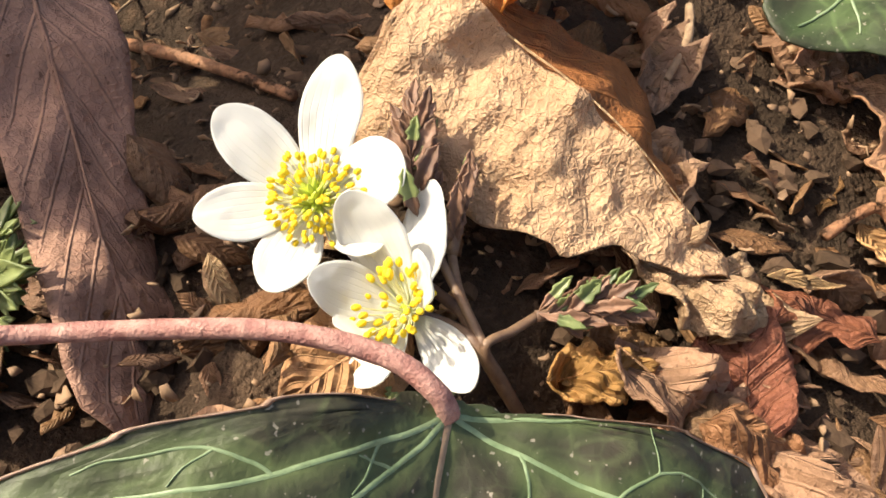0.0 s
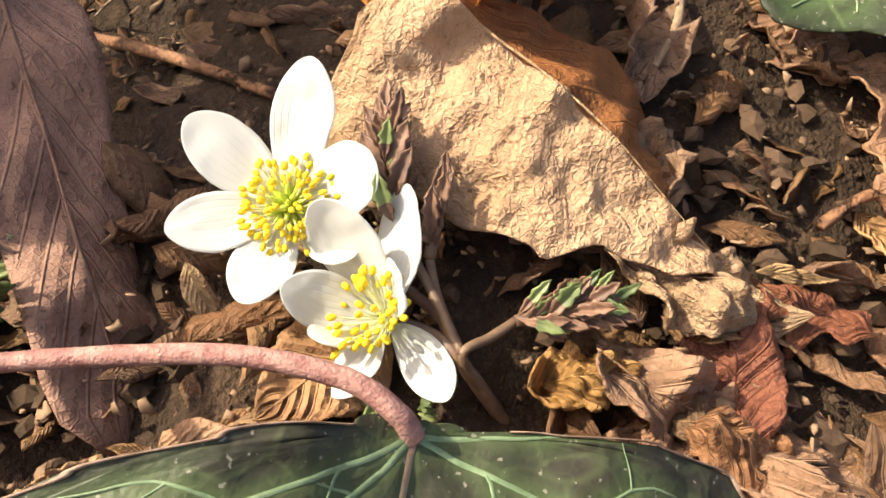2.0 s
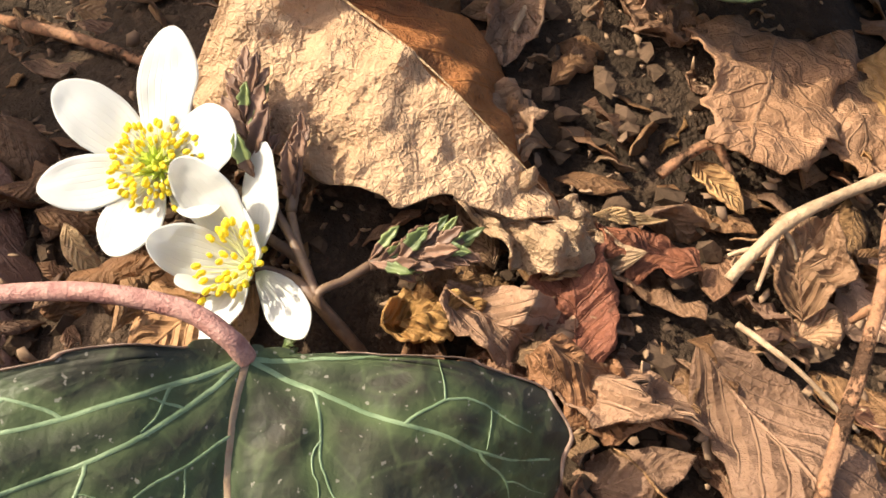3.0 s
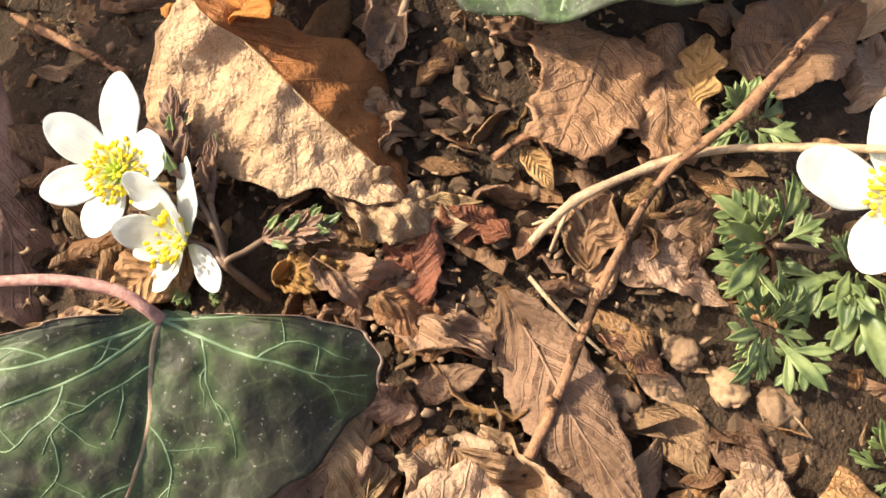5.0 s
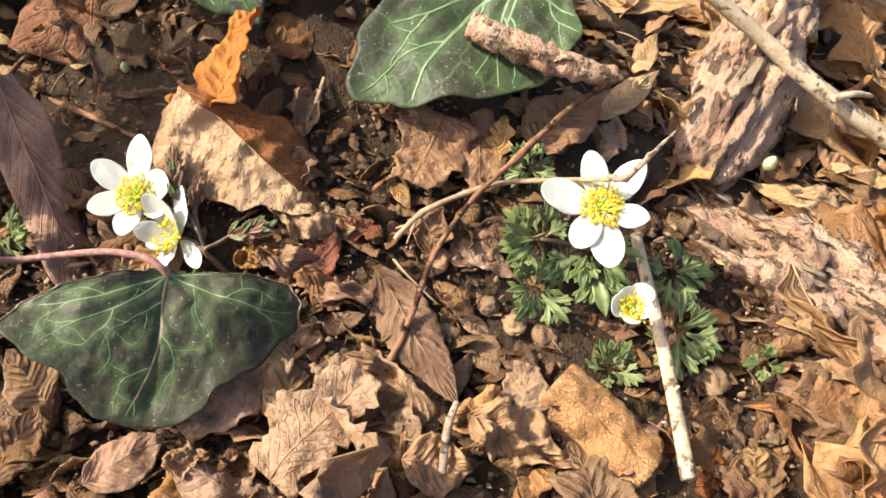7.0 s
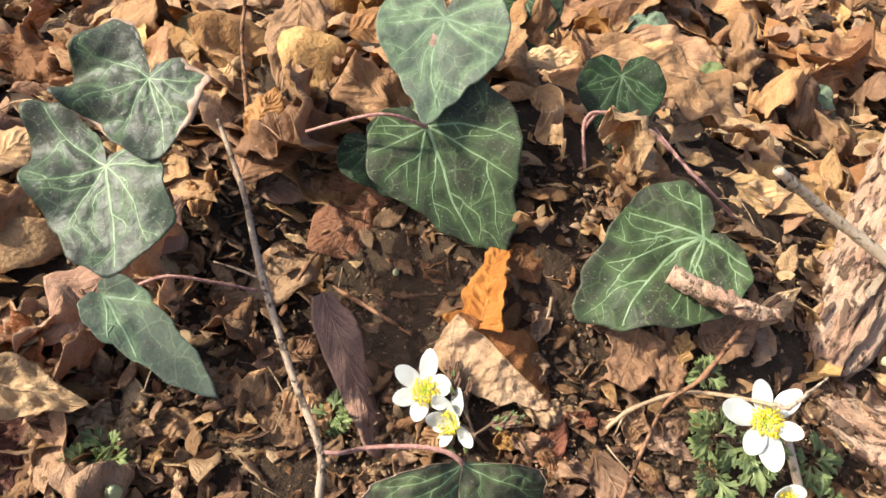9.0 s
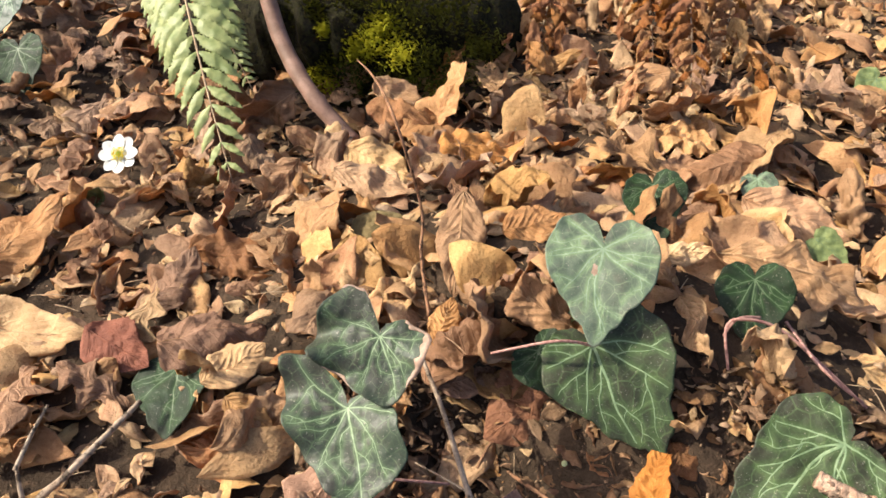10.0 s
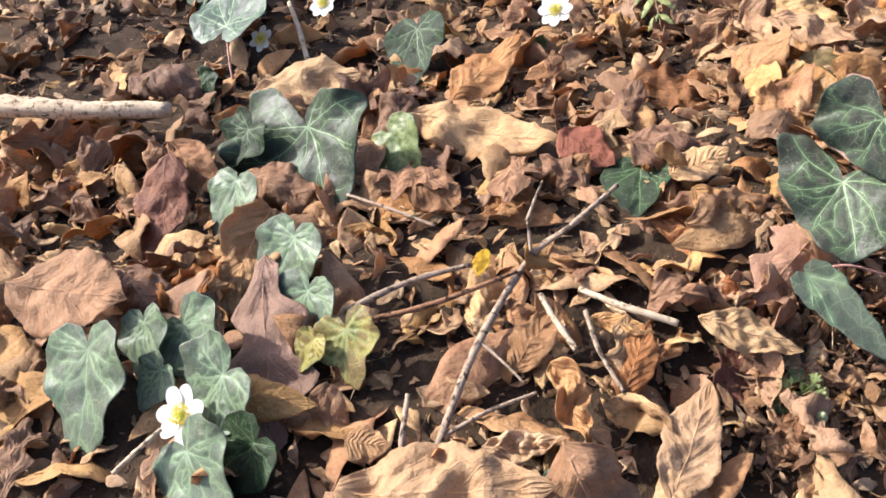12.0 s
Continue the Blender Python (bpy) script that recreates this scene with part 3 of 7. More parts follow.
IVY_NARROW = [(0, 1.0), (8, 0.78), (18, 0.50), (36, 0.31), (70, 0.21), (110, 0.16), (150, 0.10), (180, 0.04)]
IVY_LONG = [(0, 1.0), (12, 0.86), (31, 0.66), (62, 0.54), (100, 0.42), (122, 0.30), (150, 0.15), (180, 0.05)]


def ivy_leaf(base, tip, up, table, label, mat=None, curl=0.0, roll=0.0, fold=0.12, wave=0.03, crumple=0.03, seed=0, stalk=None, stalk_r=0.0009, twist=0.0, detail=1, left=1.0, right=1.0, rib=None, edge=0.0, fold2=None, margins=(), scar=None):
    """An ivy leaf: base is where the stalk joins the blade. Veins are raised ribbons."""
    m, length = basis(base, tip, up)
    TAKEN.append((m @ Vector((0, length / 2, 0)), length * 0.72))
    rng = random.Random(seed)
    bend = Bend(curl, roll, fold, wave, crumple, seed, twist, edge=edge, fold2=fold2)

    def radius(deg):
        r = smooth_radius(table[deg > 0] if isinstance(table[0], list) else table, abs(deg)) * (left if deg < 0 else right)
        return r * (1 + 0.035 * noise.noise((deg / 26.0, seed * 3.3, 0.7)) + 0.012 * noise.noise((deg / 7.0, seed * 1.3, 4.7)))

    top = new("ivy_leaf")
    top.matrix_world = m
    tagged(top, label, "ivy leaf", "ivy leaves")

    def inside(x, y, k=0.95):
        return math.hypot(x, y) < k * radius(math.degrees(math.atan2(x, y)))

    taken = {}

    def crowded(x, y, own, room):
        cx, cy = int(x // 0.05), int(y // 0.05)
        for i in (cx - 1, cx, cx + 1):
            for j in (cy - 1, cy, cy + 1):
                for px, py, who in taken.get((i, j), ()):
                    if who not in own and (px - x) ** 2 + (py - y) ** 2 < room * room:
                        return True
        return False

    count = [0]

    def ribbon(x, y, deg, far, w, wander, parent=-1, bow=0.0, room=0.014):
        count[0] += 1
        me, step = count[0], 0.02
        pts, d, go = [(x, y)], deg, 0.0
        while go < far:
            d += rng.gauss(0, wander) + bow
            x, y = x + step * math.sin(radians(d)), y + step * math.cos(radians(d))
            go += step
            if not inside(x, y):
                break
            pts.append((x, y))
            if go > 0.06 and parent >= 0 and crowded(x, y, (me, parent) if go < 0.12 else (me,), room):
                break
        for px, py in pts:
            taken.setdefault((int(px // 0.05), int(py // 0.05)), []).append((px, py, me))
        v, f = [], []
        n = len(pts)
        for k, (px, py) in enumerate(pts):
            qx, qy = pts[min(k + 1, n - 1)]
            ox, oy = pts[max(k - 1, 0)]
            dx, dy = qx - ox, qy - oy
            s = math.hypot(dx, dy) or 1
            ww = w * (1 - 0.6 * k / max(1, n - 1))
            for o in (-1, 0, 1):
                v.append(bend(px + o * ww * -dy / s, py + o * ww * dx / s, 0.0075 if o == 0 else 0.005) * length)
        for k in range(n - 1):
            for o in (0, 1):
                f.append((3 * k + o, 3 * k + o + 1, 3 * k + o + 4, 3 * k + o + 3))
        return me, pts, (v, f) if n > 1 else ([], [])

    angles = (26, 58, 115) if table is IVY_LONG else (38, 78, 125)
    mains = [0] + [s * a for a in angles for s in (-1, 1)] if table is not IVY_WIDE else [0, -70, -91, 63, 36]
    first = []
    tone = M_VEIN_PALE if mat in (M_IVY_FRESH, M_IVY_BLUE) else M_VEIN_DIM if mat is M_IVY_SHADE else M_VEIN
    for deg in mains:
        far = 0.97 * radius(deg)
        if far < 0.2:
            continue
        me, pts, mesh = ribbon(0, 0, deg, far, (0.0075 if deg == 0 else 0.0055) * (1.25 if table is IVY_WIDE else 1.6), 3.0)
        if deg == 0 and rib:
            part("midrib", mesh_of("midrib", *mesh, [rib]), top, "brownish midrib")
        else:
            part("vein", mesh_of("vein", *mesh, [tone]), top)
        first.append((me, pts))
    got, queue = [], []
    for me, pts in first:
        side = rng.choice((-1, 1))
        for k in range(9, len(pts) - 5, 11 if table is IVY_WIDE else 14):
            queue.append((me, pts, k, side, 0.0042 if table is IVY_WIDE else 0.0058, rng.uniform(0.32, 0.62), 1))
            side = -side
    while queue:
        me, pts, k, side, w, far, level = queue.pop(0)
        d0 = math.degrees(math.atan2(pts[k][0] - pts[k - 1][0], pts[k][1] - pts[k - 1][1]))
        own, sub, mesh = ribbon(*pts[k], d0 + side * (rng.uniform(40, 58) if level == 1 else rng.uniform(45, 75)), far, w, 9.0, me, -side * (2.4 if level == 1 else 1.2))
        if len(sub) > 3:
            got.append(mesh)
            if level < 2:
                s2 = rng.choice((-1, 1))
                for q in range(6, len(sub) - 2, 7 if table is IVY_WIDE else 11):
                    queue.append((own, sub, q, s2, w * 0.65, rng.uniform(0.14, 0.3), level + 1))
                    s2 = -s2
    got = [g for g in got if g[0]]
    if got:
        tagged(part("vein_network", mesh_of("vein_network", *joined(got), [tone]), top, "pale green branching vein network"), kind="stuff")
    rings, sectors = 16 + 8 * detail, 72 + 24 * detail
    verts, faces, uvs, near = [bend(0, 0) * length], [], [(0.5, 0.5)], [1.0]
    for j in range(1, rings + 1):
        for i in range(sectors):
            deg = -180 + 360 * i / sectors
            r = radius(deg) * (j / rings)
            x, y = r * math.sin(radians(deg)), r * math.cos(radians(deg))
            verts.append(bend(x, y) * length)
            uvs.append((x * 0.5 + 0.5, y * 0.5 + 0.5))
            d, cx, cy = 0.08, int(x // 0.05), int(y // 0.05)
            for a in range(cx - 2, cx + 3):
                for b in range(cy - 2, cy + 3):
                    for px, py, who in taken.get((a, b), ()):
                        d = min(d, math.hypot(px - x, py - y))
            near.append(1 - d / 0.08)
    for i in range(sectors):
        k = (i + 1) % sectors
        faces.append((0, 1 + i, 1 + k))
        for j in range(rings - 1):
            a, b = 1 + j * sectors + i, 1 + j * sectors + k
            faces.append((a, a + sectors, b + sectors, b))
    me = mesh_of("blade", verts, faces, [mat or M_IVY], uvs)
    me.attributes.new("vein", "FLOAT", "POINT").data.foreach_set("value", near)
    part("blade", me, top, thick=0.0004)
    for lo, hi, wide in margins:
        v, f, n = [], [], 40
        for k in range(n + 1):
            deg = lo + (hi - lo) * k / n
            for j in range(3):
                r = radius(deg) * 1.002 - (2 - j) * wide * 0.5 * (0.6 + 0.8 * noise.noise((deg / 9.0, 1.1, seed)) + 0.3) * math.sin(math.pi * k / n) ** 0.5
                v.append(bend(r * math.sin(radians(deg)), r * math.cos(radians(deg)), (0.006, 0.012, 0.004)[j]) * length)
        for k in range(n):
            f += [(3 * k, 3 * k + 1, 3 * k + 4, 3 * k + 3), (3 * k + 1, 3 * k + 2, 3 * k + 5, 3 * k + 4)]
        part("dry_margin", mesh_of("dry_margin", v, f, [M_DRY_EDGE]), top, "dry pale brown leaf margin", thick=0.0002)
    if scar:
        sx, sy, sr = scar
        v = [bend(sx, sy, 0.012) * length]
        for k in range(18):
            a = 2 * math.pi * k / 18
            r = sr * (0.7 + 0.5 * noise.noise((math.cos(a) * 1.7, math.sin(a) * 1.7, seed)))
            v.append(bend(sx + 0.6 * r * math.cos(a), sy + r * math.sin(a), 0.006) * length)
        part("scar", mesh_of("scar", v, [(0, 1 + k, 1 + (k + 1) % 18) for k in range(18)], [M_DRY_EDGE]), top, "brown scar on the blade")
    if stalk:
        inv = m.inverted()
        pts = [inv @ Vector(p) for p in stalk]
        v, f = tube(pts, [stalk_r * (1.15 - 0.3 * k / (len(pts) - 1)) for k in range(len(pts))], 10, 0.08, seed, 7)
        part("leaf_stalk", mesh_of("leaf_stalk", v, f, [M_STALK]), top, "reddish hairy stalk")
    return top


def twig(name, points, radii, mat, label, sides=9, rough=0.15, seed=0, knots=0.25, buds=(), category="twig", stubs=()):
    """A twig through the points; stubs are short side shoots (at point, to, radius)."""
    origin = Vector(points[0])
    for a, b in zip(points, points[1:]):
        for q in range(5):
            TAKEN.append((Vector(a).lerp(Vector(b), q / 5), 0.016 if a[0] > -0.2 else 0.042))
    top = new(name)
    top.location = origin
    tagged(top, label, category)
    v, f = tube([Vector(p) - origin for p in points], radii, sides, rough, seed, 8, knots)
    part("shaft", mesh_of("shaft", v, f, [mat]), top)
    for a, b, r in stubs:
        v, f = tube([Vector(a) - origin, (Vector(a) + Vector(b)) / 2 - origin + Vector((0, 0, r)), Vector(b) - origin], [r, r * 0.8, r * 0.5], 7, rough, seed + 3, 4)
        part("side_shoot", mesh_of("side_shoot", v, f, [mat]), top)
    return top


_stamens = []


def stamen_mesh(k):
    """One of five stamens: a thread with a plump anther, in metres."""
    if not _stamens:
        for n, h in enumerate((0.0030, 0.0037, 0.0044, 0.0050, 0.0058)):
            v, f = tube([(0, 0, 0), (0.0003, 0, h * 0.5), (0, 0, h)], [0.00013, 0.00011, 0.00010], 5, steps=2)
            w, g = tube([(0, 0, h - 0.0003), (0, 0, h - 0.0001), (0.0001, 0, h + 0.0003), (0.0002, 0, h + 0.0006), (0.0003, 0, h + 0.0008)], [0.00012, 0.00036, 0.00042, 0.00034, 0.00012], 7, 0.25, n, 2)
            vv, ff = joined([(v, f), (w, g)])
            _stamens.append(mesh_of("stamen", vv, ff, [M_FILAMENT, M_ANTHER], slots=[0] * len(f) + [1] * len(g)))
    return _stamens[k % 5]


def anemone(centre, normal, tips, label, size=0.017, width=0.70, stamens=84, spread=50, seed=0, stem=(), long=0.0056, pistil=1.0, name="anemone_flower"):
    """A white anemone flower: tips are the ends of its tepals; stem is the line down to the ground."""
    rng = random.Random(seed)
    c, nrm = Vector(centre), Vector(normal).normalized()
    top = new(name)
    top.location = c
    tagged(top, label, "flower", "wood anemones")
    for k, tip in enumerate(tips):
        w = width
        if len(tip) > 3:
            tip, w = tip[:3], tip[3]
        d = Vector(tip) - c
        flat = (d - nrm * d.dot(nrm)).normalized()
        m, length = basis(flat * 0.0012 - nrm * 0.0008 * (k % 2), d, nrm)
        bend = Bend(curl=rng.uniform(0.0, 0.5), roll=rng.uniform(0.5, 1.5), fold=-0.06, wave=0.04, crumple=0.025, seed=seed * 10 + k, twist=rng.uniform(-0.35, 0.35))
        v, f, uv = blade("obovate", w, bend, 16, 30, seed + k, 0.02, 0.0, length)
        ob = part("tepal", mesh_of("tepal", v, f, [M_PETAL], uv), top, thick=0.00022)
        ob.matrix_local = m
    z = nrm.to_track_quat("Z", "Y").to_matrix().to_4x4()
    for k in range(stamens):
        a, t = k * 2.399963, math.sqrt((k + 0.5) / stamens)
        lean = radians(16 + spread * t + rng.uniform(-10, 10))
        h = long / 0.0048
        ob = part("stamen", stamen_mesh(rng.randrange(5)), top)
        ob.matrix_local = z @ Matrix.Rotation(a, 4, "Z") @ Matrix.Translation((0.0012 * t, 0, 0)) @ Matrix.Rotation(lean, 4, "Y") @ Matrix.Scale(h, 4)
    pist = []
    small = pistil * min(1.0, long / 0.0056) ** 1.5
    for k in range(22):
        a, t = k * 2.399963, math.sqrt((k + 0.5) / 22)
        d = Vector((math.cos(a) * math.sin(t * 1.2), math.sin(a) * math.sin(t * 1.2), math.cos(t * 1.2)))
        pist.append(tube([d * 0.0006 * small, d * 0.0022 * small, d * 0.0031 * small, d * 0.0038 * small], [0.0004 * small, 0.0006 * small, 0.0004 * small, 0.00015], 5, steps=2))
    v, f = joined(pist)
    ob = part("pistil", mesh_of("pistil", v, f, [M_PISTIL]), top, "green pistil cluster")
    ob.matrix_local = z
    if stem:
        pts = [Vector(p) - c for p in stem]
        v, f = tube(pts, [0.0008] + [0.0009] * (len(pts) - 2) + [0.0011], 8, 0.06, seed, 7)
        part("flower_stem", mesh_of("flower_stem", v, f, [M_STEM]), top, "purplish hairy stem")
    return top


def cut_leaflet(length, seed, lobes=2, width=0.30, folded=0.0, spread=42):
    """A deeply cut leaflet: a narrow blade with forward-pointing side lobes, each cut into blunt teeth."""
    rng = random.Random(seed)
    pieces = []
    whole = Bend(curl=rng.uniform(-0.9, 0.3), fold=rng.uniform(-0.05, 0.2) + folded, crumple=0.05, seed=rng.randint(0, 99))

    def one(x, y, deg, ln, w, z):
        v, f, _ = blade("wedge", w, lambda a, b: Vector((a, b, 0.0)), 4, 8, 0, 0.0, 0.0, ln)
        c, s = math.cos(radians(deg)), math.sin(radians(deg))
        out = []
        for q in v:
            p = whole((x + q.x * c + q.y * s) / length, (y - q.x * s + q.y * c) / length) * length
            out.append(p + Vector((0, 0, z + 0.6 * abs(q.x))))
        pieces.append((out, f))

    def toothed(x, y, deg, ln, w, z):
        one(x, y, deg, ln, w, z)
        for s in (-1, 1):
            k = rng.uniform(0.42, 0.56)
            one(x + ln * k * math.sin(radians(deg)), y + ln * k * math.cos(radians(deg)), deg + s * rng.uniform(26, 40), ln * rng.uniform(0.36, 0.46), 0.36, z - 0.01 * ln)

    toothed(0, 0, 0, length, width, 0)
    for k in range(lobes):
        y = length * (0.22 + 0.34 * k / max(1, lobes))
        for s in (-1, 1):
            toothed(0, y, s * (spread + rng.uniform(-6, 12)) * (1 - 0.2 * k / lobes), length * rng.uniform(0.54, 0.68) * (1 - 0.25 * k / lobes), width * 1.1, -0.004 * length)
    return joined(pieces)


def anemone_leaf(base, tip, up, label, seed=0, mat=None, n=3, fan=72, stalk=None, folded=0.0, width=0.30, lobes=1, name="anemone_leaf", rise=0.0):
    """A leaf of deeply cut leaflets that fan from base."""
    m, length = basis(base, tip, up)
    top = new(name)
    top.matrix_world = m
    tagged(top, label, "plant", "anemone leaves")
    for k in range(n):
        deg = 0 if n == 1 else -fan + 2 * fan * k / (n - 1)
        ln = length * (1.0 if abs(deg) < 5 else 0.82)
        v, f = cut_leaflet(ln * 0.80, seed * 7 + k, lobes, width * 1.12, folded)
        ob = part("leaflet", mesh_of("leaflet", v, f, [mat or M_FOLIAGE]), top, thick=0.0003)
        ob.matrix_local = Matrix.Rotation(radians(-deg + 12 * math.sin(seed * 5.3 + k)), 4, "Z") @ Matrix.Translation((0, 0.17 * ln, 0)) @ Matrix.Rotation(radians(rise + 30 * math.sin(seed * 3.1 + k * 2.3)), 4, "X") @ Matrix.Rotation(radians(25 * math.sin(seed * 1.7 + k * 4.1)), 4, "Y")
    if stalk:
        inv = m.inverted()
        v, f = tube([inv @ Vector(p) for p in stalk], [0.0007] * len(stalk), 7, 0.05, seed, 6)
        part("leaf_stalk", mesh_of("leaf_stalk", v, f, [M_STEM]), top)
    return top


def lump(x, y, z, r, seed, flat=0.75, cut=3):
    """An uneven rounded lump, as vertices and faces."""
    bm = bmesh.new()
    bmesh.ops.create_icosphere(bm, subdivisions=cut, radius=1.0)
    v = []
    for q in bm.verts:
        k = 1 + 0.38 * noise.noise(q.co * 1.1 + Vector((seed * 7.1, 0, 0))) + 0.22 * noise.noise(q.co * 2.7 + Vector((0, seed * 5.3, 0))) + 0.10 * noise.noise(q.co * 7.0 + Vector((0, seed * 5.3, 0)))
        v.append(Vector((x, y, z)) + Vector((q.co.x, q.co.y, q.co.z * flat)) * r * k)
    bm.verts.index_update()
    f = [tuple(w.index for w in face.verts) for face in bm.faces]
    bm.free()
    return v, f


def pebble(at, r, label, seed, mat=None):
    v, f = lump(0, 0, 0, r, seed, 0.8, 4)
    ob = new("pebble", mesh_of("pebble", v, f, [mat or M_PEBBLE]))
    ob.location = at
    return tagged(ob, label, "stone", "pebbles")


UP = (0.0, -0.3, 0.95)
FACING = (-0.05, -0.65, 0.75)

# ---- ivy ----
ivy_leaf((0.0184, -0.0213, 0.0043), (0.0256, -0.0618, -0.0192), (0.24, -0.45, 0.86), IVY_WIDE, "large dark green three-lobed ivy leaf with pale veins, arched reddish stalk", mat=M_IVY_LARGE, seed=1, detail=4, fold=0.30, fold2=0.22, edge=-0.09, wave=0.02, crumple=0.05, rib=M_RIB, stalk_r=0.0011, stalk=((0.0184, -0.0213, 0.0043), (0.0164, -0.0214, 0.0072), (0.0105, -0.0202, 0.0089), (-0.0011, -0.0204, 0.0082), (-0.0167, -0.0223, 0.0040), (-0.0281, -0.0260, 0.0024), (-0.0356, -0.0345, 0.0098), (-0.0437, -0.0358, 0.0097)), margins=((64, 92, 0.02), (-99, -76, 0.02)))
ivy_leaf((0.1097, 0.0997, 0.0658), (0.0543, 0.0590, 0.0283), (-0.1, -0.6, 0.8), IVY_LONG, "dark green pointed ivy leaf with a net of pale veins", seed=2, detail=3, fold=0.03, crumple=0.04, left=0.97, right=0.95)
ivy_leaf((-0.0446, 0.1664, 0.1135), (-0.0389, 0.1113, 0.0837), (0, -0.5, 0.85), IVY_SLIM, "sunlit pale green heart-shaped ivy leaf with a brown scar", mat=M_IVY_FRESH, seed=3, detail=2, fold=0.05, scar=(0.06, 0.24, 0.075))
ivy_leaf((-0.0392, 0.1192, 0.0769), (0.0105, 0.0775, 0.0335), (0, -0.55, 0.85), IVY_HEART, "broad green ivy leaf half under a paler one", seed=4, detail=2, fold=0.04, right=0.88, left=1.08, stalk=((-0.0392, 0.1192, 0.0769), (-0.0618, 0.1059, 0.0878), (-0.0974, 0.0992, 0.0713)))
ivy_leaf((-0.1542, 0.0584, 0.1127), (-0.1403, 0.0282, 0.0936), FACING, IVY_UNEVEN, "grey-green ivy leaf with a dry chewed edge", mat=M_IVY_MID, seed=5, detail=2, wave=0.06, margins=((-112, -20, 0.13), (148, 172, 0.05), (38, 70, 0.04)))
ivy_leaf((-0.1623, 0.0279, 0.0848), (-0.1422, -0.0145, 0.0647), FACING, IVY_BENT, "grey-green ivy leaf folded under its neighbour", mat=M_IVY_MID, seed=6, detail=2, wave=0.06)
ivy_leaf((-0.3061, 0.0782, 0.0044), (-0.2855, 0.0252, 0.0036), FACING, IVY_HEART, "small dark ivy leaf lying among dead leaves", mat=M_IVY_SHADE, seed=7)
ivy_leaf((-0.1628, 0.0047, 0.0233), (-0.0998, -0.0154, -0.0050), (0.2, -0.5, 0.8), IVY_NARROW, "folded ivy leaf seen nearly edge-on", mat=M_IVY_FRESH, seed=8, detail=1, fold=0.3, stalk=((-0.1655, 0.0205, 0.0066), (-0.1458, 0.0287, 0.0178), (-0.1241, 0.0383, 0.0112), (-0.1059, 0.0481, 0.0005)))
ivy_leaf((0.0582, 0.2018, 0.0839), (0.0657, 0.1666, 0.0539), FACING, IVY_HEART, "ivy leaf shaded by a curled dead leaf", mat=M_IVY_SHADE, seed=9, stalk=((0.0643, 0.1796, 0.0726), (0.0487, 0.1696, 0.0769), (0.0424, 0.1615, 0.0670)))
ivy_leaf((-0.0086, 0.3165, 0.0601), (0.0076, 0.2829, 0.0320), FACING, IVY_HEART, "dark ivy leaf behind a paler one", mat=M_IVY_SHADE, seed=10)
ivy_leaf((0.0939, 0.4233, 0.0143), (0.1048, 0.3975, -0.0074), FACING, IVY_LONG, "small green ivy leaf among the litter", mat=M_IVY_FRESH, seed=11)
ivy_leaf((0.2391, 0.6718, 0.0114), (0.2175, 0.6491, -0.0097), FACING, IVY_HEART, "bright green young leaf in the sun", mat=M_FOLIAGE, seed=12)
ivy_leaf((0.2356, 0.3789, 0.0044), (0.2557, 0.3674, -0.0043), FACING, IVY_HEART, "small bright green ivy leaf", mat=M_IVY_FRESH, seed=13)
ivy_leaf((0.1381, 0.3480, 0.0160), (0.1659, 0.3354, 0.0070), FACING, IVY_LONG, "narrow bright green leaf under a dead oak leaf", mat=M_FOLIAGE, seed=14)
ivy_leaf((-0.0604, 0.1645, 0.0609), (-0.0737, 0.1502, 0.0476), FACING, IVY_HEART, "small fresh green leaf behind an ivy leaf", mat=M_FOLIAGE, seed=15)
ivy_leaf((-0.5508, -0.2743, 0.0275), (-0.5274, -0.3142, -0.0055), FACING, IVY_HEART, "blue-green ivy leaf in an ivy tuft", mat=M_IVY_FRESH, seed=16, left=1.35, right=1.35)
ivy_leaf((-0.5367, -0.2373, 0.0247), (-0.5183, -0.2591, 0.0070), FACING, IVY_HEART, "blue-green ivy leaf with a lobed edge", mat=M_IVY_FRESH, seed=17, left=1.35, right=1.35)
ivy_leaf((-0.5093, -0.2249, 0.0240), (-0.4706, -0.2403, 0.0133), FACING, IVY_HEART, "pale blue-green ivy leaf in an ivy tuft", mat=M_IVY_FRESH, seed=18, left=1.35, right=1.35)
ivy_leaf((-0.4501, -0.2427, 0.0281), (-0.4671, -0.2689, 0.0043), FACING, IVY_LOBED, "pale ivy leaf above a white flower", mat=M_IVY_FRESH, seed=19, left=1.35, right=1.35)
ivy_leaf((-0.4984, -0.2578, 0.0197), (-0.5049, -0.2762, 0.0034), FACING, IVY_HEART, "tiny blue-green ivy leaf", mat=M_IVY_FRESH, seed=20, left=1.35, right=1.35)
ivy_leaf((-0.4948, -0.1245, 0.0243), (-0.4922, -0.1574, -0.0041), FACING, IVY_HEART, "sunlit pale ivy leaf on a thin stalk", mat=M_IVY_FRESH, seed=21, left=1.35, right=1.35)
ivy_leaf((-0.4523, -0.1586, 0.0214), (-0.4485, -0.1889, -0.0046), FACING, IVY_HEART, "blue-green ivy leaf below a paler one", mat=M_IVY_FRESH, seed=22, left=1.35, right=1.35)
ivy_leaf((-0.4245, -0.1868, 0.0166), (-0.4265, -0.2060, -0.0001), FACING, IVY_HEART, "yellowing mottled ivy leaf", mat=M_YELLOWED, seed=23)
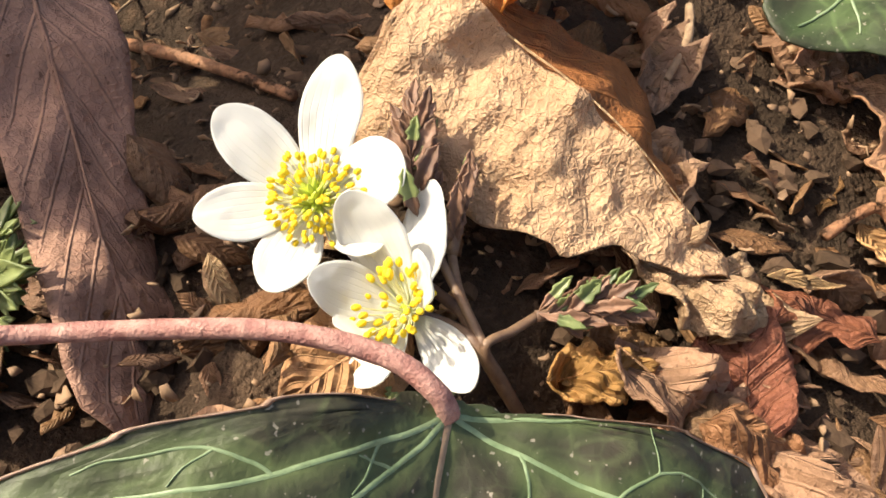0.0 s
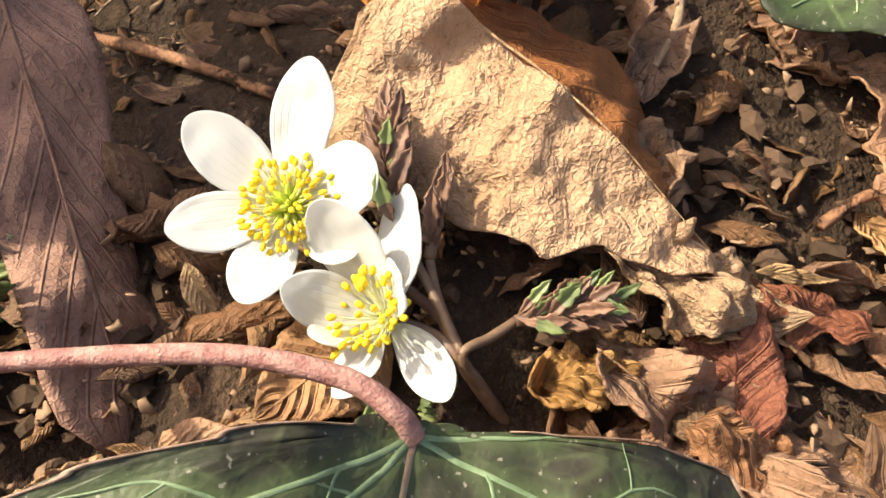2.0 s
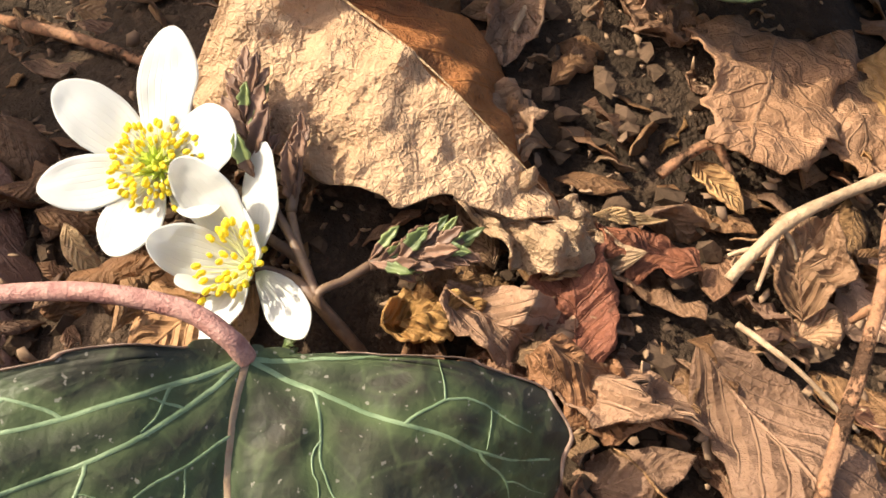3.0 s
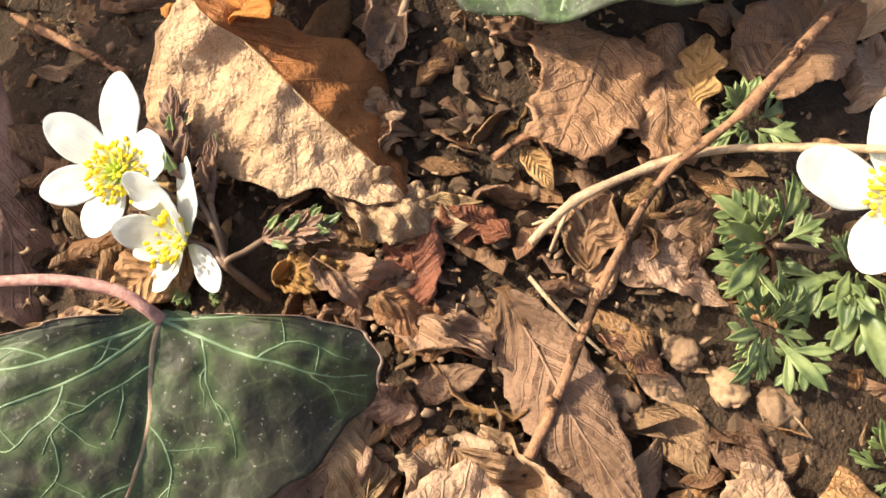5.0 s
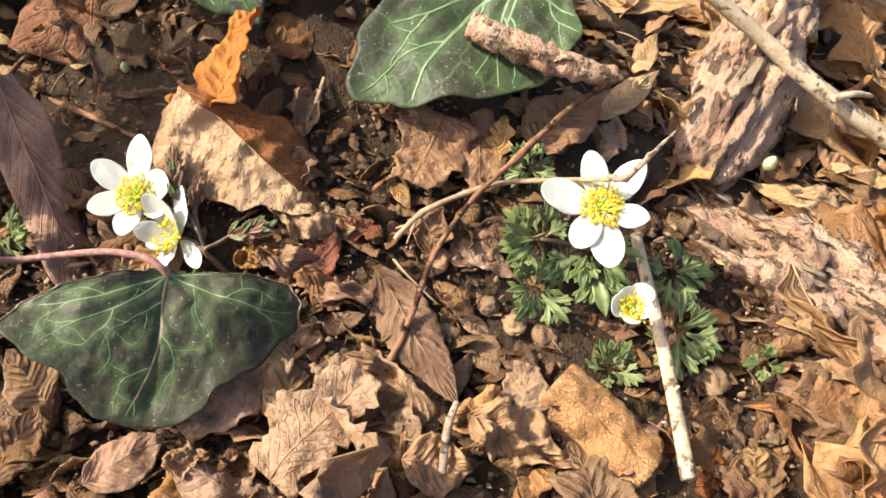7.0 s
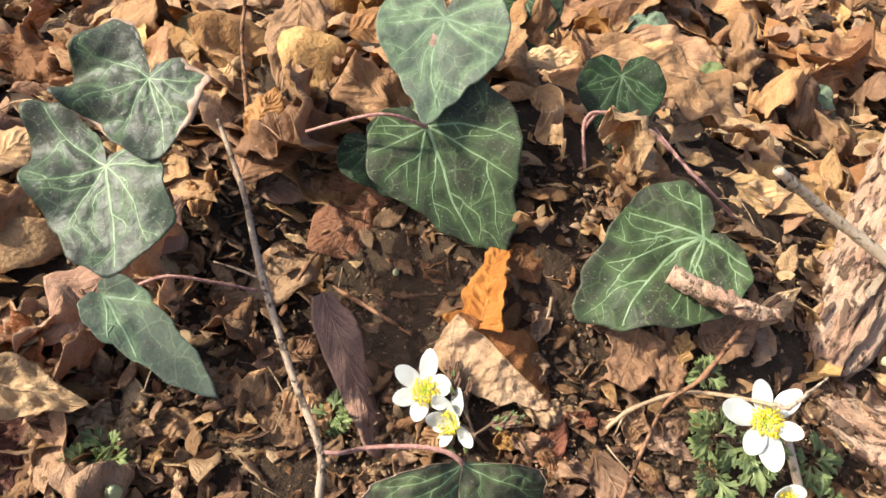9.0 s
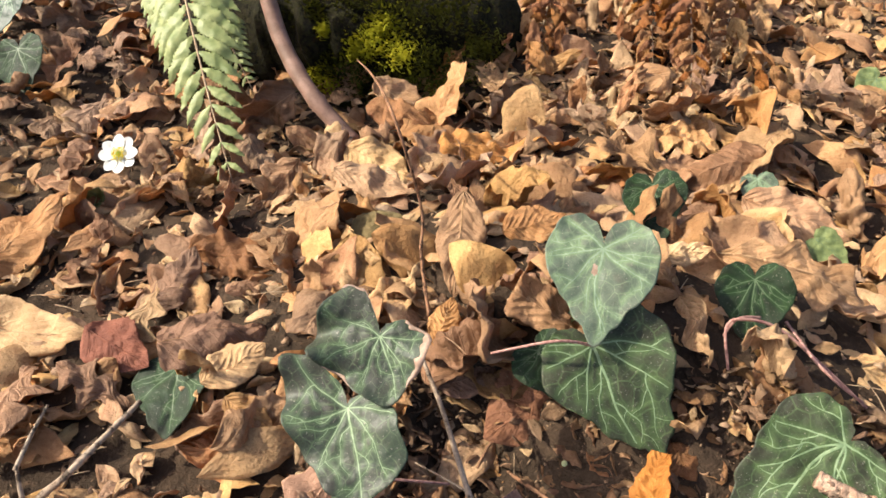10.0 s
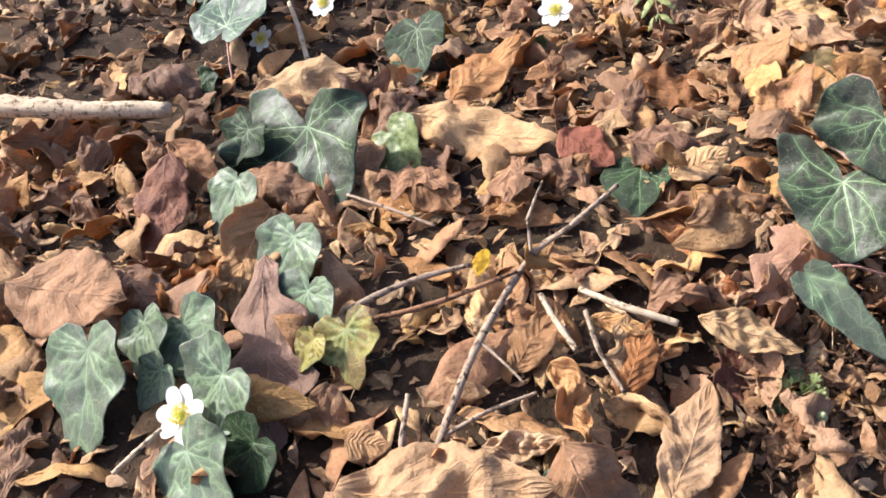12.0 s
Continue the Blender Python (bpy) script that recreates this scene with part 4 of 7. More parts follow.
ivy_leaf((-0.4082, -0.1715, 0.0183), (-0.3829, -0.1962, -0.0015), FACING, IVY_LOBED, "mottled brown and green ivy leaf", mat=M_YELLOWED, seed=24)
ivy_leaf((-0.5823, -0.0090, 0.0173), (-0.5150, -0.0489, -0.0128), FACING, IVY_UNEVEN, "dark blue-green ivy leaf with one bright lobe", mat=M_IVY_MID, seed=25, detail=2, wave=0.07)
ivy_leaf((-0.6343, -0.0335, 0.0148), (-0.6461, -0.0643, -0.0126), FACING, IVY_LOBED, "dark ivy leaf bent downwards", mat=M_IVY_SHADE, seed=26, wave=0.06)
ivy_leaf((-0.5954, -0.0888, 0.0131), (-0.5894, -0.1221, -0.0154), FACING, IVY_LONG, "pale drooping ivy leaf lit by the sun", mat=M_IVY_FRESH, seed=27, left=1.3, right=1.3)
ivy_leaf((-0.5253, 0.0322, -0.0034), (-0.4871, 0.0148, -0.0159), FACING, IVY_HEART, "bright green small ivy leaf", mat=M_FOLIAGE, seed=28, left=1.2, right=1.2)
ivy_leaf((-0.6225, 0.2116, -0.0182), (-0.5989, 0.1667, -0.0417), FACING, IVY_HEART, "dark green heart-shaped ivy leaf", mat=M_IVY_SHADE, seed=29, left=1.3, right=1.3)
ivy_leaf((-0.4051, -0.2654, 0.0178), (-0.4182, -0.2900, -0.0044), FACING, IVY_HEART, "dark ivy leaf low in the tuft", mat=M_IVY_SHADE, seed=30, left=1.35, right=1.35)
ivy_leaf((-0.4393, -0.2908, 0.0168), (-0.3996, -0.3055, 0.0067), FACING, IVY_HEART, "pale ivy leaf low in the tuft", mat=M_IVY_FRESH, seed=31, left=1.35, right=1.35)
ivy_leaf((-0.2410, -0.1863, 0.0040), (-0.2246, -0.1975, -0.0046), FACING, IVY_HEART, "pale green ivy leaf by a large dead leaf", mat=M_IVY_FRESH, seed=32)
ivy_leaf((-0.7949, 0.028, -0.0308), (-0.7474, 0.0092, -0.0424), FACING, IVY_LOBED, "crumpled dark ivy leaf", mat=M_IVY_SHADE, seed=33, crumple=0.1)
ivy_leaf((-0.9314, 0.3956, 0.0084), (-0.8619, 0.3280, -0.0456), FACING, IVY_HEART, "blue-green ivy leaf on the far bank", mat=M_IVY_BLUE, seed=34)
ivy_leaf((-0.7837, 0.3728, -0.0024), (-0.7513, 0.3073, -0.0571), FACING, IVY_HEART, "pale blue-green ivy leaf on the far bank", mat=M_IVY_BLUE, seed=35, left=0.85, right=0.85)
ivy_leaf((-0.7639, 0.5097, 0.0111), (-0.7609, 0.4732, -0.0203), FACING, IVY_HEART, "large pale ivy leaf on the far bank", mat=M_IVY_BLUE, seed=36)
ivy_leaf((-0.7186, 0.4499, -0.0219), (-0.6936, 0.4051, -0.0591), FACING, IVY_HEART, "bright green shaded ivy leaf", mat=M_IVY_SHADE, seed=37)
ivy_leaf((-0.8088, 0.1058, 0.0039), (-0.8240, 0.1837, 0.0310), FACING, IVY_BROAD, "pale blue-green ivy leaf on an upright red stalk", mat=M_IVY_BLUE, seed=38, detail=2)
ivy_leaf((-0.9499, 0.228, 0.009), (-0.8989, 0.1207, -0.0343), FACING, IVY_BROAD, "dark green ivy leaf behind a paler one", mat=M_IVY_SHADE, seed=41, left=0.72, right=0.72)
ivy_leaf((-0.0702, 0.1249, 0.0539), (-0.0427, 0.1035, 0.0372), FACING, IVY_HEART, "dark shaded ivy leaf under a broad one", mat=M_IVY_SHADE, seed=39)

# ---- dead leaves by the flowers ----
# back half in darker rust: the shade behind the fold is in its colour
dead_leaf((0.0029, 0.0415, 0.0283), (0.0563, 0.0239, 0.0048), 2.0, (0.08, -0.69, 0.72), M_PAPERY, "large papery tan dead leaf folded over its midrib, ruffled tip", kind="wing", fold=-0.12, twist=0.75, seed=2, nx=48, ny=60, crumple=0.05, wave=0.03, tear=0.03, teeth=0.0, freq=15.0, curl=-0.25, back=M_RUST, fold2=-1.15, ends=(-0.06, 1.0))
dead_leaf((0.0095, 0.0405, 0.0235), (0.0133, 0.0803, 0.0420), 0.85, (-0.55, -0.75, 0.25), M_ORANGE, "rust-brown dead leaf curling up to a point", kind="sail", roll=1.6, seed=12, tear=0.12, crumple=0.08, nx=24, ny=30)
dead_leaf((0.0379, 0.0186, 0.0042), (0.0700, 0.0205, 0.0020), 0.50, (0.1, -0.6, 0.8), M_PAPERY, "ruffled golden tip of a torn dead leaf", kind="lance", seed=14, wave=0.5, freq=24.0, crumple=0.16, tear=0.25, twist=0.6, nx=28, ny=48)
dead_leaf((0.0600, 0.0212, 0.0050), (0.0720, 0.0230, 0.0058), 0.22, (0.1, -0.6, 0.8), M_PALE, "pale pointed scrap at the tip of a torn leaf", kind="lance", seed=114, roll=1.5, crumple=0.1, tear=0.1)
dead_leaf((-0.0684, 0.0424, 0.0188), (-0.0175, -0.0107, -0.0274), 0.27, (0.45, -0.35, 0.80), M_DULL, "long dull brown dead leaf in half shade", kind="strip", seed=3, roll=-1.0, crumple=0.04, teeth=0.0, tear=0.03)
dead_leaf((-0.0267, -0.0266, -0.0262), (-0.0178, -0.0181, -0.0214), 0.5, (0.2, -0.7, 0.7), M_PALE, "pale curled leaf edge under the large ivy leaf", kind="flap", seed=115, crumple=0.15, roll=1.0, tear=0.25)
dead_leaf((0.0106, 0.0068, -0.0091), (-0.0022, -0.0096, -0.0159), 0.75, (0.1, -0.45, 0.9), M_TAN, "tan ribbed dead leaf under the flowers", seed=15)
dead_leaf((0.0394, 0.0048, -0.0022), (0.0807, -0.0024, -0.0104), 0.30, (0.1, -0.45, 0.9), M_BROWN, "long curled tan dead leaf in strips", kind="flap", seed=16, roll=2.0, wave=0.2, crumple=0.15, tear=0.3)
dead_leaf((0.0314, 0.0005, -0.0079), (0.0461, 0.0065, -0.0045), 0.6, (0, -0.5, 0.9), M_TAN, "small curled tan leaf scrap", seed=17, crumple=0.2, tear=0.3)
dead_leaf((0.0527, 0.0027, -0.0094), (0.0786, -0.0046, -0.0126), 0.5, (0, -0.4, 0.9), M_BROWN, "brown curled dead leaf with torn edge", seed=18, crumple=0.18, tear=0.3)
dead_leaf((0.0797, 0.0097, -0.0062), (0.1160, -0.0340, -0.0155), 0.37, (-0.25, -0.4, 0.9), M_BROWN, "tan toothed dead leaf with pressed ribs", seed=4, teeth=0.16, tear=0.03, fold=-0.12, crumple=0.04)
dead_leaf((0.0641, -0.0675, -0.0235), (0.0862, -0.0311, -0.0126), 0.62, (0, -0.3, 1), M_FLAT, "grey-brown torn dead leaf lying in the sun", kind="flap", seed=5, tear=0.3)
dead_leaf((0.0766, -0.0262, -0.0113), (0.1155, -0.0473, -0.0250), 0.36, (0.1, -0.4, 0.9), M_BROWN, "narrow brown curled dead leaf", seed=19, roll=1.2, crumple=0.1)
dead_leaf((0.1465, -0.0215, -0.0095), (0.1800, -0.0445, -0.0150), 0.95, (-0.1, -0.4, 1), M_LEATHER, "orange-brown dead leaf rolled along its midrib", kind="strip", roll=-3.4, seed=6, tear=0.06, crumple=0.04, nx=30, ny=34)
dead_leaf((0.1367, -0.0371, -0.0184), (0.1380, -0.0163, -0.0101), 0.75, (0, -0.4, 1), M_FLAT, "small brown dead leaf with a broken tip", kind="flap", seed=20, tear=0.3)
dead_leaf((0.1194, -0.0374, -0.0150), (0.1552, -0.0458, -0.0183), 0.62, (0, -0.4, 1), M_TAN, "crumpled tan dead leaf", seed=21, crumple=0.2, roll=-1.2, tear=0.2)
dead_leaf((0.1015, -0.0557, -0.0180), (0.1234, -0.0546, -0.0177), 0.8, (0, -0.3, 1), M_TAN, "tan dead leaf curled at its edge", seed=22, crumple=0.15, roll=1.0)


dead_leaf((0.0927, 0.0688, 0.0225), (0.0856, 0.0380, 0.0119), 0.95, (0.1, -0.35, 0.95), M_FLAT, "pinkish tan torn dead leaf lying flat", kind="flap", seed=23, crumple=0.06, tear=0.22, nx=22, ny=30)
dead_leaf((0.1054, 0.0763, 0.0231), (0.1115, 0.0427, 0.0108), 0.62, (0.0, -0.35, 0.95), M_FLAT, "pinkish brown dead leaf with torn holes", kind="flap", seed=24, crumple=0.07, tear=0.25, nx=20, ny=30)
dead_leaf((0.1071, 0.0267, -0.0011), (0.1298, 0.0175, -0.0045), 0.5, (0.0, -0.35, 0.95), M_FLAT, "tan dead leaf half under the twig", seed=124, crumple=0.07, tear=0.15)
dead_leaf((0.1284, 0.0820, 0.0223), (0.1417, 0.0696, 0.0177), 0.8, (0.0, -0.35, 0.95), M_FLAT, "pinkish brown dead leaf under a twig", kind="flap", seed=125, crumple=0.07, tear=0.15)
dead_leaf((0.0788, 0.0417, 0.0072), (0.0871, 0.0324, 0.0044), 0.5, (0, -0.3, 1), M_TAN, "curled leaf scrap with a round hole", seed=25, roll=2.0)
dead_leaf((0.1055, 0.0184, -0.0050), (0.1220, 0.0369, 0.0005), 0.6, (0, -0.3, 1), M_FLAT, "brown dead leaf beside green shoots", seed=26)
dead_leaf((0.1526, 0.0887, 0.0211), (0.1773, 0.1173, 0.0342), 0.34, (0.1, -0.5, 0.9), M_PALE, "pale narrow dead leaf leaning on the bark", kind="lance", seed=27, roll=-0.8)
dead_leaf((0.1258, 0.0674, 0.0206), (0.1441, 0.0919, 0.0283), 0.7, UP, M_FLAT, "pinkish brown dead leaf under a twig", seed=28)
dead_leaf((0.2492, 0.1011, -0.0019), (0.2798, 0.0823, -0.0078), 0.9, UP, M_PALE, "pale tan dead leaf beside the root", seed=29)
dead_leaf((0.2737, 0.1486, 0.0018), (0.2910, 0.1203, -0.0071), 0.7, UP, M_TAN, "tan dead leaf with a raised edge", seed=30)
dead_leaf((0.1934, -0.0282, -0.0187), (0.2072, -0.0320, -0.0199), 0.7, UP, M_RUST, "small orange lobed dead leaf", kind="oak", seed=31)
dead_leaf((0.1209, 0.1963, 0.0310), (0.2031, 0.1951, 0.0306), 0.36, UP, M_PALE, "pinkish tan toothed dead leaf with straight ribs", seed=32, teeth=0.12, tear=0.03, crumple=0.03)
dead_leaf((-0.0365, 0.1385, 0.0321), (-0.0920, 0.0860, -0.0005), 0.85, (0.1, -0.5, 0.9), M_RUSTY_DARK, "dark red-brown dead leaf in the shade of ivy", kind="ovate", seed=33, crumple=0.04, tear=0.03, fold=-0.15)
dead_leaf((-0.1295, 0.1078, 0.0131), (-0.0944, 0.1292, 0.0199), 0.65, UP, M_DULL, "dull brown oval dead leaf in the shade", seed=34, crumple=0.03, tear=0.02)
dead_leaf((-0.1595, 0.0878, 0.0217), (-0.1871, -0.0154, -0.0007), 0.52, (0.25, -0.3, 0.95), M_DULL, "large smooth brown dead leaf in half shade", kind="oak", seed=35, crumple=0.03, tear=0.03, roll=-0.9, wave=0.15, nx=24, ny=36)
dead_leaf((-0.1501, 0.0722, 0.0181), (-0.1489, 0.1023, 0.0276), 0.5, UP, M_TAN, "tan curled leaf scrap", seed=36, crumple=0.2)
dead_leaf((-0.0865, -0.0804, -0.0240), (-0.0216, -0.0790, -0.0301), 0.62, (0.1, -0.3, 1), M_FLAT, "large tan dead leaf with deep ribs", seed=37, crumple=0.04, fold=-0.2, teeth=0.06)
dead_leaf((-0.0900, -0.0725, -0.0269), (-0.0474, -0.0610, -0.0182), 0.34, (0, -0.6, 0.8), M_FLAT, "corrugated tan dead leaf rolled up", seed=38, roll=-2.2, crumple=0.05)
dead_leaf((-0.0903, -0.0629, -0.0261), (-0.0722, -0.0483, -0.0214), 0.48, UP, M_BROWN, "pinkish brown toothed dead leaf", seed=39, teeth=0.12)
dead_leaf((-0.0484, -0.0529, -0.0212), (-0.0302, -0.0460, -0.0190), 0.5, UP, M_FLAT, "tan curled leaf scrap by a twig", seed=40, crumple=0.2)
dead_leaf((-0.0149, -0.0826, -0.0327), (-0.0100, -0.0570, -0.0246), 0.6, UP, M_BROWN, "brown toothed dead leaf with pale ribs", seed=41, teeth=0.16)
dead_leaf((-0.0078, -0.0570, -0.0234), (-0.0263, -0.0444, -0.0194), 0.8, UP, M_BROWN, "brown dead leaf behind an ivy leaf", seed=42)
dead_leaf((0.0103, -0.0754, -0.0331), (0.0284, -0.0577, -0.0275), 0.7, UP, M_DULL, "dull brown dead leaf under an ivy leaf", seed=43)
dead_leaf((0.0315, -0.0678, -0.0271), (0.0438, -0.0617, -0.0251), 0.7, UP, M_PALE, "small pale torn leaf scrap", seed=44, tear=0.4, crumple=0.2)
dead_leaf((0.0196, 0.0924, 0.0367), (0.0366, 0.0741, 0.0309), 0.8, UP, M_RUST, "rust-brown cupped dead leaf", seed=45, roll=-1.5)
dead_leaf((-0.0933, 0.0884, -0.0109), (-0.0778, 0.0746, -0.0153), 0.5, UP, M_PALE, "small pale leaf scrap", seed=46)
dead_leaf((-0.0946, 0.0742, -0.0171), (-0.0540, 0.0669, -0.0194), 0.4, UP, M_TAN, "broken tan leaf scrap in the sun", kind="oak", seed=47, tear=0.3)

# ---- dead leaves further off ----
dead_leaf((-0.2145, 0.0267, 0.0090), (-0.2757, 0.0213, 0.0073), 0.6, UP, M_ORANGE, "orange tan dead leaf with a nibbled edge", seed=48, crumple=0.1)
dead_leaf((-0.2571, 0.0547, 0.0212), (-0.2158, 0.0343, 0.0147), 0.6, UP, M_TAN, "tan curled dead leaf leaning on another", seed=49, roll=-1.3)
dead_leaf((-0.3631, 0.1944, -0.0048), (-0.2818, 0.2005, -0.0029), 0.55, UP, M_RUST, "rust-brown dead leaf catching the sun", seed=50, crumple=0.16)
dead_leaf((-0.1499, 0.2489, 0.0702), (-0.1336, 0.1633, 0.0432), 0.42, UP, M_TAN, "tan ribbed dead leaf with toothed edge", seed=51, teeth=0.1, roll=-0.8)
dead_leaf((-0.2898, 0.3693, -0.0023), (-0.2181, 0.3403, -0.0114), 0.7, UP, M_PALE, "pale tan dead leaf", seed=52)
dead_leaf((-0.1979, 0.2468, 0.0342), (-0.2341, 0.1975, 0.0186), 0.7, UP, M_OLIVE, "olive-brown dead leaf in the shade", seed=53, crumple=0.04)
dead_leaf((-0.1845, 0.1293, 0.0403), (-0.1635, 0.1658, 0.0519), 0.7, UP, M_TAN, "tan curled dead leaf behind ivy", seed=54, crumple=0.15)
dead_leaf((-0.1365, 0.0975, 0.0274), (-0.1074, 0.1638, 0.0483), 0.5, UP, M_BROWN, "brown ribbed dead leaf standing on edge", seed=55, roll=1.0)
dead_leaf((-0.1364, 0.1186, 0.0412), (-0.1335, 0.1552, 0.0527), 0.6, UP, M_TAN, "tan dead leaf with toothed rim", seed=56, teeth=0.12)
dead_leaf((-0.2112, 0.3841, -0.0070), (-0.1053, 0.4325, 0.0083), 0.38, UP, M_ORANGE, "long orange-brown rolled dead leaf", seed=57, roll=-1.6, crumple=0.12)
dead_leaf((-0.1426, 0.3385, 0.0148), (-0.0591, 0.3606, 0.0218), 0.5, UP, M_ORANGE, "orange-brown dead leaf with folded edge", seed=58, crumple=0.15)
dead_leaf((-0.0850, 0.3779, 0.0101), (-0.0037, 0.3901, 0.0140), 0.45, UP, M_ORANGE, "bright orange-brown dead leaf", seed=59, crumple=0.1)
dead_leaf((-0.1152, 0.2334, 0.0506), (-0.0717, 0.2596, 0.0588), 0.7, UP, M_TAN, "tan dead leaf behind ivy leaves", seed=60)
dead_leaf((0.0373, 0.2415, 0.0669), (0.1414, 0.2299, 0.0618), 0.48, (0, -0.4, 0.9), M_PALE, "pinkish tan lobed oak leaf arched over ivy", kind="oak", seed=61, curl=-0.9, crumple=0.06, nx=22, ny=36)
dead_leaf((-0.0036, 0.2242, 0.0637), (0.0363, 0.2437, 0.0699), 0.5, UP, M_PALE, "pale rolled dead leaf", seed=62, roll=-1.6)
dead_leaf((0.0788, 0.3917, 0.0132), (0.1721, 0.3694, 0.0061), 0.55, UP, M_TAN, "tan dead leaf with a bent corner", seed=63)
dead_leaf((-0.0016, 0.4962, 0.0030), (0.0678, 0.4792, -0.0024), 0.6, UP, M_PALE, "pale tan curled dead leaf", seed=64, crumple=0.18)
dead_leaf((0.0112, 0.1765, 0.0785), (0.0311, 0.1323, 0.0645), 0.32, UP, M_PALE, "pale rolled leaf scrap hanging down", seed=65, roll=2.5, crumple=0.2)
dead_leaf((0.1478, 0.6868, 0.0051), (0.2065, 0.6594, -0.0035), 0.7, UP, M_TAN, "tan crumpled dead leaf", seed=66, crumple=0.2)
dead_leaf((-0.6667, -0.2644, 0.0252), (-0.5535, -0.2328, 0.0352), 0.66, UP, M_BROWN, "large smooth brown dead leaf with a glossy patch", seed=67, crumple=0.05, roll=-0.8, tear=0.04)
dead_leaf((-0.6715, -0.0941, 0.0213), (-0.6194, -0.1876, -0.0083), 0.5, UP, M_RUSTY_DARK, "dark brown cupped dead leaf", seed=68, roll=-1.0)
dead_leaf((-0.7048, -0.0721, 0.0064), (-0.6152, -0.0967, -0.0014), 0.5, UP, M_BROWN, "brown dead leaf under ivy", seed=69)
dead_leaf((0.1285, 0.0642, 0.0202), (0.1468, 0.0915, 0.03), 0.85, (-0.45, -0.35, 0.85), M_TAN, "sunlit tan dead leaf behind a brown twig", kind="flap", seed=91, roll=-0.6, crumple=0.06, tear=0.12, nx=18, ny=28)
dead_leaf((0.1554, 0.071, 0.013), (0.1628, 0.094, 0.0222), 0.6, (-0.5, -0.3, 0.8), M_FLAT, "pinkish tan torn dead leaf beside a root", kind="ovate", seed=92, roll=0.8, crumple=0.12, tear=0.2, nx=16, ny=24)
dead_leaf((0.1145, 0.054, 0.0138), (0.1153, 0.072, 0.0259), 0.7, (-0.45, -0.4, 0.8), M_PALE, "pale tan dead leaf below a pointed ivy leaf", kind="oak", seed=93, roll=-0.7, crumple=0.08, tear=0.15, nx=16, ny=24)
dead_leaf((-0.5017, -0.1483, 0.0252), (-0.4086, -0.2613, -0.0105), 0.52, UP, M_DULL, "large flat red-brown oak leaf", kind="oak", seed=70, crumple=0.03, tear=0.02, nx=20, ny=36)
dead_leaf((-0.5788, -0.2180, 0.0045), (-0.5253, -0.1655, 0.0210), 0.45, UP, M_ORANGE, "glowing orange curled dead leaf", seed=71, crumple=0.2)
dead_leaf((-0.3432, -0.2645, 0.0172), (-0.2331, -0.2038, 0.0364), 0.5, UP, M_TAN, "large tan dead leaf with crumpled edge", seed=72, crumple=0.08, nx=24, ny=36)
dead_leaf((-0.1817, -0.1629, -0.0118), (-0.1883, -0.0908, 0.0110), 0.5, UP, M_PALE, "pale tan dead leaf with curled edges", seed=73, roll=1.2)
dead_leaf((-0.2139, -0.0439, 0.0055), (-0.1481, -0.0399, 0.0067), 0.38, UP, M_PALE, "tan dead leaf lying in the sun", seed=74, crumple=0.12)
dead_leaf((-0.3006, -0.1349, -0.0030), (-0.2963, -0.0835, 0.0132), 0.6, UP, M_BROWN, "brown dead leaf beside twigs", seed=75)
dead_leaf((-0.2323, -0.1201, -0.0045), (-0.2375, -0.0674, 0.0122), 0.5, UP, M_ORANGE, "glossy orange-red curled dead leaf", seed=76, roll=-1.6)
dead_leaf((-0.2741, -0.0780, 0.0081), (-0.2314, -0.0724, 0.0098), 0.35, UP, M_ORANGE, "orange rolled leaf scrap", seed=77, roll=-1.6)
dead_leaf((-0.2788, -0.1247, 0.0121), (-0.2343, -0.1636, -0.0001), 0.42, UP, M_PALE, "pale crumpled leaf strip", seed=78, crumple=0.22, roll=1.5)
dead_leaf((-0.4710, -0.0111, 0.0044), (-0.4156, -0.0191, 0.0019), 0.8, UP, M_BROWN, "pinkish brown cupped dead leaf", seed=79, roll=-1.0)
dead_leaf((-0.3970, -0.0235, 0.0012), (-0.3647, 0.0192, 0.0147), 0.45, UP, M_TAN, "tan curled dead leaf", seed=80, crumple=0.2)
dead_leaf((-0.2762, 0.0591, 0.0222), (-0.2458, 0.0944, 0.0334), 0.7, UP, M_TAN, "tan ribbed dead leaf", seed=81)
dead_leaf((-0.7267, 0.0440, -0.0258), (-0.6155, 0.1050, -0.0066), 0.6, UP, M_TAN, "tan dead leaf with raised ribs", seed=82)
dead_leaf((-0.5267, 0.1320, -0.0335), (-0.4970, 0.2264, -0.0037), 0.55, UP, M_TAN, "tan ribbed dead leaf in the sun", seed=83)
dead_leaf((-0.5339, 0.0701, -0.0069), (-0.3780, 0.0880, -0.0013), 0.35, UP, M_PALE, "long ribbed pale dead leaf", seed=84, roll=-0.8)
dead_leaf((-0.3835, 0.0885, 0.0087), (-0.3251, 0.0737, 0.0040), 0.7, UP, M_RUSTY_DARK, "red-brown smooth dead leaf", seed=85, crumple=0.04)
dead_leaf((-0.2879, -0.1967, 0.0040), (-0.2451, -0.1676, 0.0132), 0.4, UP, M_PALE, "pale tan dead leaf with a fold", seed=86, crumple=0.15)
dead_leaf((-0.3611, -0.2340, 0.0110), (-0.3331, -0.2243, 0.0140), 0.9, UP, M_TAN, "small cupped tan dead leaf", seed=87, roll=-1.2)
dead_leaf((-0.2801, 0.3051, 0.0182), (-0.2006, 0.2990, 0.0163), 0.5, UP, M_PALE, "pale tan dead leaf rolled at the side", seed=88, roll=-1.2)
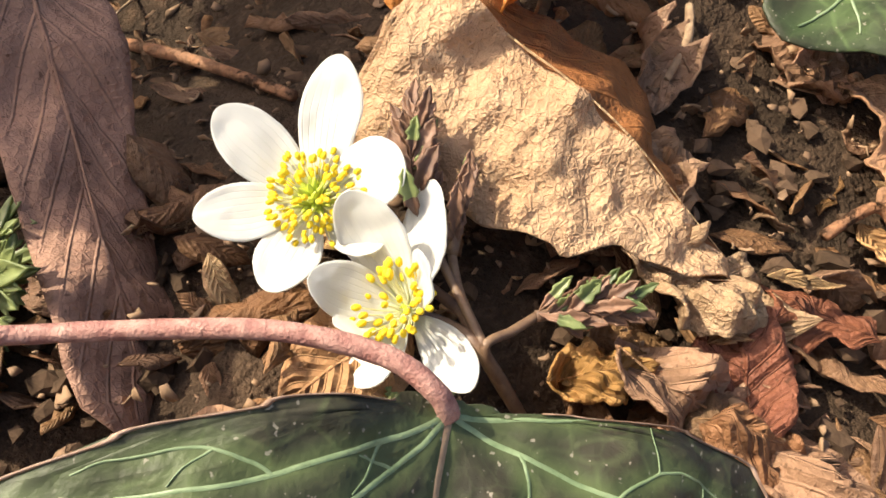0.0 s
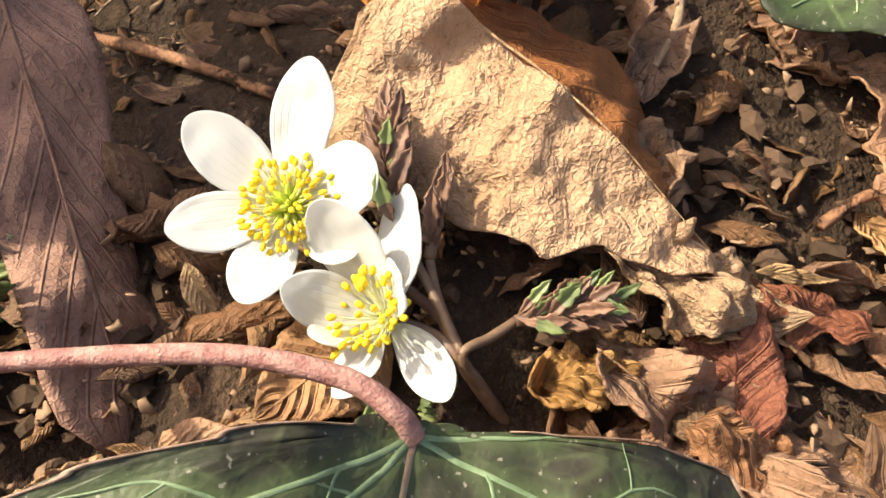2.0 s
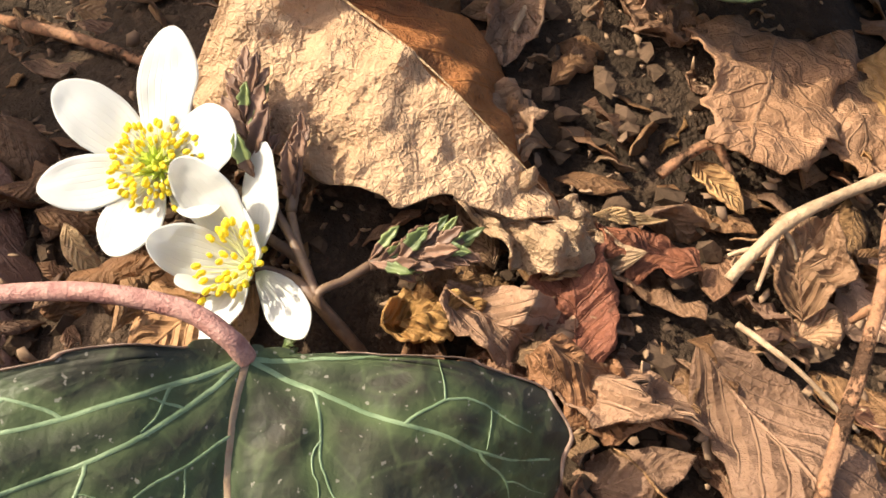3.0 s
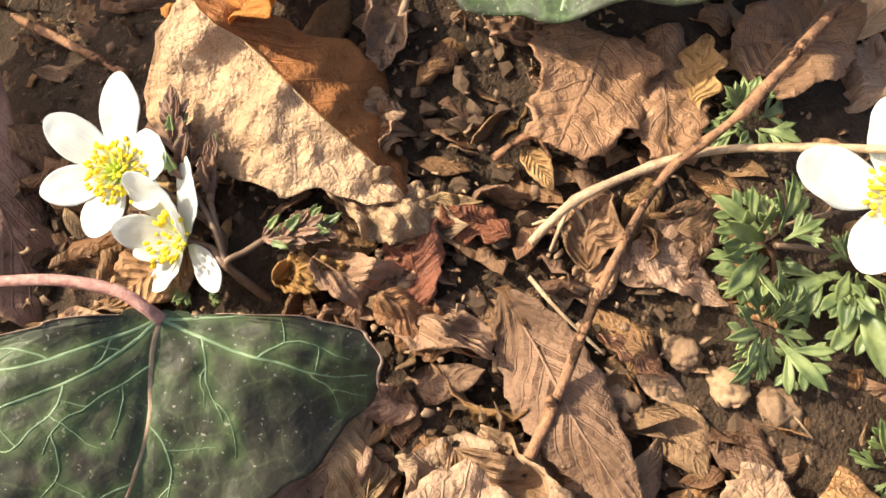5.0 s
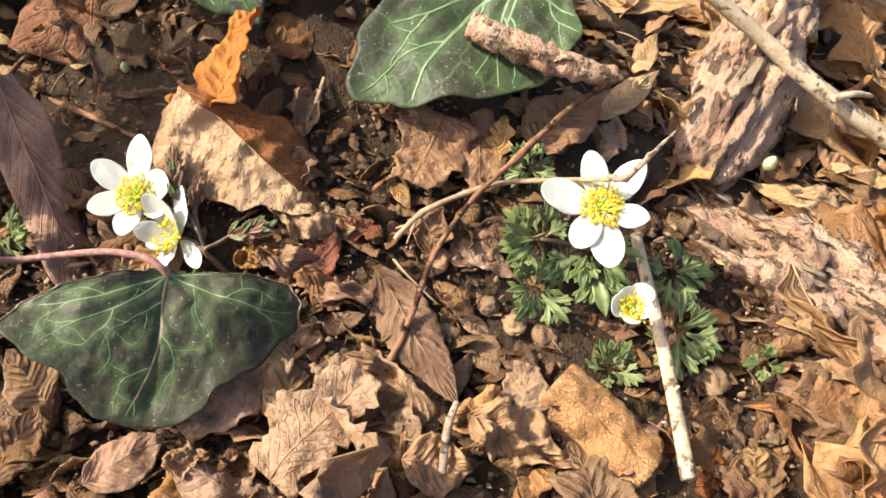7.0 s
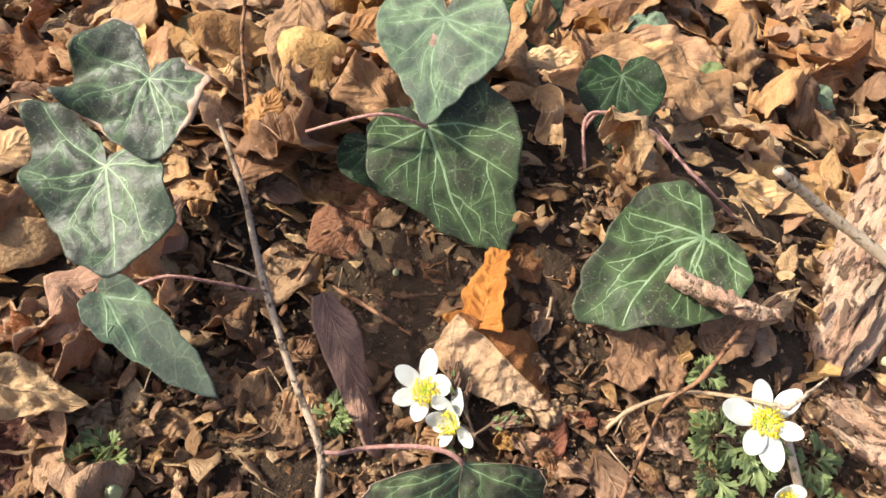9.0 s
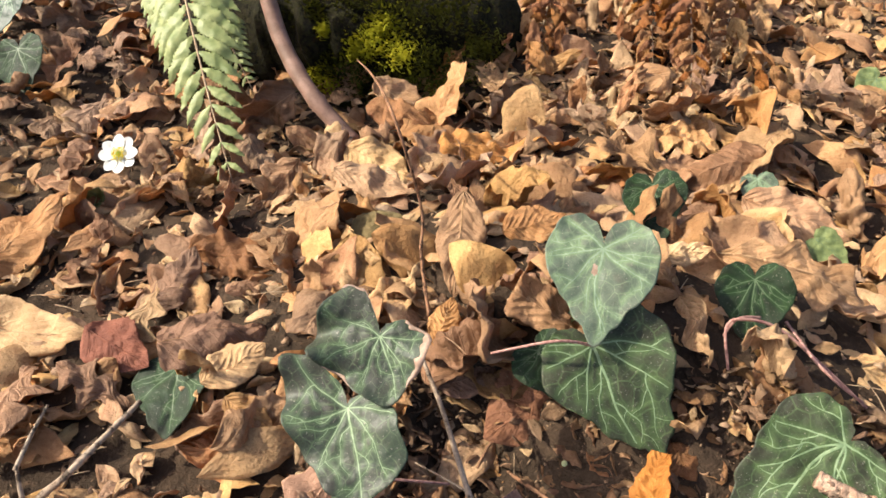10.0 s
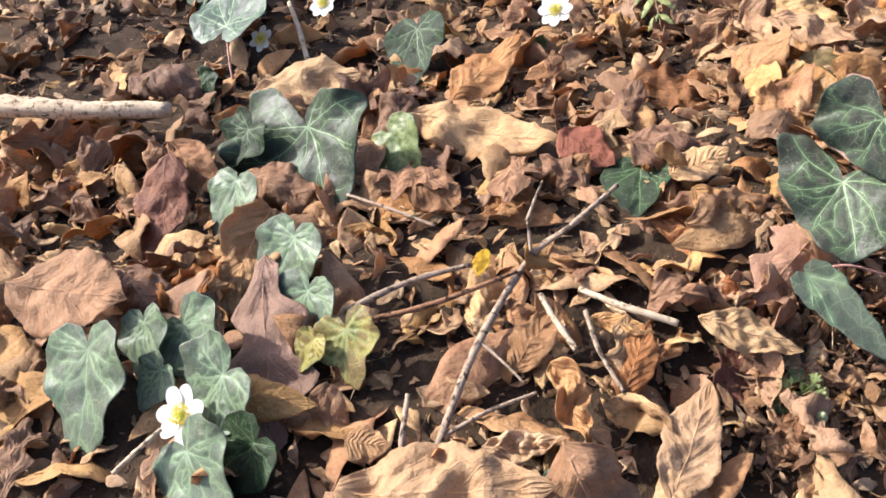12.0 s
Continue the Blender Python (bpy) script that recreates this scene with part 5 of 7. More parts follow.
dead_leaf((-0.3623, -0.0651, 0.0191), (-0.3572, -0.0861, 0.0125), 0.6, UP, M_YELLOW_LEAF, "small yellow dead leaf on a twig", seed=89, crumple=0.05)

# ---- twigs and sticks ----
twig("dry_twig", [(0.0903, -0.0269, -0.0155), (0.0947, -0.0127, -0.0089), (0.0992, 0.0072, 0.0094), (0.1091, 0.0333, 0.0145), (0.1204, 0.0405, 0.0299), (0.1408, 0.0744, 0.0362), (0.1602, 0.0985, 0.0388)], [0.0013, 0.0011, 0.0009, 0.0009, 0.0010, 0.0011, 0.0014], M_TWIG, "thin orange-brown bare twig with knots", seed=1, rough=0.35, knots=0.6, stubs=[((0.0992, 0.0072, 0.0094), (0.0980, 0.0087, 0.0050), 0.0009), ((0.0936, -0.0142, -0.0074), (0.0923, -0.0150, -0.0057), 0.0011)])
twig("broken_stub", [(0.0959, 0.0787, 0.0559), (0.1079, 0.0744, 0.0554), (0.1245, 0.0711, 0.0537), (0.1389, 0.0704, 0.0525), (0.1507, 0.0721, 0.0527)], [0.0048, 0.0054, 0.0050, 0.0042, 0.0026], M_BARK, "thick broken grey-brown twig stub over an ivy leaf", seed=5, rough=0.4, sides=18, knots=0.3, stubs=[((0.1039, 0.0737, 0.0569), (0.0995, 0.0751, 0.0612), 0.0016), ((0.1433, 0.0693, 0.0535), (0.1528, 0.0688, 0.0530), 0.0014), ((0.1270, 0.0675, 0.0551), (0.1338, 0.0676, 0.0573), 0.0012)])
twig("pale_stick", [(0.1904, -0.0460, -0.0133), (0.1824, -0.0035, -0.0038), (0.1718, 0.0406, 0.0067)], [0.0026, 0.0024, 0.0021], M_WOOD, "pale barkless stick with small thorns", seed=2, knots=0.1, stubs=[((0.1821, -0.0320, -0.0072), (0.1800, -0.0325, -0.0052), 0.0007), ((0.1857, -0.0187, -0.0050), (0.1863, -0.0187, -0.0030), 0.0007)])
twig("pale_stick", [(0.1401, 0.1377, 0.0897), (0.1764, 0.1456, 0.0665), (0.2191, 0.1445, 0.0464), (0.2524, 0.1341, 0.0320), (0.2974, 0.1255, 0.0154)], [0.0026, 0.0030, 0.0032, 0.0042, 0.0036], M_WOOD, "smooth pale grey stick resting on the root", seed=3, knots=0.15, sides=12, stubs=[((0.2561, 0.1258, 0.0327), (0.2763, 0.1358, 0.0331), 0.002)])
twig("ivy_runner", [(-0.0268, -0.0699, -0.0155), (-0.0383, -0.0522, -0.0023), (-0.0437, -0.0358, 0.0097), (-0.0651, -0.0106, 0.0219), (-0.0908, 0.0213, 0.0444), (-0.1178, 0.0661, 0.0497), (-0.1342, 0.0873, 0.0575), (-0.1455, 0.1012, 0.0634)], [0.0018, 0.0018, 0.0019, 0.0016, 0.0017, 0.0015, 0.0013, 0.001], M_GREY_TWIG, "woody grey-brown ivy runner with rough bark", seed=4, knots=0.2, stubs=[((-0.0908, 0.0213, 0.0444), (-0.1278, 0.0466, 0.0170), 0.0008)])
twig("straw", [(0.0842, 0.0198, -0.0006), (0.0935, 0.0281, 0.0092), (0.1146, 0.0382, 0.0181), (0.1350, 0.0366, 0.0270), (0.1518, 0.0289, 0.0380)], [0.0010, 0.0011, 0.0009, 0.0009, 0.0008], M_STRAW, "bent dry straw with a frayed end", seed=6, rough=0.3, knots=0.4, stubs=[((0.0905, 0.0256, 0.0063), (0.0887, 0.0187, -0.0007), 0.0006), ((0.0912, 0.0267, 0.0067), (0.0958, 0.0254, 0.0020), 0.0006), ((0.0883, 0.0238, 0.0035), (0.0838, 0.0233, 0.0015), 0.0006)])
twig("straw", [(0.1505, 0.0301, 0.0385), (0.1556, 0.0272, 0.0410), (0.1626, 0.0329, 0.0490), (0.1683, 0.0383, 0.0555)], [0.0007, 0.0012, 0.0008, 0.0003], M_GREY_TWIG, "thin dry straw tip above a white flower", seed=7, rough=0.45, knots=0.6)
twig("thin_stalk", [(0.0854, 0.0124, -0.0033), (0.0923, 0.0047, -0.0025), (0.1038, 0.0003, -0.0084)], [0.0006, 0.0004, 0.0003], M_STRAW, "thin dry stalk on the soil", seed=8)
twig("dry_stalk", [(0.0445, 0.0714, 0.0262), (0.0445, 0.0618, 0.0230), (0.0424, 0.0553, 0.0174)], [0.0008, 0.0008, 0.0006], M_STRAW, "pale dry stalk on dark soil", seed=9)
twig("dry_twig", [(0.0721, 0.0366, 0.0059), (0.0803, 0.0426, 0.0106), (0.0852, 0.0395, 0.0069)], [0.001, 0.001, 0.0006], M_TWIG, "short bent brown twig", seed=10)
twig("dry_stalk", [(-0.0732, 0.0772, -0.0158), (-0.0441, 0.0591, -0.0059), (-0.0205, 0.0466, -0.0009)], [0.0014, 0.0012, 0.001], M_TWIG, "brown stalk lying on dark soil", seed=11)
twig("dry_stick", [(-0.0477, 0.002, -0.0359), (-0.0329, -0.0038, -0.0339), (-0.0175, -0.0099, -0.0323)], [0.0017, 0.0021, 0.0016], M_GREY_TWIG, "pale weathered stick half under leaves", seed=12, rough=0.5, sides=14, stubs=[((-0.0411, -0.0009, -0.0349), (-0.0391, -0.0011, -0.0301), 0.0009)])
twig("dry_twig", [(0.1144, -0.0579, -0.0183), (0.1135, -0.0460, -0.0119), (0.1150, -0.0380, -0.0081)], [0.0013, 0.0014, 0.001], M_GREY_TWIG, "short grey twig poking from the litter", seed=13)
twig("ivy_stalk", [(0.0869, 0.1952, 0.0587), (0.0989, 0.1616, 0.0646), (0.1161, 0.1499, 0.0585), (0.1375, 0.1552, 0.0421)], [0.0012, 0.0011, 0.0009, 0.0007], M_STALK, "pinkish ivy stalk casting a shadow", seed=14)
twig("red_stalk", [(0.1407, 0.1544, 0.0389), (0.1069, 0.1635, 0.0585), (0.0759, 0.1733, 0.0724), (0.0515, 0.1685, 0.0785), (0.0418, 0.1610, 0.0750), (0.0482, 0.1426, 0.0569)], [0.001, 0.001, 0.0011, 0.0011, 0.001, 0.0009], M_STALK, "arched red-brown ivy stalk", seed=15)
twig("dry_stalk", [(-0.3199, 0.4844, 0.0245), (-0.2051, 0.2224, 0.1566), (-0.1708, 0.1982, 0.0908), (-0.1628, 0.1750, 0.0663), (-0.1461, 0.1390, 0.0460)], [0.0006, 0.0011, 0.001, 0.0011, 0.0012], M_TWIG, "thin upright dry stalk", seed=16)
twig("forked_twig", [(-0.3110, -0.2092, 0.0064), (-0.3278, -0.1305, 0.0112), (-0.3403, -0.0394, -0.0035), (-0.3194, -0.0172, 0.0180), (-0.3090, 0.0393, 0.0153)], [0.0026, 0.0026, 0.0023, 0.0021, 0.0018], M_GREY_TWIG, "forked grey-brown twig with smooth bark", seed=17, stubs=[((-0.3403, -0.0394, -0.0035), (-0.3528, -0.0219, 0.0161), 0.0018), ((-0.3513, -0.0246, 0.0162), (-0.3628, 0.0207, 0.0142), 0.0016), ((-0.3266, -0.1324, 0.0112), (-0.2869, -0.1436, 0.0057), 0.0014)])
twig("dry_twig", [(-0.4280, -0.1535, 0.0063), (-0.4013, -0.1119, 0.0094), (-0.3691, -0.0752, 0.0086)], [0.0024, 0.0022, 0.0018], M_GREY_TWIG, "grey-brown twig half buried in litter", seed=18)
twig("dry_twig", [(-0.4171, -0.1593, 0.0066), (-0.3748, -0.1217, 0.0098), (-0.3368, -0.0661, 0.0088)], [0.002, 0.002, 0.0016], M_TWIG, "brown twig under a forked one", seed=19)
twig("dry_twig", [(-0.3189, -0.2360, 0.0091), (-0.3285, -0.2164, 0.0190), (-0.3398, -0.1936, 0.0229)], [0.002, 0.0019, 0.0016], M_GREY_TWIG, "broken grey twig sticking up", seed=20)
twig("dry_twig", [(-0.3109, -0.1983, 0.0062), (-0.2977, -0.1736, 0.0070), (-0.2786, -0.1443, 0.0032)], [0.0016, 0.0014, 0.001], M_GREY_TWIG, "thin grey twig in shade", seed=21)
twig("dead_branch", [(-0.9469, -0.1185, 0.0077), (-0.8534, -0.0811, 0.0032), (-0.7619, -0.0274, -0.0059)], [0.011, 0.010, 0.008], M_WOOD, "pale weathered dead branch on the ground", seed=22, rough=0.3, sides=14)
twig("red_stalk", [(-0.7489, 0.0424, -0.0403), (-0.7752, 0.0698, -0.0126), (-0.8088, 0.1058, 0.0039)], [0.0014, 0.0013, 0.0011], M_STALK, "upright red-brown ivy stalk", seed=23)
twig("dry_stick", [(-0.7918, 0.1901, -0.0082), (-0.7500, 0.1570, -0.0177), (-0.7097, 0.1215, -0.0272)], [0.0028, 0.003, 0.003], M_WOOD, "pale stick stuck in the litter", seed=24)
twig("dry_stick", [(-0.2915, -0.0596, 0.0070), (-0.2559, -0.0605, 0.0082), (-0.2232, -0.0535, 0.0036)], [0.002, 0.0026, 0.0024], M_WOOD, "pale broken stick on bare soil", seed=25, rough=0.3)
twig("dry_twig", [(-0.3095, -0.0825, 0.0165), (-0.2909, -0.0938, 0.0098), (-0.2710, -0.1048, 0.0047)], [0.002, 0.0022, 0.002], M_WOOD, "pale twisted leaf stalk", seed=26, rough=0.3)
twig("dry_twig", [(-0.2772, -0.0794, 0.0138), (-0.2575, -0.1001, 0.0080), (-0.2324, -0.1163, -0.0002)], [0.0016, 0.0016, 0.0014], M_GREY_TWIG, "thin twig over an orange leaf", seed=27)
twig("dry_twig", [(-1.0452, 0.4447, 0.0139), (-0.8660, 0.3792, -0.0045), (-0.7315, 0.3453, -0.0246), (-0.6337, 0.3064, -0.0351)], [0.002, 0.002, 0.002, 0.0016], M_GREY_TWIG, "thin dark twig across ivy leaves", seed=28)
twig("dry_twig", [(-0.5040, -0.0542, 0.0048), (-0.4600, -0.0537, 0.0069), (-0.4182, -0.0514, 0.0044)], [0.0014, 0.0014, 0.0012], M_GREY_TWIG, "thin grey twig beside ivy", seed=29)
twig("dry_twig", [(-0.0931, 0.0657, -0.0141), (-0.0882, 0.0854, -0.0062), (-0.0781, 0.0999, 0.0025)], [0.001, 0.001, 0.0008], M_TWIG, "thin reddish twig on the soil", seed=30)
twig("dry_twig", [(-0.4724, -0.3237, 0.0130), (-0.4662, -0.3075, 0.0191), (-0.4606, -0.2893, 0.0233)], [0.0016, 0.0016, 0.0014], M_WOOD, "pale stalk under an ivy tuft", seed=31)
twig("bramble_stem", [(-0.4345, 0.5079, 0.1068), (-0.3963, 0.4625, 0.0487), (-0.3450, 0.4186, 0.0141), (-0.2936, 0.3974, -0.0181)], [0.0085, 0.0085, 0.0085, 0.0085], M_STEM_WOOD, "smooth brown stem rising from the litter", seed=32, rough=0.06, sides=14, knots=0.15)
twig("dry_stick", [(-0.3885, 0.5336, -0.0085), (-0.3842, 0.5473, 0.0225), (-0.3832, 0.5714, 0.0439)], [0.003, 0.003, 0.003], M_WOOD, "short pale stick standing up", seed=33)

# ---- wood anemones ----
anemone((-0.0063, 0.0133, 0.0016), (-0.08, -0.62, 0.78), [(-0.0088, 0.0267, 0.0180, 0.44), (-0.0230, 0.0174, 0.0092, 0.52), (-0.0205, 0.0047, -0.0008, 0.56), (-0.0077, -0.0006, -0.0050, 0.60), (0.0043, 0.0152, 0.0113, 0.80), (0.0048, 0.0070, 0.0011, 0.62)], "white anemone flower with green and yellow centre", seed=1, stamens=120, spread=62, long=0.0050, pistil=1.15, stem=((-0.0057, 0.0130, 0.0010), (0.0009, 0.0164, -0.0059), (0.0165, 0.0095, -0.0070), (0.0215, 0.0006, -0.0060), (0.0311, 0.0011, -0.0176)))
anemone((0.0106, 0.0042, -0.0057), (-0.60, -0.54, 0.58), [(-0.0017, 0.0083, 0.0073, 0.56), (0.0091, 0.0151, 0.0090, 0.46), (-0.0029, 0.0006, -0.0017, 0.56), (0.0017, -0.0015, -0.0063, 0.58), (0.0068, -0.0058, -0.0123, 0.66), (0.0217, -0.0049, -0.0076, 0.54), (0.0112, 0.0012, 0.0061, 0.62)], "half-open white anemone flower with golden stamens", seed=2, stamens=60, spread=38, long=0.0058, pistil=0.3, stem=((0.0117, 0.0045, -0.0061), (0.0170, 0.0040, -0.0062), (0.0217, 0.0000, -0.0055), (0.0307, 0.0014, -0.0175)))
anemone((0.1524, 0.0278, 0.0262), (-0.12, -0.52, 0.85), [(0.1443, 0.0409, 0.0394, 0.50), (0.1301, 0.0283, 0.0297, 0.55), (0.1441, 0.0113, 0.0209, 0.56), (0.1569, 0.0060, 0.0200, 0.52), (0.1669, 0.0212, 0.0308, 0.56), (0.1629, 0.0390, 0.0411, 0.48)], "large open white anemone flower with broad yellow centre", seed=3, stamens=130, spread=62, long=0.0058, stem=((0.1526, 0.0286, 0.0260), (0.1605, 0.0377, 0.0077), (0.1651, 0.0342, -0.0042), (0.1657, 0.0338, -0.0124)))
anemone((0.1673, 0.0009, 0.0085), (-0.05, -0.6, 0.8), [(0.1700, 0.0028, 0.0185, 0.88), (0.1626, 0.0020, 0.0162, 0.88), (0.1590, -0.0028, 0.0128, 0.88), (0.1659, -0.0073, 0.0097, 0.9), (0.1725, -0.0030, 0.0140, 0.88)], "small cup-shaped cream anemone flower just opening", seed=4, stamens=130, spread=46, long=0.0042, pistil=0.8, stem=((0.1673, 0.0012, 0.0080), (0.1724, 0.0094, -0.0120), (0.1710, 0.0055, -0.0198)))


def far_anemone(centre, radius, count, seed, label, normal=(0.0, -0.6, 0.8), foot=None):
    """An open flower seen from afar, with its stem."""
    c, n = Vector(centre), Vector(normal).normalized()
    q = n.to_track_quat("Z", "Y")
    tips = []
    for k in range(count):
        a = 2 * math.pi * (k + 0.15 * (k % 2)) / count + seed
        tips.append((*(c + q @ Vector((radius * math.cos(a), radius * math.sin(a), 0.002))), 0.66))
    TAKEN.append((c, 0.05))
    f = Vector((c.x, c.y + 0.01, ground_z(c.x, c.y + 0.01) - 0.003))
    anemone(centre, normal, tips, label, seed=seed, stamens=90, long=0.0056, spread=66, stem=(tuple(c), tuple((c + f) / 2 + Vector((0.004, 0.004, 0.0))), tuple(f)))


far_anemone((-0.5036, 0.3102, -0.0231), 0.020, 8, 5, "white anemone flower with eight tepals on the litter")
far_anemone((-0.7647, 0.2180, -0.0178), 0.019, 8, 6, "white anemone flower beside ivy")
far_anemone((-0.4611, -0.2743, 0.0173), 0.020, 7, 7, "white anemone flower half under ivy leaves")
far_anemone((-0.7793, 0.1243, -0.0166), 0.016, 6, 8, "white anemone flower partly hidden")


def flower_bud(at, r, label, seed, lean=(0.1, -0.2, 1.0)):
    """A closed greenish white bud on a short stem."""
    top = new("flower_bud")
    top.location = at
    tagged(top, label, "flower bud", "wood anemones")
    d = Vector(lean).normalized()
    v, f = tube([-d * r * 1.2, -d * r * 0.6, d * 0.0, d * r * 0.9, d * r * 1.4], [r * 0.25, r * 0.75, r * 0.9, r * 0.55, r * 0.08], 10, 0.12, seed, 4)
    part("bud", mesh_of("bud", v, f, [M_BUD]), top)
    foot = Vector((at[0] + 0.003, at[1] + 0.005, ground_z(at[0], at[1] + 0.005) - 0.002)) - Vector(at)
    v, f = tube([-d * r, -d * r * 2 + Vector((0.001, 0.001, 0)), foot], [0.0006, 0.0006, 0.0008], 6)
    part("stem", mesh_of("stem", v, f, [M_STEM]), top)


flower_bud((0.2337, 0.1009, 0.0105), 0.0032, "closed greenish white flower bud by the root", 1)
flower_bud((-0.1268, -0.0668, -0.0149), 0.0045, "closed cream flower bud in the leaf litter", 2)
flower_bud((-0.0388, 0.0793, 0.0067), 0.0022, "tiny green flower bud in the shade", 3)


# ---- young leaves ----
def tuft(base, tips, label, seed, mat=None, **how):
    for k, t in enumerate(tips):
        if k % 4 != 3:
            anemone_leaf(base, t, FACING, label, seed + k, mat, **how)


def unfolding_leaf(base, tip, up, label, seed, count=16, fan=30, long=0.46, stalk=None, green=0.4):
    """A young leaf still folded: narrow keeled lobes crowded along a hairy axis."""
    m, length = basis(base, tip, up)
    top = new("unfolding_leaf")
    top.matrix_world = m
    tagged(top, label, "plant", "anemone leaves")
    rng = random.Random(seed)
    for k in range(count):
        t = k / count
        bend = Bend(curl=rng.uniform(-0.6, 0.5), fold=rng.uniform(0.4, 0.9), crumple=0.05, seed=seed * 20 + k)
        ln = length * long * rng.uniform(0.75, 1.1) * (1 - 0.25 * t)
        v, f, uv = blade("lobe", rng.uniform(0.26, 0.42), bend, 6, 12, k, 0.15, 0.45, ln)
        tip = M_FOLIAGE if rng.random() < green else M_PURPLE
        ob = part("lobe", mesh_of("lobe", v, f, [M_PURPLE, tip], uv, [1 if q // 6 > 4 else 0 for q in range(len(f))]), top, thick=0.0003)
        ob.matrix_local = Matrix.Translation((rng.uniform(-0.04, 0.04) * length, length * 0.62 * t, rng.uniform(-0.05, 0.08) * length)) @ Matrix.Rotation(radians((1 if k % 2 else -1) * rng.uniform(0.2, 1.0) * fan), 4, "Z") @ Matrix.Rotation(radians(rng.uniform(-25, 30)), 4, "X")
    v, f = tube([(0, 0, 0), (0.01 * length, 0.35 * length, 0), (0, 0.68 * length, 0)], [0.0009, 0.0008, 0.0005], 7, 0.1, seed)
    part("axis", mesh_of("axis", v, f, [M_STEM]), top)
    if stalk:
        inv = m.inverted()
        v, f = tube([inv @ Vector(p) for p in stalk], [0.0007] * len(stalk), 8, 0.08, seed, 6)
        part("leaf_stalk", mesh_of("leaf_stalk", v, f, [M_STEM]), top, "purplish hairy stalk")
    return top


unfolding_leaf((0.0087, 0.0137, 0.0028), (0.0017, 0.0286, 0.0193), (0, -0.9, 0.3), "dark purple unfolding anemone leaf", 1, 40, 30, 0.36, ((0.0087, 0.0137, 0.0028), (0.0155, 0.0084, -0.0022), (0.0219, -0.0002, -0.0045)), 0.15)
unfolding_leaf((0.0144, 0.0118, 0.0), (0.0129, 0.0228, 0.0128), (0, -0.9, 0.3), "reddish folded anemone leaf on its stalk", 3, 12, 12, 0.45, ((0.0144, 0.0118, 0.0), (0.017, 0.0077, -0.0032), (0.0219, -0.0002, -0.0045)), 0.1)
unfolding_leaf((0.0278, 0.0066, -0.0026), (0.0452, 0.0140, 0.0023), (0, -0.6, 0.8), "purple and green anemone leaf still folded", 4, 44, 40, 0.40, ((0.0278, 0.0066, -0.0026), (0.0250, 0.0034, -0.0036), (0.0219, -0.0002, -0.0045), (0.0265, 0.0006, -0.0110), (0.0311, 0.0011, -0.0176)), 0.42)
anemone_leaf((0.0137, -0.0015, -0.0158), (0.0088, -0.0060, -0.0139), FACING, "tiny green anemone leaf under the stalk", 6, n=3, fan=30)
anemone_leaf((0.0177, -0.0031, -0.0142), (0.0214, -0.0036, -0.0121), FACING, "tiny green leaf beside the stalk", 7, n=2, fan=30)
tuft((-0.0478, -0.0025, -0.0152), [(-0.0330, -0.0020, -0.0080), (-0.0494, 0.0081, -0.0054), (-0.0392, -0.0112, -0.0148), (-0.0578, -0.0055, -0.0123)], "small green anemone leaf with toothed lobes", 10, n=3, width=0.24)
tuft((0.1284, 0.0536, 0.0166), [(0.1156, 0.0574, 0.0241), (0.1364, 0.0640, 0.0232), (0.1257, 0.0444, 0.0133), (0.1376, 0.0548, 0.0155)], "green deeply cut anemone leaf under a straw", 20, n=3, width=0.20)
tuft((0.1356, 0.0267, 0.0073), [(0.1163, 0.0255, 0.0147), (0.1300, 0.0357, 0.0173), (0.1177, 0.0132, 0.0039), (0.1286, 0.0117, 0.0006)], "green deeply cut anemone leaf with hairy lobes", 30, n=3, width=0.19, stalk=((0.1356, 0.0267, 0.0073), (0.1446, 0.0299, 0.0054), (0.1551, 0.0317, 0.0025)))
tuft((0.1367, 0.0114, -0.0021), [(0.1243, 0.0031, -0.0021), (0.1483, 0.0131, -0.0006), (0.1522, 0.0043, -0.0076), (0.1373, 0.0024, -0.0071)], "yellowish green cut leaf near the soil", 40, n=3, width=0.20)
tuft((0.1547, 0.0290, 0.0037), [(0.1472, 0.0192, 0.0035), (0.1590, 0.0057, -0.0057), (0.1712, 0.0197, -0.0011), (0.1737, 0.0364, 0.0031)], "dark green deeply cut anemone leaf", 50, n=3, width=0.24)
tuft((0.1881, 0.0330, -0.0020), [(0.2058, 0.0405, 0.0010), (0.1991, 0.0227, -0.0078), (0.1857, 0.0187, -0.0071)], "green toothed anemone leaf by the root", 60, n=3, width=0.24)
tuft((0.1908, 0.0105, -0.0075), [(0.2100, 0.0157, -0.0064), (0.2070, 0.0048, -0.0101), (0.1927, -0.0103, -0.0138), (0.1996, -0.0038, -0.0131)], "grey-green toothed anemone leaf beside a stick", 70, n=3, width=0.24)
tuft((0.2248, 0.0077, -0.0128), [(0.2332, 0.0055, -0.0116), (0.2247, 0.0145, -0.0078), (0.2158, 0.0062, -0.0105)], "small green cut leaf on the soil", 80, n=3, width=0.20)
tuft((0.1673, -0.0075, -0.0157), [(0.1765, 0.0013, -0.0063), (0.1616, -0.0016, -0.0059), (0.1760, -0.0103, -0.0149), (0.1587, -0.0082, -0.0114)], "dark green cut leaf in the shade", 90, n=3, width=0.20)
tuft((-0.1433, -0.0575, -0.0192), [(-0.1589, -0.0500, -0.0098), (-0.1280, -0.0612, -0.0199), (-0.1573, -0.0734, -0.0175)], "narrow yellow-green cut leaf", 100, n=3, width=0.2)
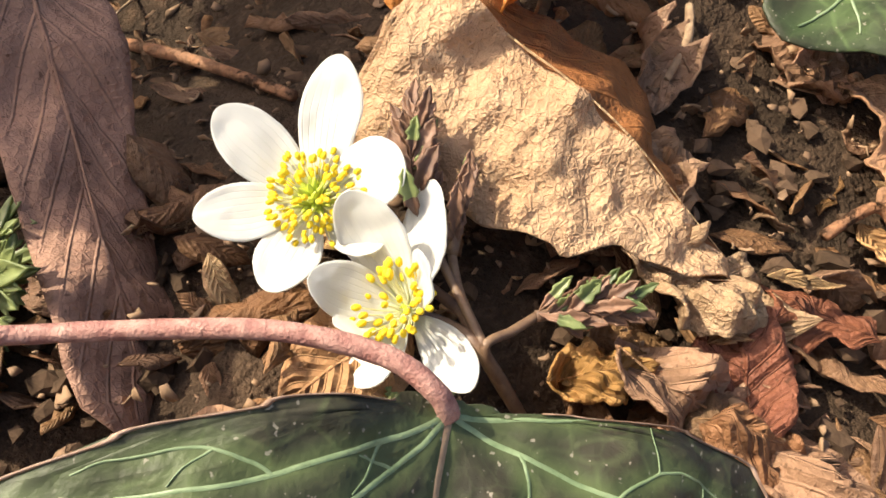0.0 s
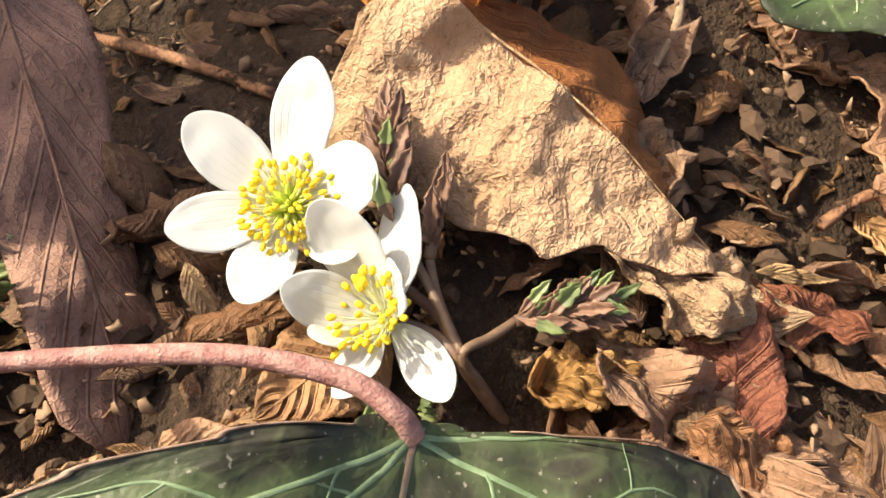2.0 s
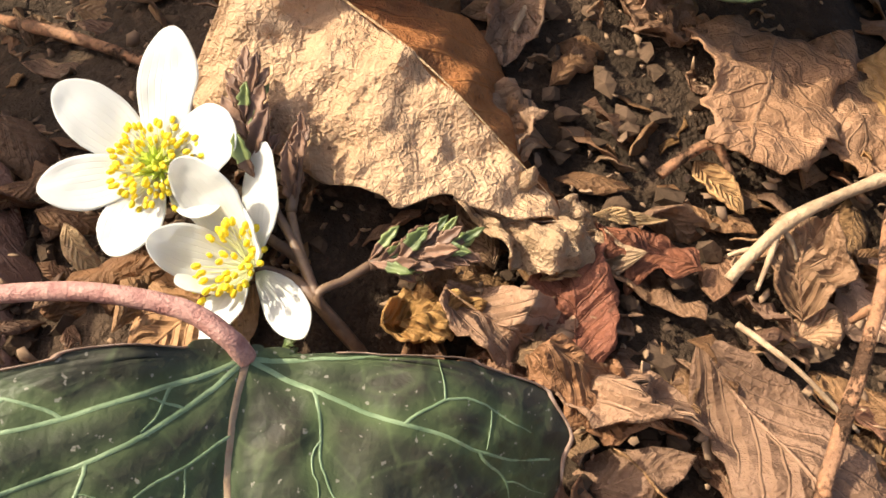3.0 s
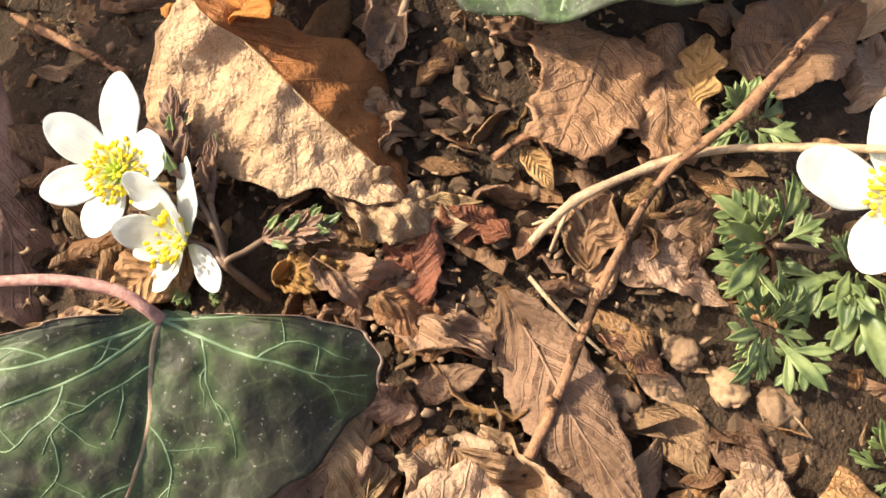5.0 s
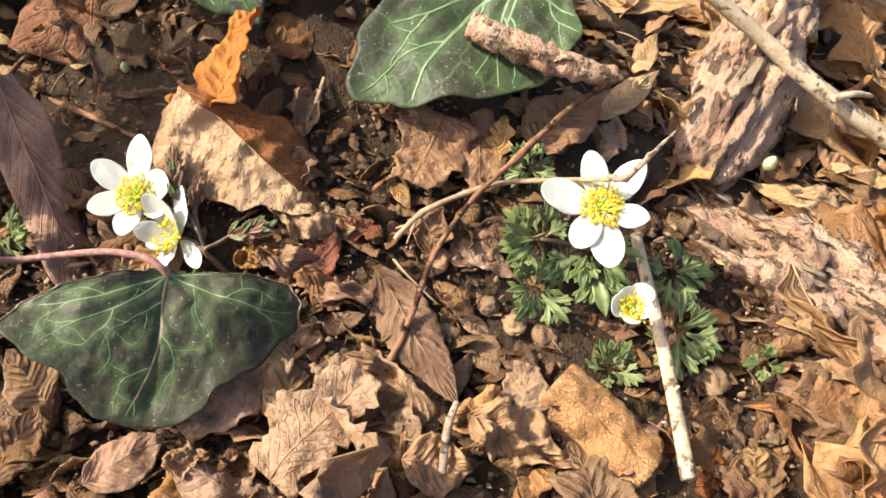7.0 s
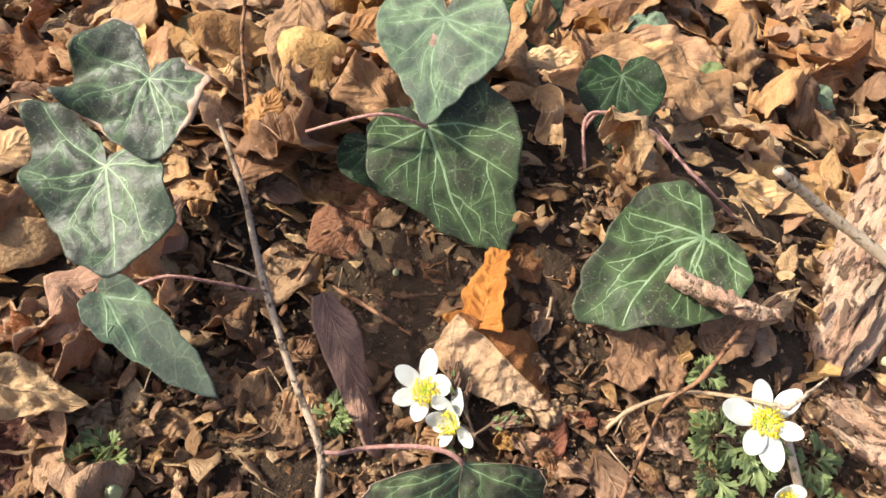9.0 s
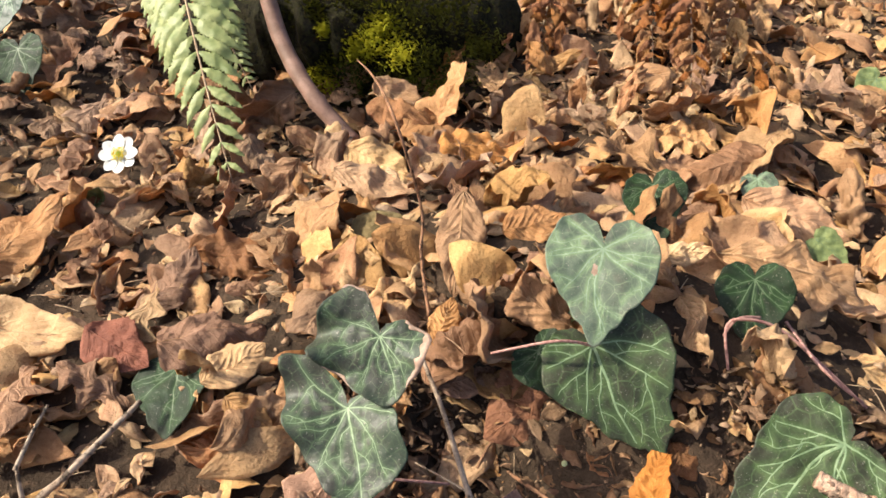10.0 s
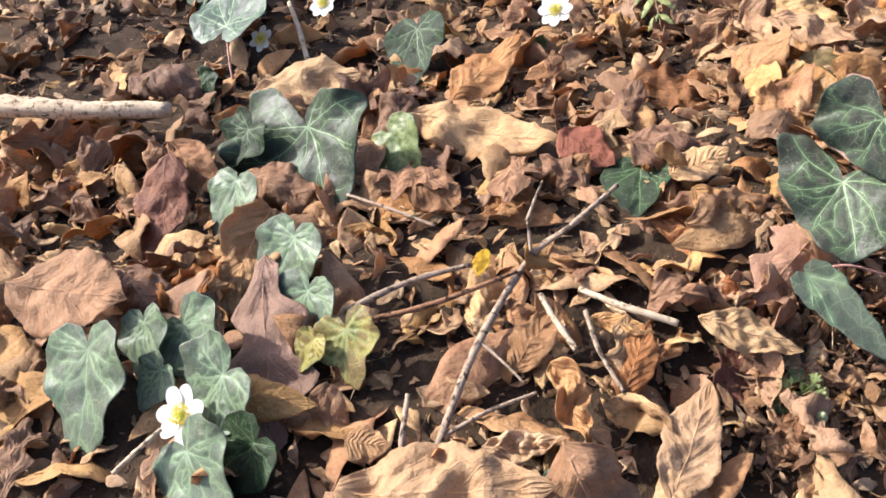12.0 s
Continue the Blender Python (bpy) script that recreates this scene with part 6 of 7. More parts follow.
tuft((-0.1385, -0.0489, -0.0184), [(-0.1508, -0.0670, -0.0156), (-0.1368, -0.0385, -0.0086), (-0.1398, -0.0676, -0.0192)], "fine green cut leaf beside a bud", 110, n=3, width=0.2)
tuft((-0.1681, -0.0149, -0.0094), [(-0.1760, -0.0142, -0.0044), (-0.1612, -0.0167, -0.0086)], "tiny green leaf on the soil", 120, n=2, width=0.3)
tuft((-0.4949, 0.2453, -0.0425), [(-0.4962, 0.2663, -0.0279), (-0.4919, 0.2260, -0.0309), (-0.4737, 0.2287, -0.0315)], "bright green seedling leaf", 130, n=1, width=0.8, lobes=1)


# ---- fern ----
def fern(base, tip, up, label, pairs=15, width=0.40, seed=0, mat=None, limp=-0.7, crumple=0.05):
    """A hanging frond: a rachis and pairs of toothed pinnae."""
    m, length = basis(base, tip, up)
    top = new("fern_frond")
    top.matrix_world = m
    tagged(top, label, "fern")
    bend = Bend(curl=-0.5, seed=seed)
    pts = [bend(0, y) * length for y in (0, 0.25, 0.5, 0.75, 1.0)]
    v, f = tube(pts, [0.0016, 0.0014, 0.0011, 0.0008, 0.0004], 7)
    part("rachis", mesh_of("rachis", v, f, [M_STRAW]), top)
    for k in range(pairs):
        y = 0.04 + 0.92 * k / pairs
        for s in (-1, 1):
            ln = length * width * 0.62 * (1 - y) ** 0.75 + 0.006
            b2 = Bend(curl=limp, fold=-0.15, crumple=crumple, seed=seed + k * 2 + s, roll=limp * 0.5)
            pv, pf, uv = blade("lance", 0.36, b2, 8, 30, k, 0.08, 0.5, ln)
            ob = part("pinna", mesh_of("pinna", pv, pf, [mat or M_FERN], uv), top, thick=0.0003)
            ob.matrix_local = Matrix.Translation(bend(0, y) * length) @ Matrix.Rotation(radians(-s * 42), 4, "Z") @ Matrix.Rotation(radians(-12), 4, "X")
    return top


fern((-0.5396, 0.5273, 0.1101), (-0.3696, 0.2889, -0.0228), (0.3, -0.8, 0.5), "drooping pale green fern frond with toothed pinnae", seed=1)
fern((-0.4774, 0.4849, 0.0510), (-0.4048, 0.4070, 0.0157), (0.3, -0.8, 0.5), "small brownish fern tip behind a frond", pairs=10, seed=3)

fern((-0.0074, 0.7846, 0.0863), (0.0343, 0.5519, -0.0049), (0.3, -0.8, 0.5), "withered rust-brown fern frond hanging over the litter", pairs=12, seed=20, mat=M_RUST, limp=-2.2, crumple=0.2)
fern((-0.0526, 0.8065, 0.0572), (-0.0071, 0.5942, -0.0058), (0.3, -0.8, 0.5), "withered rust-brown fern frond hanging over the litter", pairs=12, seed=21, mat=M_RUST, limp=-2.2, crumple=0.2)
fern((-0.155, 0.7758, 0.0162), (-0.1487, 0.5798, -0.0122), (0.3, -0.8, 0.5), "withered rust-brown fern frond hanging over the litter", pairs=12, seed=22, mat=M_RUST, limp=-2.2, crumple=0.2)
fern((0.07, 0.8728, 0.041), (0.0616, 0.6555, -0.0044), (0.3, -0.8, 0.5), "withered rust-brown fern frond hanging over the litter", pairs=12, seed=23, mat=M_RUST, limp=-2.2, crumple=0.2)

# ---- root with flaking bark ----
def root():
    limb = [(0.3284, 0.4165, 0.0478), (0.2827, 0.3027, 0.0376), (0.2483, 0.2092, 0.0296), (0.2264, 0.1489, 0.0145), (0.2031, 0.0967, -0.0045)]
    bole = [(0.1941, 0.0781, -0.0141), (0.2343, 0.0672, -0.0206), (0.2726, 0.0522, -0.0265), (0.3183, 0.0330, -0.0303), (0.3539, 0.0145, -0.0316)]
    origin = Vector(limb[-1])
    top = new("tree_root")
    top.location = origin
    tagged(top, "old pinkish brown root with flaking bark", "root")
    rng = random.Random(5)
    for name, line, radii in (("limb", limb, [0.016, 0.016, 0.018, 0.021, 0.014]), ("bole", bole, [0.012, 0.024, 0.028, 0.030, 0.030])):
        m, length = basis(Vector(line[0]) - origin, Vector(line[-1]) - origin, (0, 0, 1))
        inv = m.inverted()
        pts = [inv @ (Vector(p) - origin) for p in line]
        sides = 64
        v, f = tube(pts, radii, sides, 0.0, 4, 22)
        axis = [sum((v[k * sides + i] for i in range(sides)), Vector()) / sides for k in range(len(v) // sides)]
        out = []
        for k, c in enumerate(axis):
            for i in range(sides):
                d = v[k * sides + i] - c
                a = 2 * math.pi * i / sides
                ca, sa = math.cos(a), math.sin(a)
                n1 = noise.noise((ca * 1.4, sa * 1.4, k * 0.05 + 3)) * 0.25
                n2 = noise.noise((ca * 5, sa * 5, k * 0.10)) * 0.20
                n3 = noise.noise((ca * 13, sa * 13, k * 0.28)) * 0.15
                step = 0.13 * round(2.4 * noise.noise((ca * 3.1 + 7, sa * 3.1, k * 0.09)))
                out.append(c + d * (1 + n1 + n2 + n3 + step))
        ob = part(name, mesh_of(name, out, f, [M_BARK]), top)
        ob.matrix_local = m
        flakes = []
        for s in range(8):
            bend = Bend(curl=rng.uniform(-0.5, 0.2), roll=rng.uniform(-1.0, 0.0), crumple=0.10, seed=s + 20)
            fv, ff, fuv = blade("flap", rng.uniform(0.12, 0.30), bend, 6, 9, s, 0.45, 0.0, 1.0)
            flakes.append(mesh_of("bark_flake", fv, ff, [M_BARK if s % 4 else M_WOOD], fuv))
        for k in range(150):
            i = rng.randrange(len(axis) - 2)
            j = rng.randrange(sides)
            p = out[i * sides + j]
            d = (axis[i + 1] - axis[i]).normalized()
            nrm = (p - axis[i]).normalized()
            ln = rng.uniform(0.006, 0.019)
            q, _ = basis(p - nrm * 0.0004, p + d * rng.choice((-1, 1)) + nrm.cross(d) * rng.uniform(-0.35, 0.35) + nrm * rng.uniform(0.05, 0.28), nrm)
            fl = part("bark_flake", flakes[rng.randrange(8)], ob, thick=0.03)
            fl.matrix_local = q @ Matrix.Scale(ln, 4)


root()


# ---- stones and the mossy edge ----
pebble((0.1217, 0.0063, -0.0100), 0.0040, "rounded pinkish brown pebble in the soil", 1)
pebble((0.1318, 0.0018, -0.0125), 0.0042, "yellowish brown pebble in the soil", 2, M_PEBBLE_TAN)
pebble((0.1433, -0.0001, -0.0140), 0.0046, "rough brown clod of earth", 3)
pebble((0.1092, -0.0057, -0.0146), 0.0036, "small dark pebble on the soil", 4)
pebble((0.1169, -0.0001, -0.0149), 0.003, "small brown pebble on the soil", 5)
pebble((0.2063, -0.0004, -0.0189), 0.006, "pinkish stone beside green leaves", 6, M_PEBBLE_TAN)
pebble((0.2254, -0.0154, -0.0219), 0.005, "brown stone in crumbled soil", 7)


def bank():
    """The mossy log at the far edge, its shade put into wood and moss colours."""
    top = new("mossy_log")
    a, b = Vector((-0.4467, 0.5628, -0.0431)), Vector((-0.2252, 0.6191, -0.0236))
    top.location = a
    tagged(top, "rotten log coloured dark for shade, with patches of bright moss", "log")
    d = b - a
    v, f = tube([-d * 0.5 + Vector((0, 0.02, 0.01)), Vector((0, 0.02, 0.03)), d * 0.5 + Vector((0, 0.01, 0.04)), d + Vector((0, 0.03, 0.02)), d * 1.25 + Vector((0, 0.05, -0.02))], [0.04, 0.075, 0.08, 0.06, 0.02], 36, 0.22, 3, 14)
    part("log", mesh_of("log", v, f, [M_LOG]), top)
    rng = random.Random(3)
    front = (((-0.3186, 0.5346, 0.0296), 0.032, M_MOSS, "bright yellow-green moss"), ((-0.2832, 0.5302, 0.0203), 0.026, M_MOSS, "bright yellow-green moss"), ((-0.3074, 0.5408, 0.0426), 0.022, M_MOSS, "bright yellow-green moss"), ((-0.3301, 0.5282, 0.0163), 0.018, M_MOSS, "bright yellow-green moss"), ((-0.3664, 0.5115, -0.0188), 0.022, M_MOSS, "bright yellow-green moss"), ((-0.3739, 0.5350, 0.0304), 0.014, M_MOSS, "bright yellow-green moss"), ((-0.2498, 0.5298, 0.0195), 0.03, M_MOSS_SHADED, "olive moss darkened for shade"), ((-0.2775, 0.5495, 0.0607), 0.035, M_MOSS_SHADED, "olive moss darkened for shade"), ((-0.2333, 0.5523, 0.0667), 0.03, M_MOSS_SHADED, "olive moss darkened for shade"), ((-0.3548, 0.5195, -0.0020), 0.03, M_MOSS_SHADED, "olive moss darkened for shade"), ((-0.3902, 0.5422, 0.0455), 0.03, M_MOSS_SHADED, "olive moss darkened for shade"), ((-0.3123, 0.5169, -0.0074), 0.035, M_MOSS_SHADED, "olive moss darkened for shade"), ((-0.2709, 0.5158, -0.0098), 0.03, M_MOSS_SHADED, "olive moss darkened for shade"), ((-0.2262, 0.5205, 0.0001), 0.03, M_MOSS_SHADED, "olive moss darkened for shade"), ((-0.3390, 0.5536, 0.0693), 0.04, M_MOSS_SHADED, "olive moss darkened for shade"), ((-0.1955, 0.5390, 0.0388), 0.02, M_MOSS_SHADED, "olive moss darkened for shade"), ((-0.3350, 0.5023, -0.0380), 0.025, M_MOSS_SHADED, "olive moss darkened for shade"))
    for at, r, mat, word in front:
        blades = []
        for q in range(420):
            x, y = rng.gauss(0, r * 0.55), rng.gauss(0, r * 0.42)
            p = Vector(at) - a + Vector((x, 0.6 * y - 0.012 * math.exp(-(x * x + y * y) / (r * r)), y * 0.8))
            e = Vector((rng.uniform(-0.5, 0.5), rng.uniform(-1, -0.2), rng.uniform(0.3, 1))).normalized() * rng.uniform(0.004, 0.009)
            s = e.cross(Vector((0, 0, 1))).normalized() * 0.0014
            blades.append(([p - s, p + s, p + e * 0.6 + s, p + e, p + e * 0.6 - s], [(0, 1, 2, 3, 4)]))
        tagged(part("moss_cushion", mesh_of("moss_cushion", *joined(blades), [mat]), top, word), word, kind="stuff")


bank()

dead_leaf((-0.1318, 0.7154, 0.0245), (-0.0941, 0.6849, 0.0006), 0.31, FACING, M_RUST, "rusty dry curled leaf on the far litter", seed=300, roll=-0.9, crumple=0.12, nx=10, ny=18)
dead_leaf((0.0991, 0.6140, 0.0286), (0.1127, 0.5876, 0.0066), 0.37, FACING, M_RUST, "rusty dry curled leaf on the far litter", seed=301, roll=1.1, crumple=0.12, nx=10, ny=18)
dead_leaf((0.0737, 0.7238, 0.0346), (0.0949, 0.6819, -0.0003), 0.46, FACING, M_TAN, "tan dry curled leaf on the far litter", seed=302, roll=-2.0, crumple=0.12, nx=10, ny=18)
dead_leaf((-0.0924, 0.5943, 0.0239), (-0.1443, 0.5674, -0.0029), 0.32, FACING, M_TAN, "tan dry curled leaf on the far litter", seed=303, roll=0.2, crumple=0.12, nx=10, ny=18)
dead_leaf((0.0224, 0.6537, 0.0293), (0.0262, 0.6236, 0.0035), 0.32, FACING, M_TAN, "tan dry curled leaf on the far litter", seed=304, roll=1.9, crumple=0.12, nx=10, ny=18)
dead_leaf((0.0861, 0.6688, 0.0280), (0.0791, 0.6446, 0.0065), 0.41, FACING, M_TAN, "tan dry curled leaf on the far litter", seed=305, roll=1.6, crumple=0.12, nx=10, ny=18)
dead_leaf((0.0808, 0.6764, 0.0282), (0.1119, 0.6491, 0.0067), 0.39, FACING, M_TAN, "tan dry curled leaf on the far litter", seed=306, roll=-2.2, crumple=0.12, nx=10, ny=18)
dead_leaf((-0.0895, 0.5570, 0.0223), (-0.0762, 0.5328, 0.0023), 0.43, FACING, M_PALE, "pale dry curled leaf on the far litter", seed=307, roll=-1.5, crumple=0.12, nx=10, ny=18)
dead_leaf((-0.0222, 0.6506, 0.0273), (-0.0295, 0.6229, 0.0028), 0.31, FACING, M_ORANGE, "orange-brown dry curled leaf on the far litter", seed=308, roll=1.8, crumple=0.12, nx=10, ny=18)
dead_leaf((0.0100, 0.6637, 0.0301), (0.0138, 0.6311, 0.0021), 0.36, FACING, M_RUST, "rusty dry curled leaf on the far litter", seed=309, roll=-0.1, crumple=0.12, nx=10, ny=18)
dead_leaf((0.1028, 0.7795, 0.0339), (0.1233, 0.7385, -0.0002), 0.45, FACING, M_TAN, "tan dry curled leaf on the far litter", seed=310, roll=0.2, crumple=0.12, nx=10, ny=18)
dead_leaf((-0.1245, 0.6549, 0.0251), (-0.1194, 0.6225, -0.0026), 0.31, FACING, M_RUST, "rusty dry curled leaf on the far litter", seed=311, roll=0.6, crumple=0.12, nx=10, ny=18)
dead_leaf((0.0909, 0.5797, 0.0280), (0.0505, 0.5574, 0.0060), 0.30, FACING, M_TAN, "tan dry curled leaf on the far litter", seed=312, roll=-1.5, crumple=0.12, nx=10, ny=18)
dead_leaf((0.1136, 0.6211, 0.0304), (0.1501, 0.5894, 0.0054), 0.44, FACING, M_RUST, "rusty dry curled leaf on the far litter", seed=313, roll=-2.6, crumple=0.12, nx=10, ny=18)
dead_leaf((0.0069, 0.5650, 0.0267), (-0.0001, 0.5399, 0.0045), 0.42, FACING, M_PALE, "pale dry curled leaf on the far litter", seed=314, roll=-2.2, crumple=0.12, nx=10, ny=18)
dead_leaf((-0.0098, 0.6862, 0.0252), (0.0179, 0.6629, 0.0068), 0.50, FACING, M_TAN, "tan dry curled leaf on the far litter", seed=315, roll=-0.0, crumple=0.12, nx=10, ny=18)
dead_leaf((-0.0583, 0.7077, 0.0270), (-0.0538, 0.6783, 0.0018), 0.31, FACING, M_RUST, "rusty dry curled leaf on the far litter", seed=316, roll=-2.1, crumple=0.12, nx=10, ny=18)
dead_leaf((0.0234, 0.7423, 0.0319), (0.0425, 0.7050, 0.0009), 0.35, FACING, M_RUST, "rusty dry curled leaf on the far litter", seed=317, roll=2.2, crumple=0.12, nx=10, ny=18)
dead_leaf((-0.1559, 0.6006, 0.0215), (-0.1174, 0.5703, -0.0022), 0.40, FACING, M_ORANGE, "orange-brown dry curled leaf on the far litter", seed=318, roll=-1.7, crumple=0.12, nx=10, ny=18)
dead_leaf((-0.0711, 0.7527, 0.0267), (-0.0346, 0.7223, 0.0027), 0.47, FACING, M_PALE, "pale dry curled leaf on the far litter", seed=319, roll=-0.4, crumple=0.12, nx=10, ny=18)
dead_leaf((-0.1979, 0.6535, 0.0232), (-0.1915, 0.6156, -0.0092), 0.38, FACING, M_ORANGE, "orange-brown dry curled leaf on the far litter", seed=320, roll=-1.6, crumple=0.12, nx=10, ny=18)
dead_leaf((-0.0821, 0.5347, 0.0270), (-0.0908, 0.5013, -0.0025), 0.38, FACING, M_RUST, "rusty dry curled leaf on the far litter", seed=321, roll=1.7, crumple=0.12, nx=10, ny=18)
dead_leaf((0.0188, 0.5984, 0.0233), (-0.0097, 0.5832, 0.0082), 0.32, FACING, M_PALE, "pale dry curled leaf on the far litter", seed=322, roll=-1.9, crumple=0.12, nx=10, ny=18)
dead_leaf((0.0837, 0.5850, 0.0299), (0.0873, 0.5558, 0.0048), 0.46, FACING, M_PALE, "pale dry curled leaf on the far litter", seed=323, roll=0.3, crumple=0.12, nx=10, ny=18)
dead_leaf((0.0695, 0.6649, 0.0291), (0.0221, 0.6398, 0.0042), 0.37, FACING, M_TAN, "tan dry curled leaf on the far litter", seed=324, roll=-1.0, crumple=0.12, nx=10, ny=18)
dead_leaf((-0.0313, 0.5494, 0.0322), (-0.0422, 0.5091, -0.0034), 0.31, FACING, M_ORANGE, "orange-brown dry curled leaf on the far litter", seed=325, roll=1.7, crumple=0.12, nx=10, ny=18)
dead_leaf((-0.2929, 0.4332, 0.0035), (-0.2226, 0.4262, 0.0021), 0.5, FACING, M_RUST, "rusty dead leaf in front of the mossy log", seed=790, roll=-1.5, crumple=0.1, nx=10, ny=18)
dead_leaf((-0.2432, 0.5286, -0.0192), (-0.2224, 0.5805, 0.0271), 0.3, FACING, M_RUST, "rusty dead leaf in front of the mossy log", seed=905, roll=-1.5, crumple=0.1, nx=10, ny=18)
dead_leaf((-0.1627, 0.6609, 0.0315), (-0.1661, 0.6136, -0.0096), 0.3, FACING, M_ORANGE, "orange-brown dead leaf in front of the mossy log", seed=1070, roll=-1.5, crumple=0.1, nx=10, ny=18)
dead_leaf((-0.1550, 0.6319, 0.0317), (-0.1511, 0.5839, -0.0096), 0.3, FACING, M_RUST, "rusty dead leaf in front of the mossy log", seed=1075, roll=-1.5, crumple=0.1, nx=10, ny=18)

# ---- scattered litter ----
def in_view(x, y):
    """The stretch of ground that the walk passes over."""
    return y < 0.95 and y > -0.40 and x > -1.25 and x < 0.45 and y > -0.16 - 0.30 * min(1, max(0, (-x - 0.1) / 0.3)) and y < 0.75 + 0.5 * (x + 0.6) if x < -0.2 else -0.20 < y < 0.95 and x < 0.45


def by_flowers(x, y):
    return -0.06 < x < 0.24 and -0.09 < y < 0.10


HOLLOWS = ((-0.06, 0.07, 0.087, 0.065), (0.072, 0.056, 0.036, 0.024), (0.074, -0.008, 0.022, 0.017), (-0.028, 0.05, 0.035, 0.03), (0.11, -0.014, 0.02, 0.014), (0.066, 0.012, 0.014, 0.008))


def in_hollow(x, y):
    """Bare dark earth between the leaves."""
    return any(((x - a) / r) ** 2 + ((y - b) / s) ** 2 < 1 for a, b, r, s in HOLLOWS)


def free_of_leaves(x, y):
    return all((x - c.x) ** 2 + (y - c.y) ** 2 > r * r for c, r in TAKEN)


def shady(x, y):
    """Where browner leaves are picked, their dark tone standing in for shade."""
    return x < -0.30 or (x < -0.13 and 0.03 < y < 0.14)


def shadowed(x, y):
    """The far hollow, where dark brown lower litter stands in for shade."""
    return x < -0.62 - 0.06 * math.sin(y * 23) and y > -0.05


LEAF_TINTS = [(M_TAN, "tan"), (M_ORANGE, "orange-brown"), (M_TAN, "tan"), (M_PALE, "pale tan"), (M_BROWN, "brown"), (M_TAN, "tan"), (M_FLAT, "pinkish tan"), (M_BROWN, "brown")]


def litter():
    rng = random.Random(11)
    forms = ["lying in the leaf litter", "curled up in the leaf litter", "crumpled among other dead leaves"]
    kinds = []
    for k in range(24):
        mat, word = LEAF_TINTS[k % 8]
        form = k % 3
        bend = dict(curl=rng.uniform(-1.3, 0.8), roll=rng.uniform(-2.8, 1.8) * (0.5 if form == 0 else 1.3), crumple=(0.07, 0.10, 0.16)[form], wave=rng.uniform(0.1, 0.35), edge=rng.uniform(-0.5, 0.7), twist=rng.uniform(-0.7, 0.7), fold=rng.uniform(-0.25, 0.2))
        ob = dead_leaf((0, 0, 0), (0, 0.085, 0), rng.uniform(0.42, 0.78), (0, 0, 1), mat, f"{word} dead leaf {forms[form]}", kind=rng.choice(("ovate", "oak", "oak", "lance", "flap", "ovate", "strip")), seed=100 + k, tear=0.16, teeth=rng.choice((0, 0.1)), nx=16, ny=26, **bend)
        kinds.append(ob)
    spots = []
    tries = 0
    while len(spots) < 180 and tries < 40000:
        tries += 1
        x, y = rng.uniform(-0.85, 0.32), rng.uniform(-0.36, 0.62)
        if not in_view(x, y) or in_hollow(x, y) or (by_flowers(x, y) and rng.random() < 0.93):
            continue
        gap = 0.034
        if free_of_leaves(x, y) is False and rng.random() < 0.9:
            continue
        if all((x - a) ** 2 + (y - b) ** 2 > gap * gap for a, b in spots):
            spots.append((x, y))
    for k, (x, y) in enumerate(spots):
        near = by_flowers(x, y)
        ln = rng.uniform(0.024, 0.038) if near else rng.uniform(0.050, 0.105)
        m = Matrix.Translation((x, y, ground_z(x, y) + (0.002 if near else rng.uniform(0.003, 0.026)))) @ Matrix.Rotation(rng.uniform(0, 6.28), 4, "Z") @ Matrix.Rotation(rng.gauss(0, 0.5), 4, "X") @ Matrix.Rotation(rng.gauss(0, 0.6), 4, "Y") @ Matrix.Translation((0, -ln / 2, 0))
        pick = rng.randrange(len(kinds))
        if shady(x, y) and rng.random() < 0.75:
            pick = rng.choice((4, 7, 12, 15, 20, 23))
        ob = copy_thing(kinds[pick], m)
        ob.scale = (ln / 0.085,) * 3
    for src in kinds:
        for c in list(src.children):
            bpy.data.objects.remove(c)
        bpy.data.objects.remove(src)


litter()


def low_leaves():
    """Older brown leaves between and under the larger ones."""
    rng = random.Random(31)
    tints = ((M_BROWN, "brown"), (M_TAN, "tan"), (M_FLAT, "pinkish brown"), (M_RUSTY_DARK, "dark red-brown"), (M_BROWN, "brown"))
    for count, xs, ys, low, high in ((24, (0.04, 0.22), (-0.085, -0.024), 0.022, 0.042), (16, (0.035, 0.125), (-0.022, 0.075), 0.012, 0.024), (30, (-0.20, -0.03), (-0.095, 0.045), 0.022, 0.045)):
        for k in range(count):
            x, y = rng.uniform(*xs), rng.uniform(*ys)
            ln, a = rng.uniform(low, high), rng.uniform(0, 6.28)
            d = Vector((math.cos(a), math.sin(a), 0)) * ln / 2
            p, q = Vector((x, y, 0)) - d, Vector((x, y, 0)) + d
            p.z, q.z = ground_z(p.x, p.y) + rng.uniform(0.001, 0.006), ground_z(q.x, q.y) + rng.uniform(0.001, 0.006)
            mat, word = tints[rng.randrange(5)]
            dead_leaf(p, q, rng.uniform(0.45, 0.9), (rng.gauss(0, 0.35), rng.gauss(-0.1, 0.35), 1), mat, f"{word} torn dead leaf low in the litter", kind=rng.choice(("flap", "ovate", "oak", "strip")), seed=400 + count * 3 + k, roll=rng.uniform(-1.6, 1.6), wave=0.2, crumple=rng.uniform(0.06, 0.16), tear=rng.uniform(0.1, 0.3), edge=rng.uniform(-0.4, 0.5), twist=rng.uniform(-0.5, 0.5), teeth=rng.choice((0, 0.1)), nx=14, ny=22)


low_leaves()


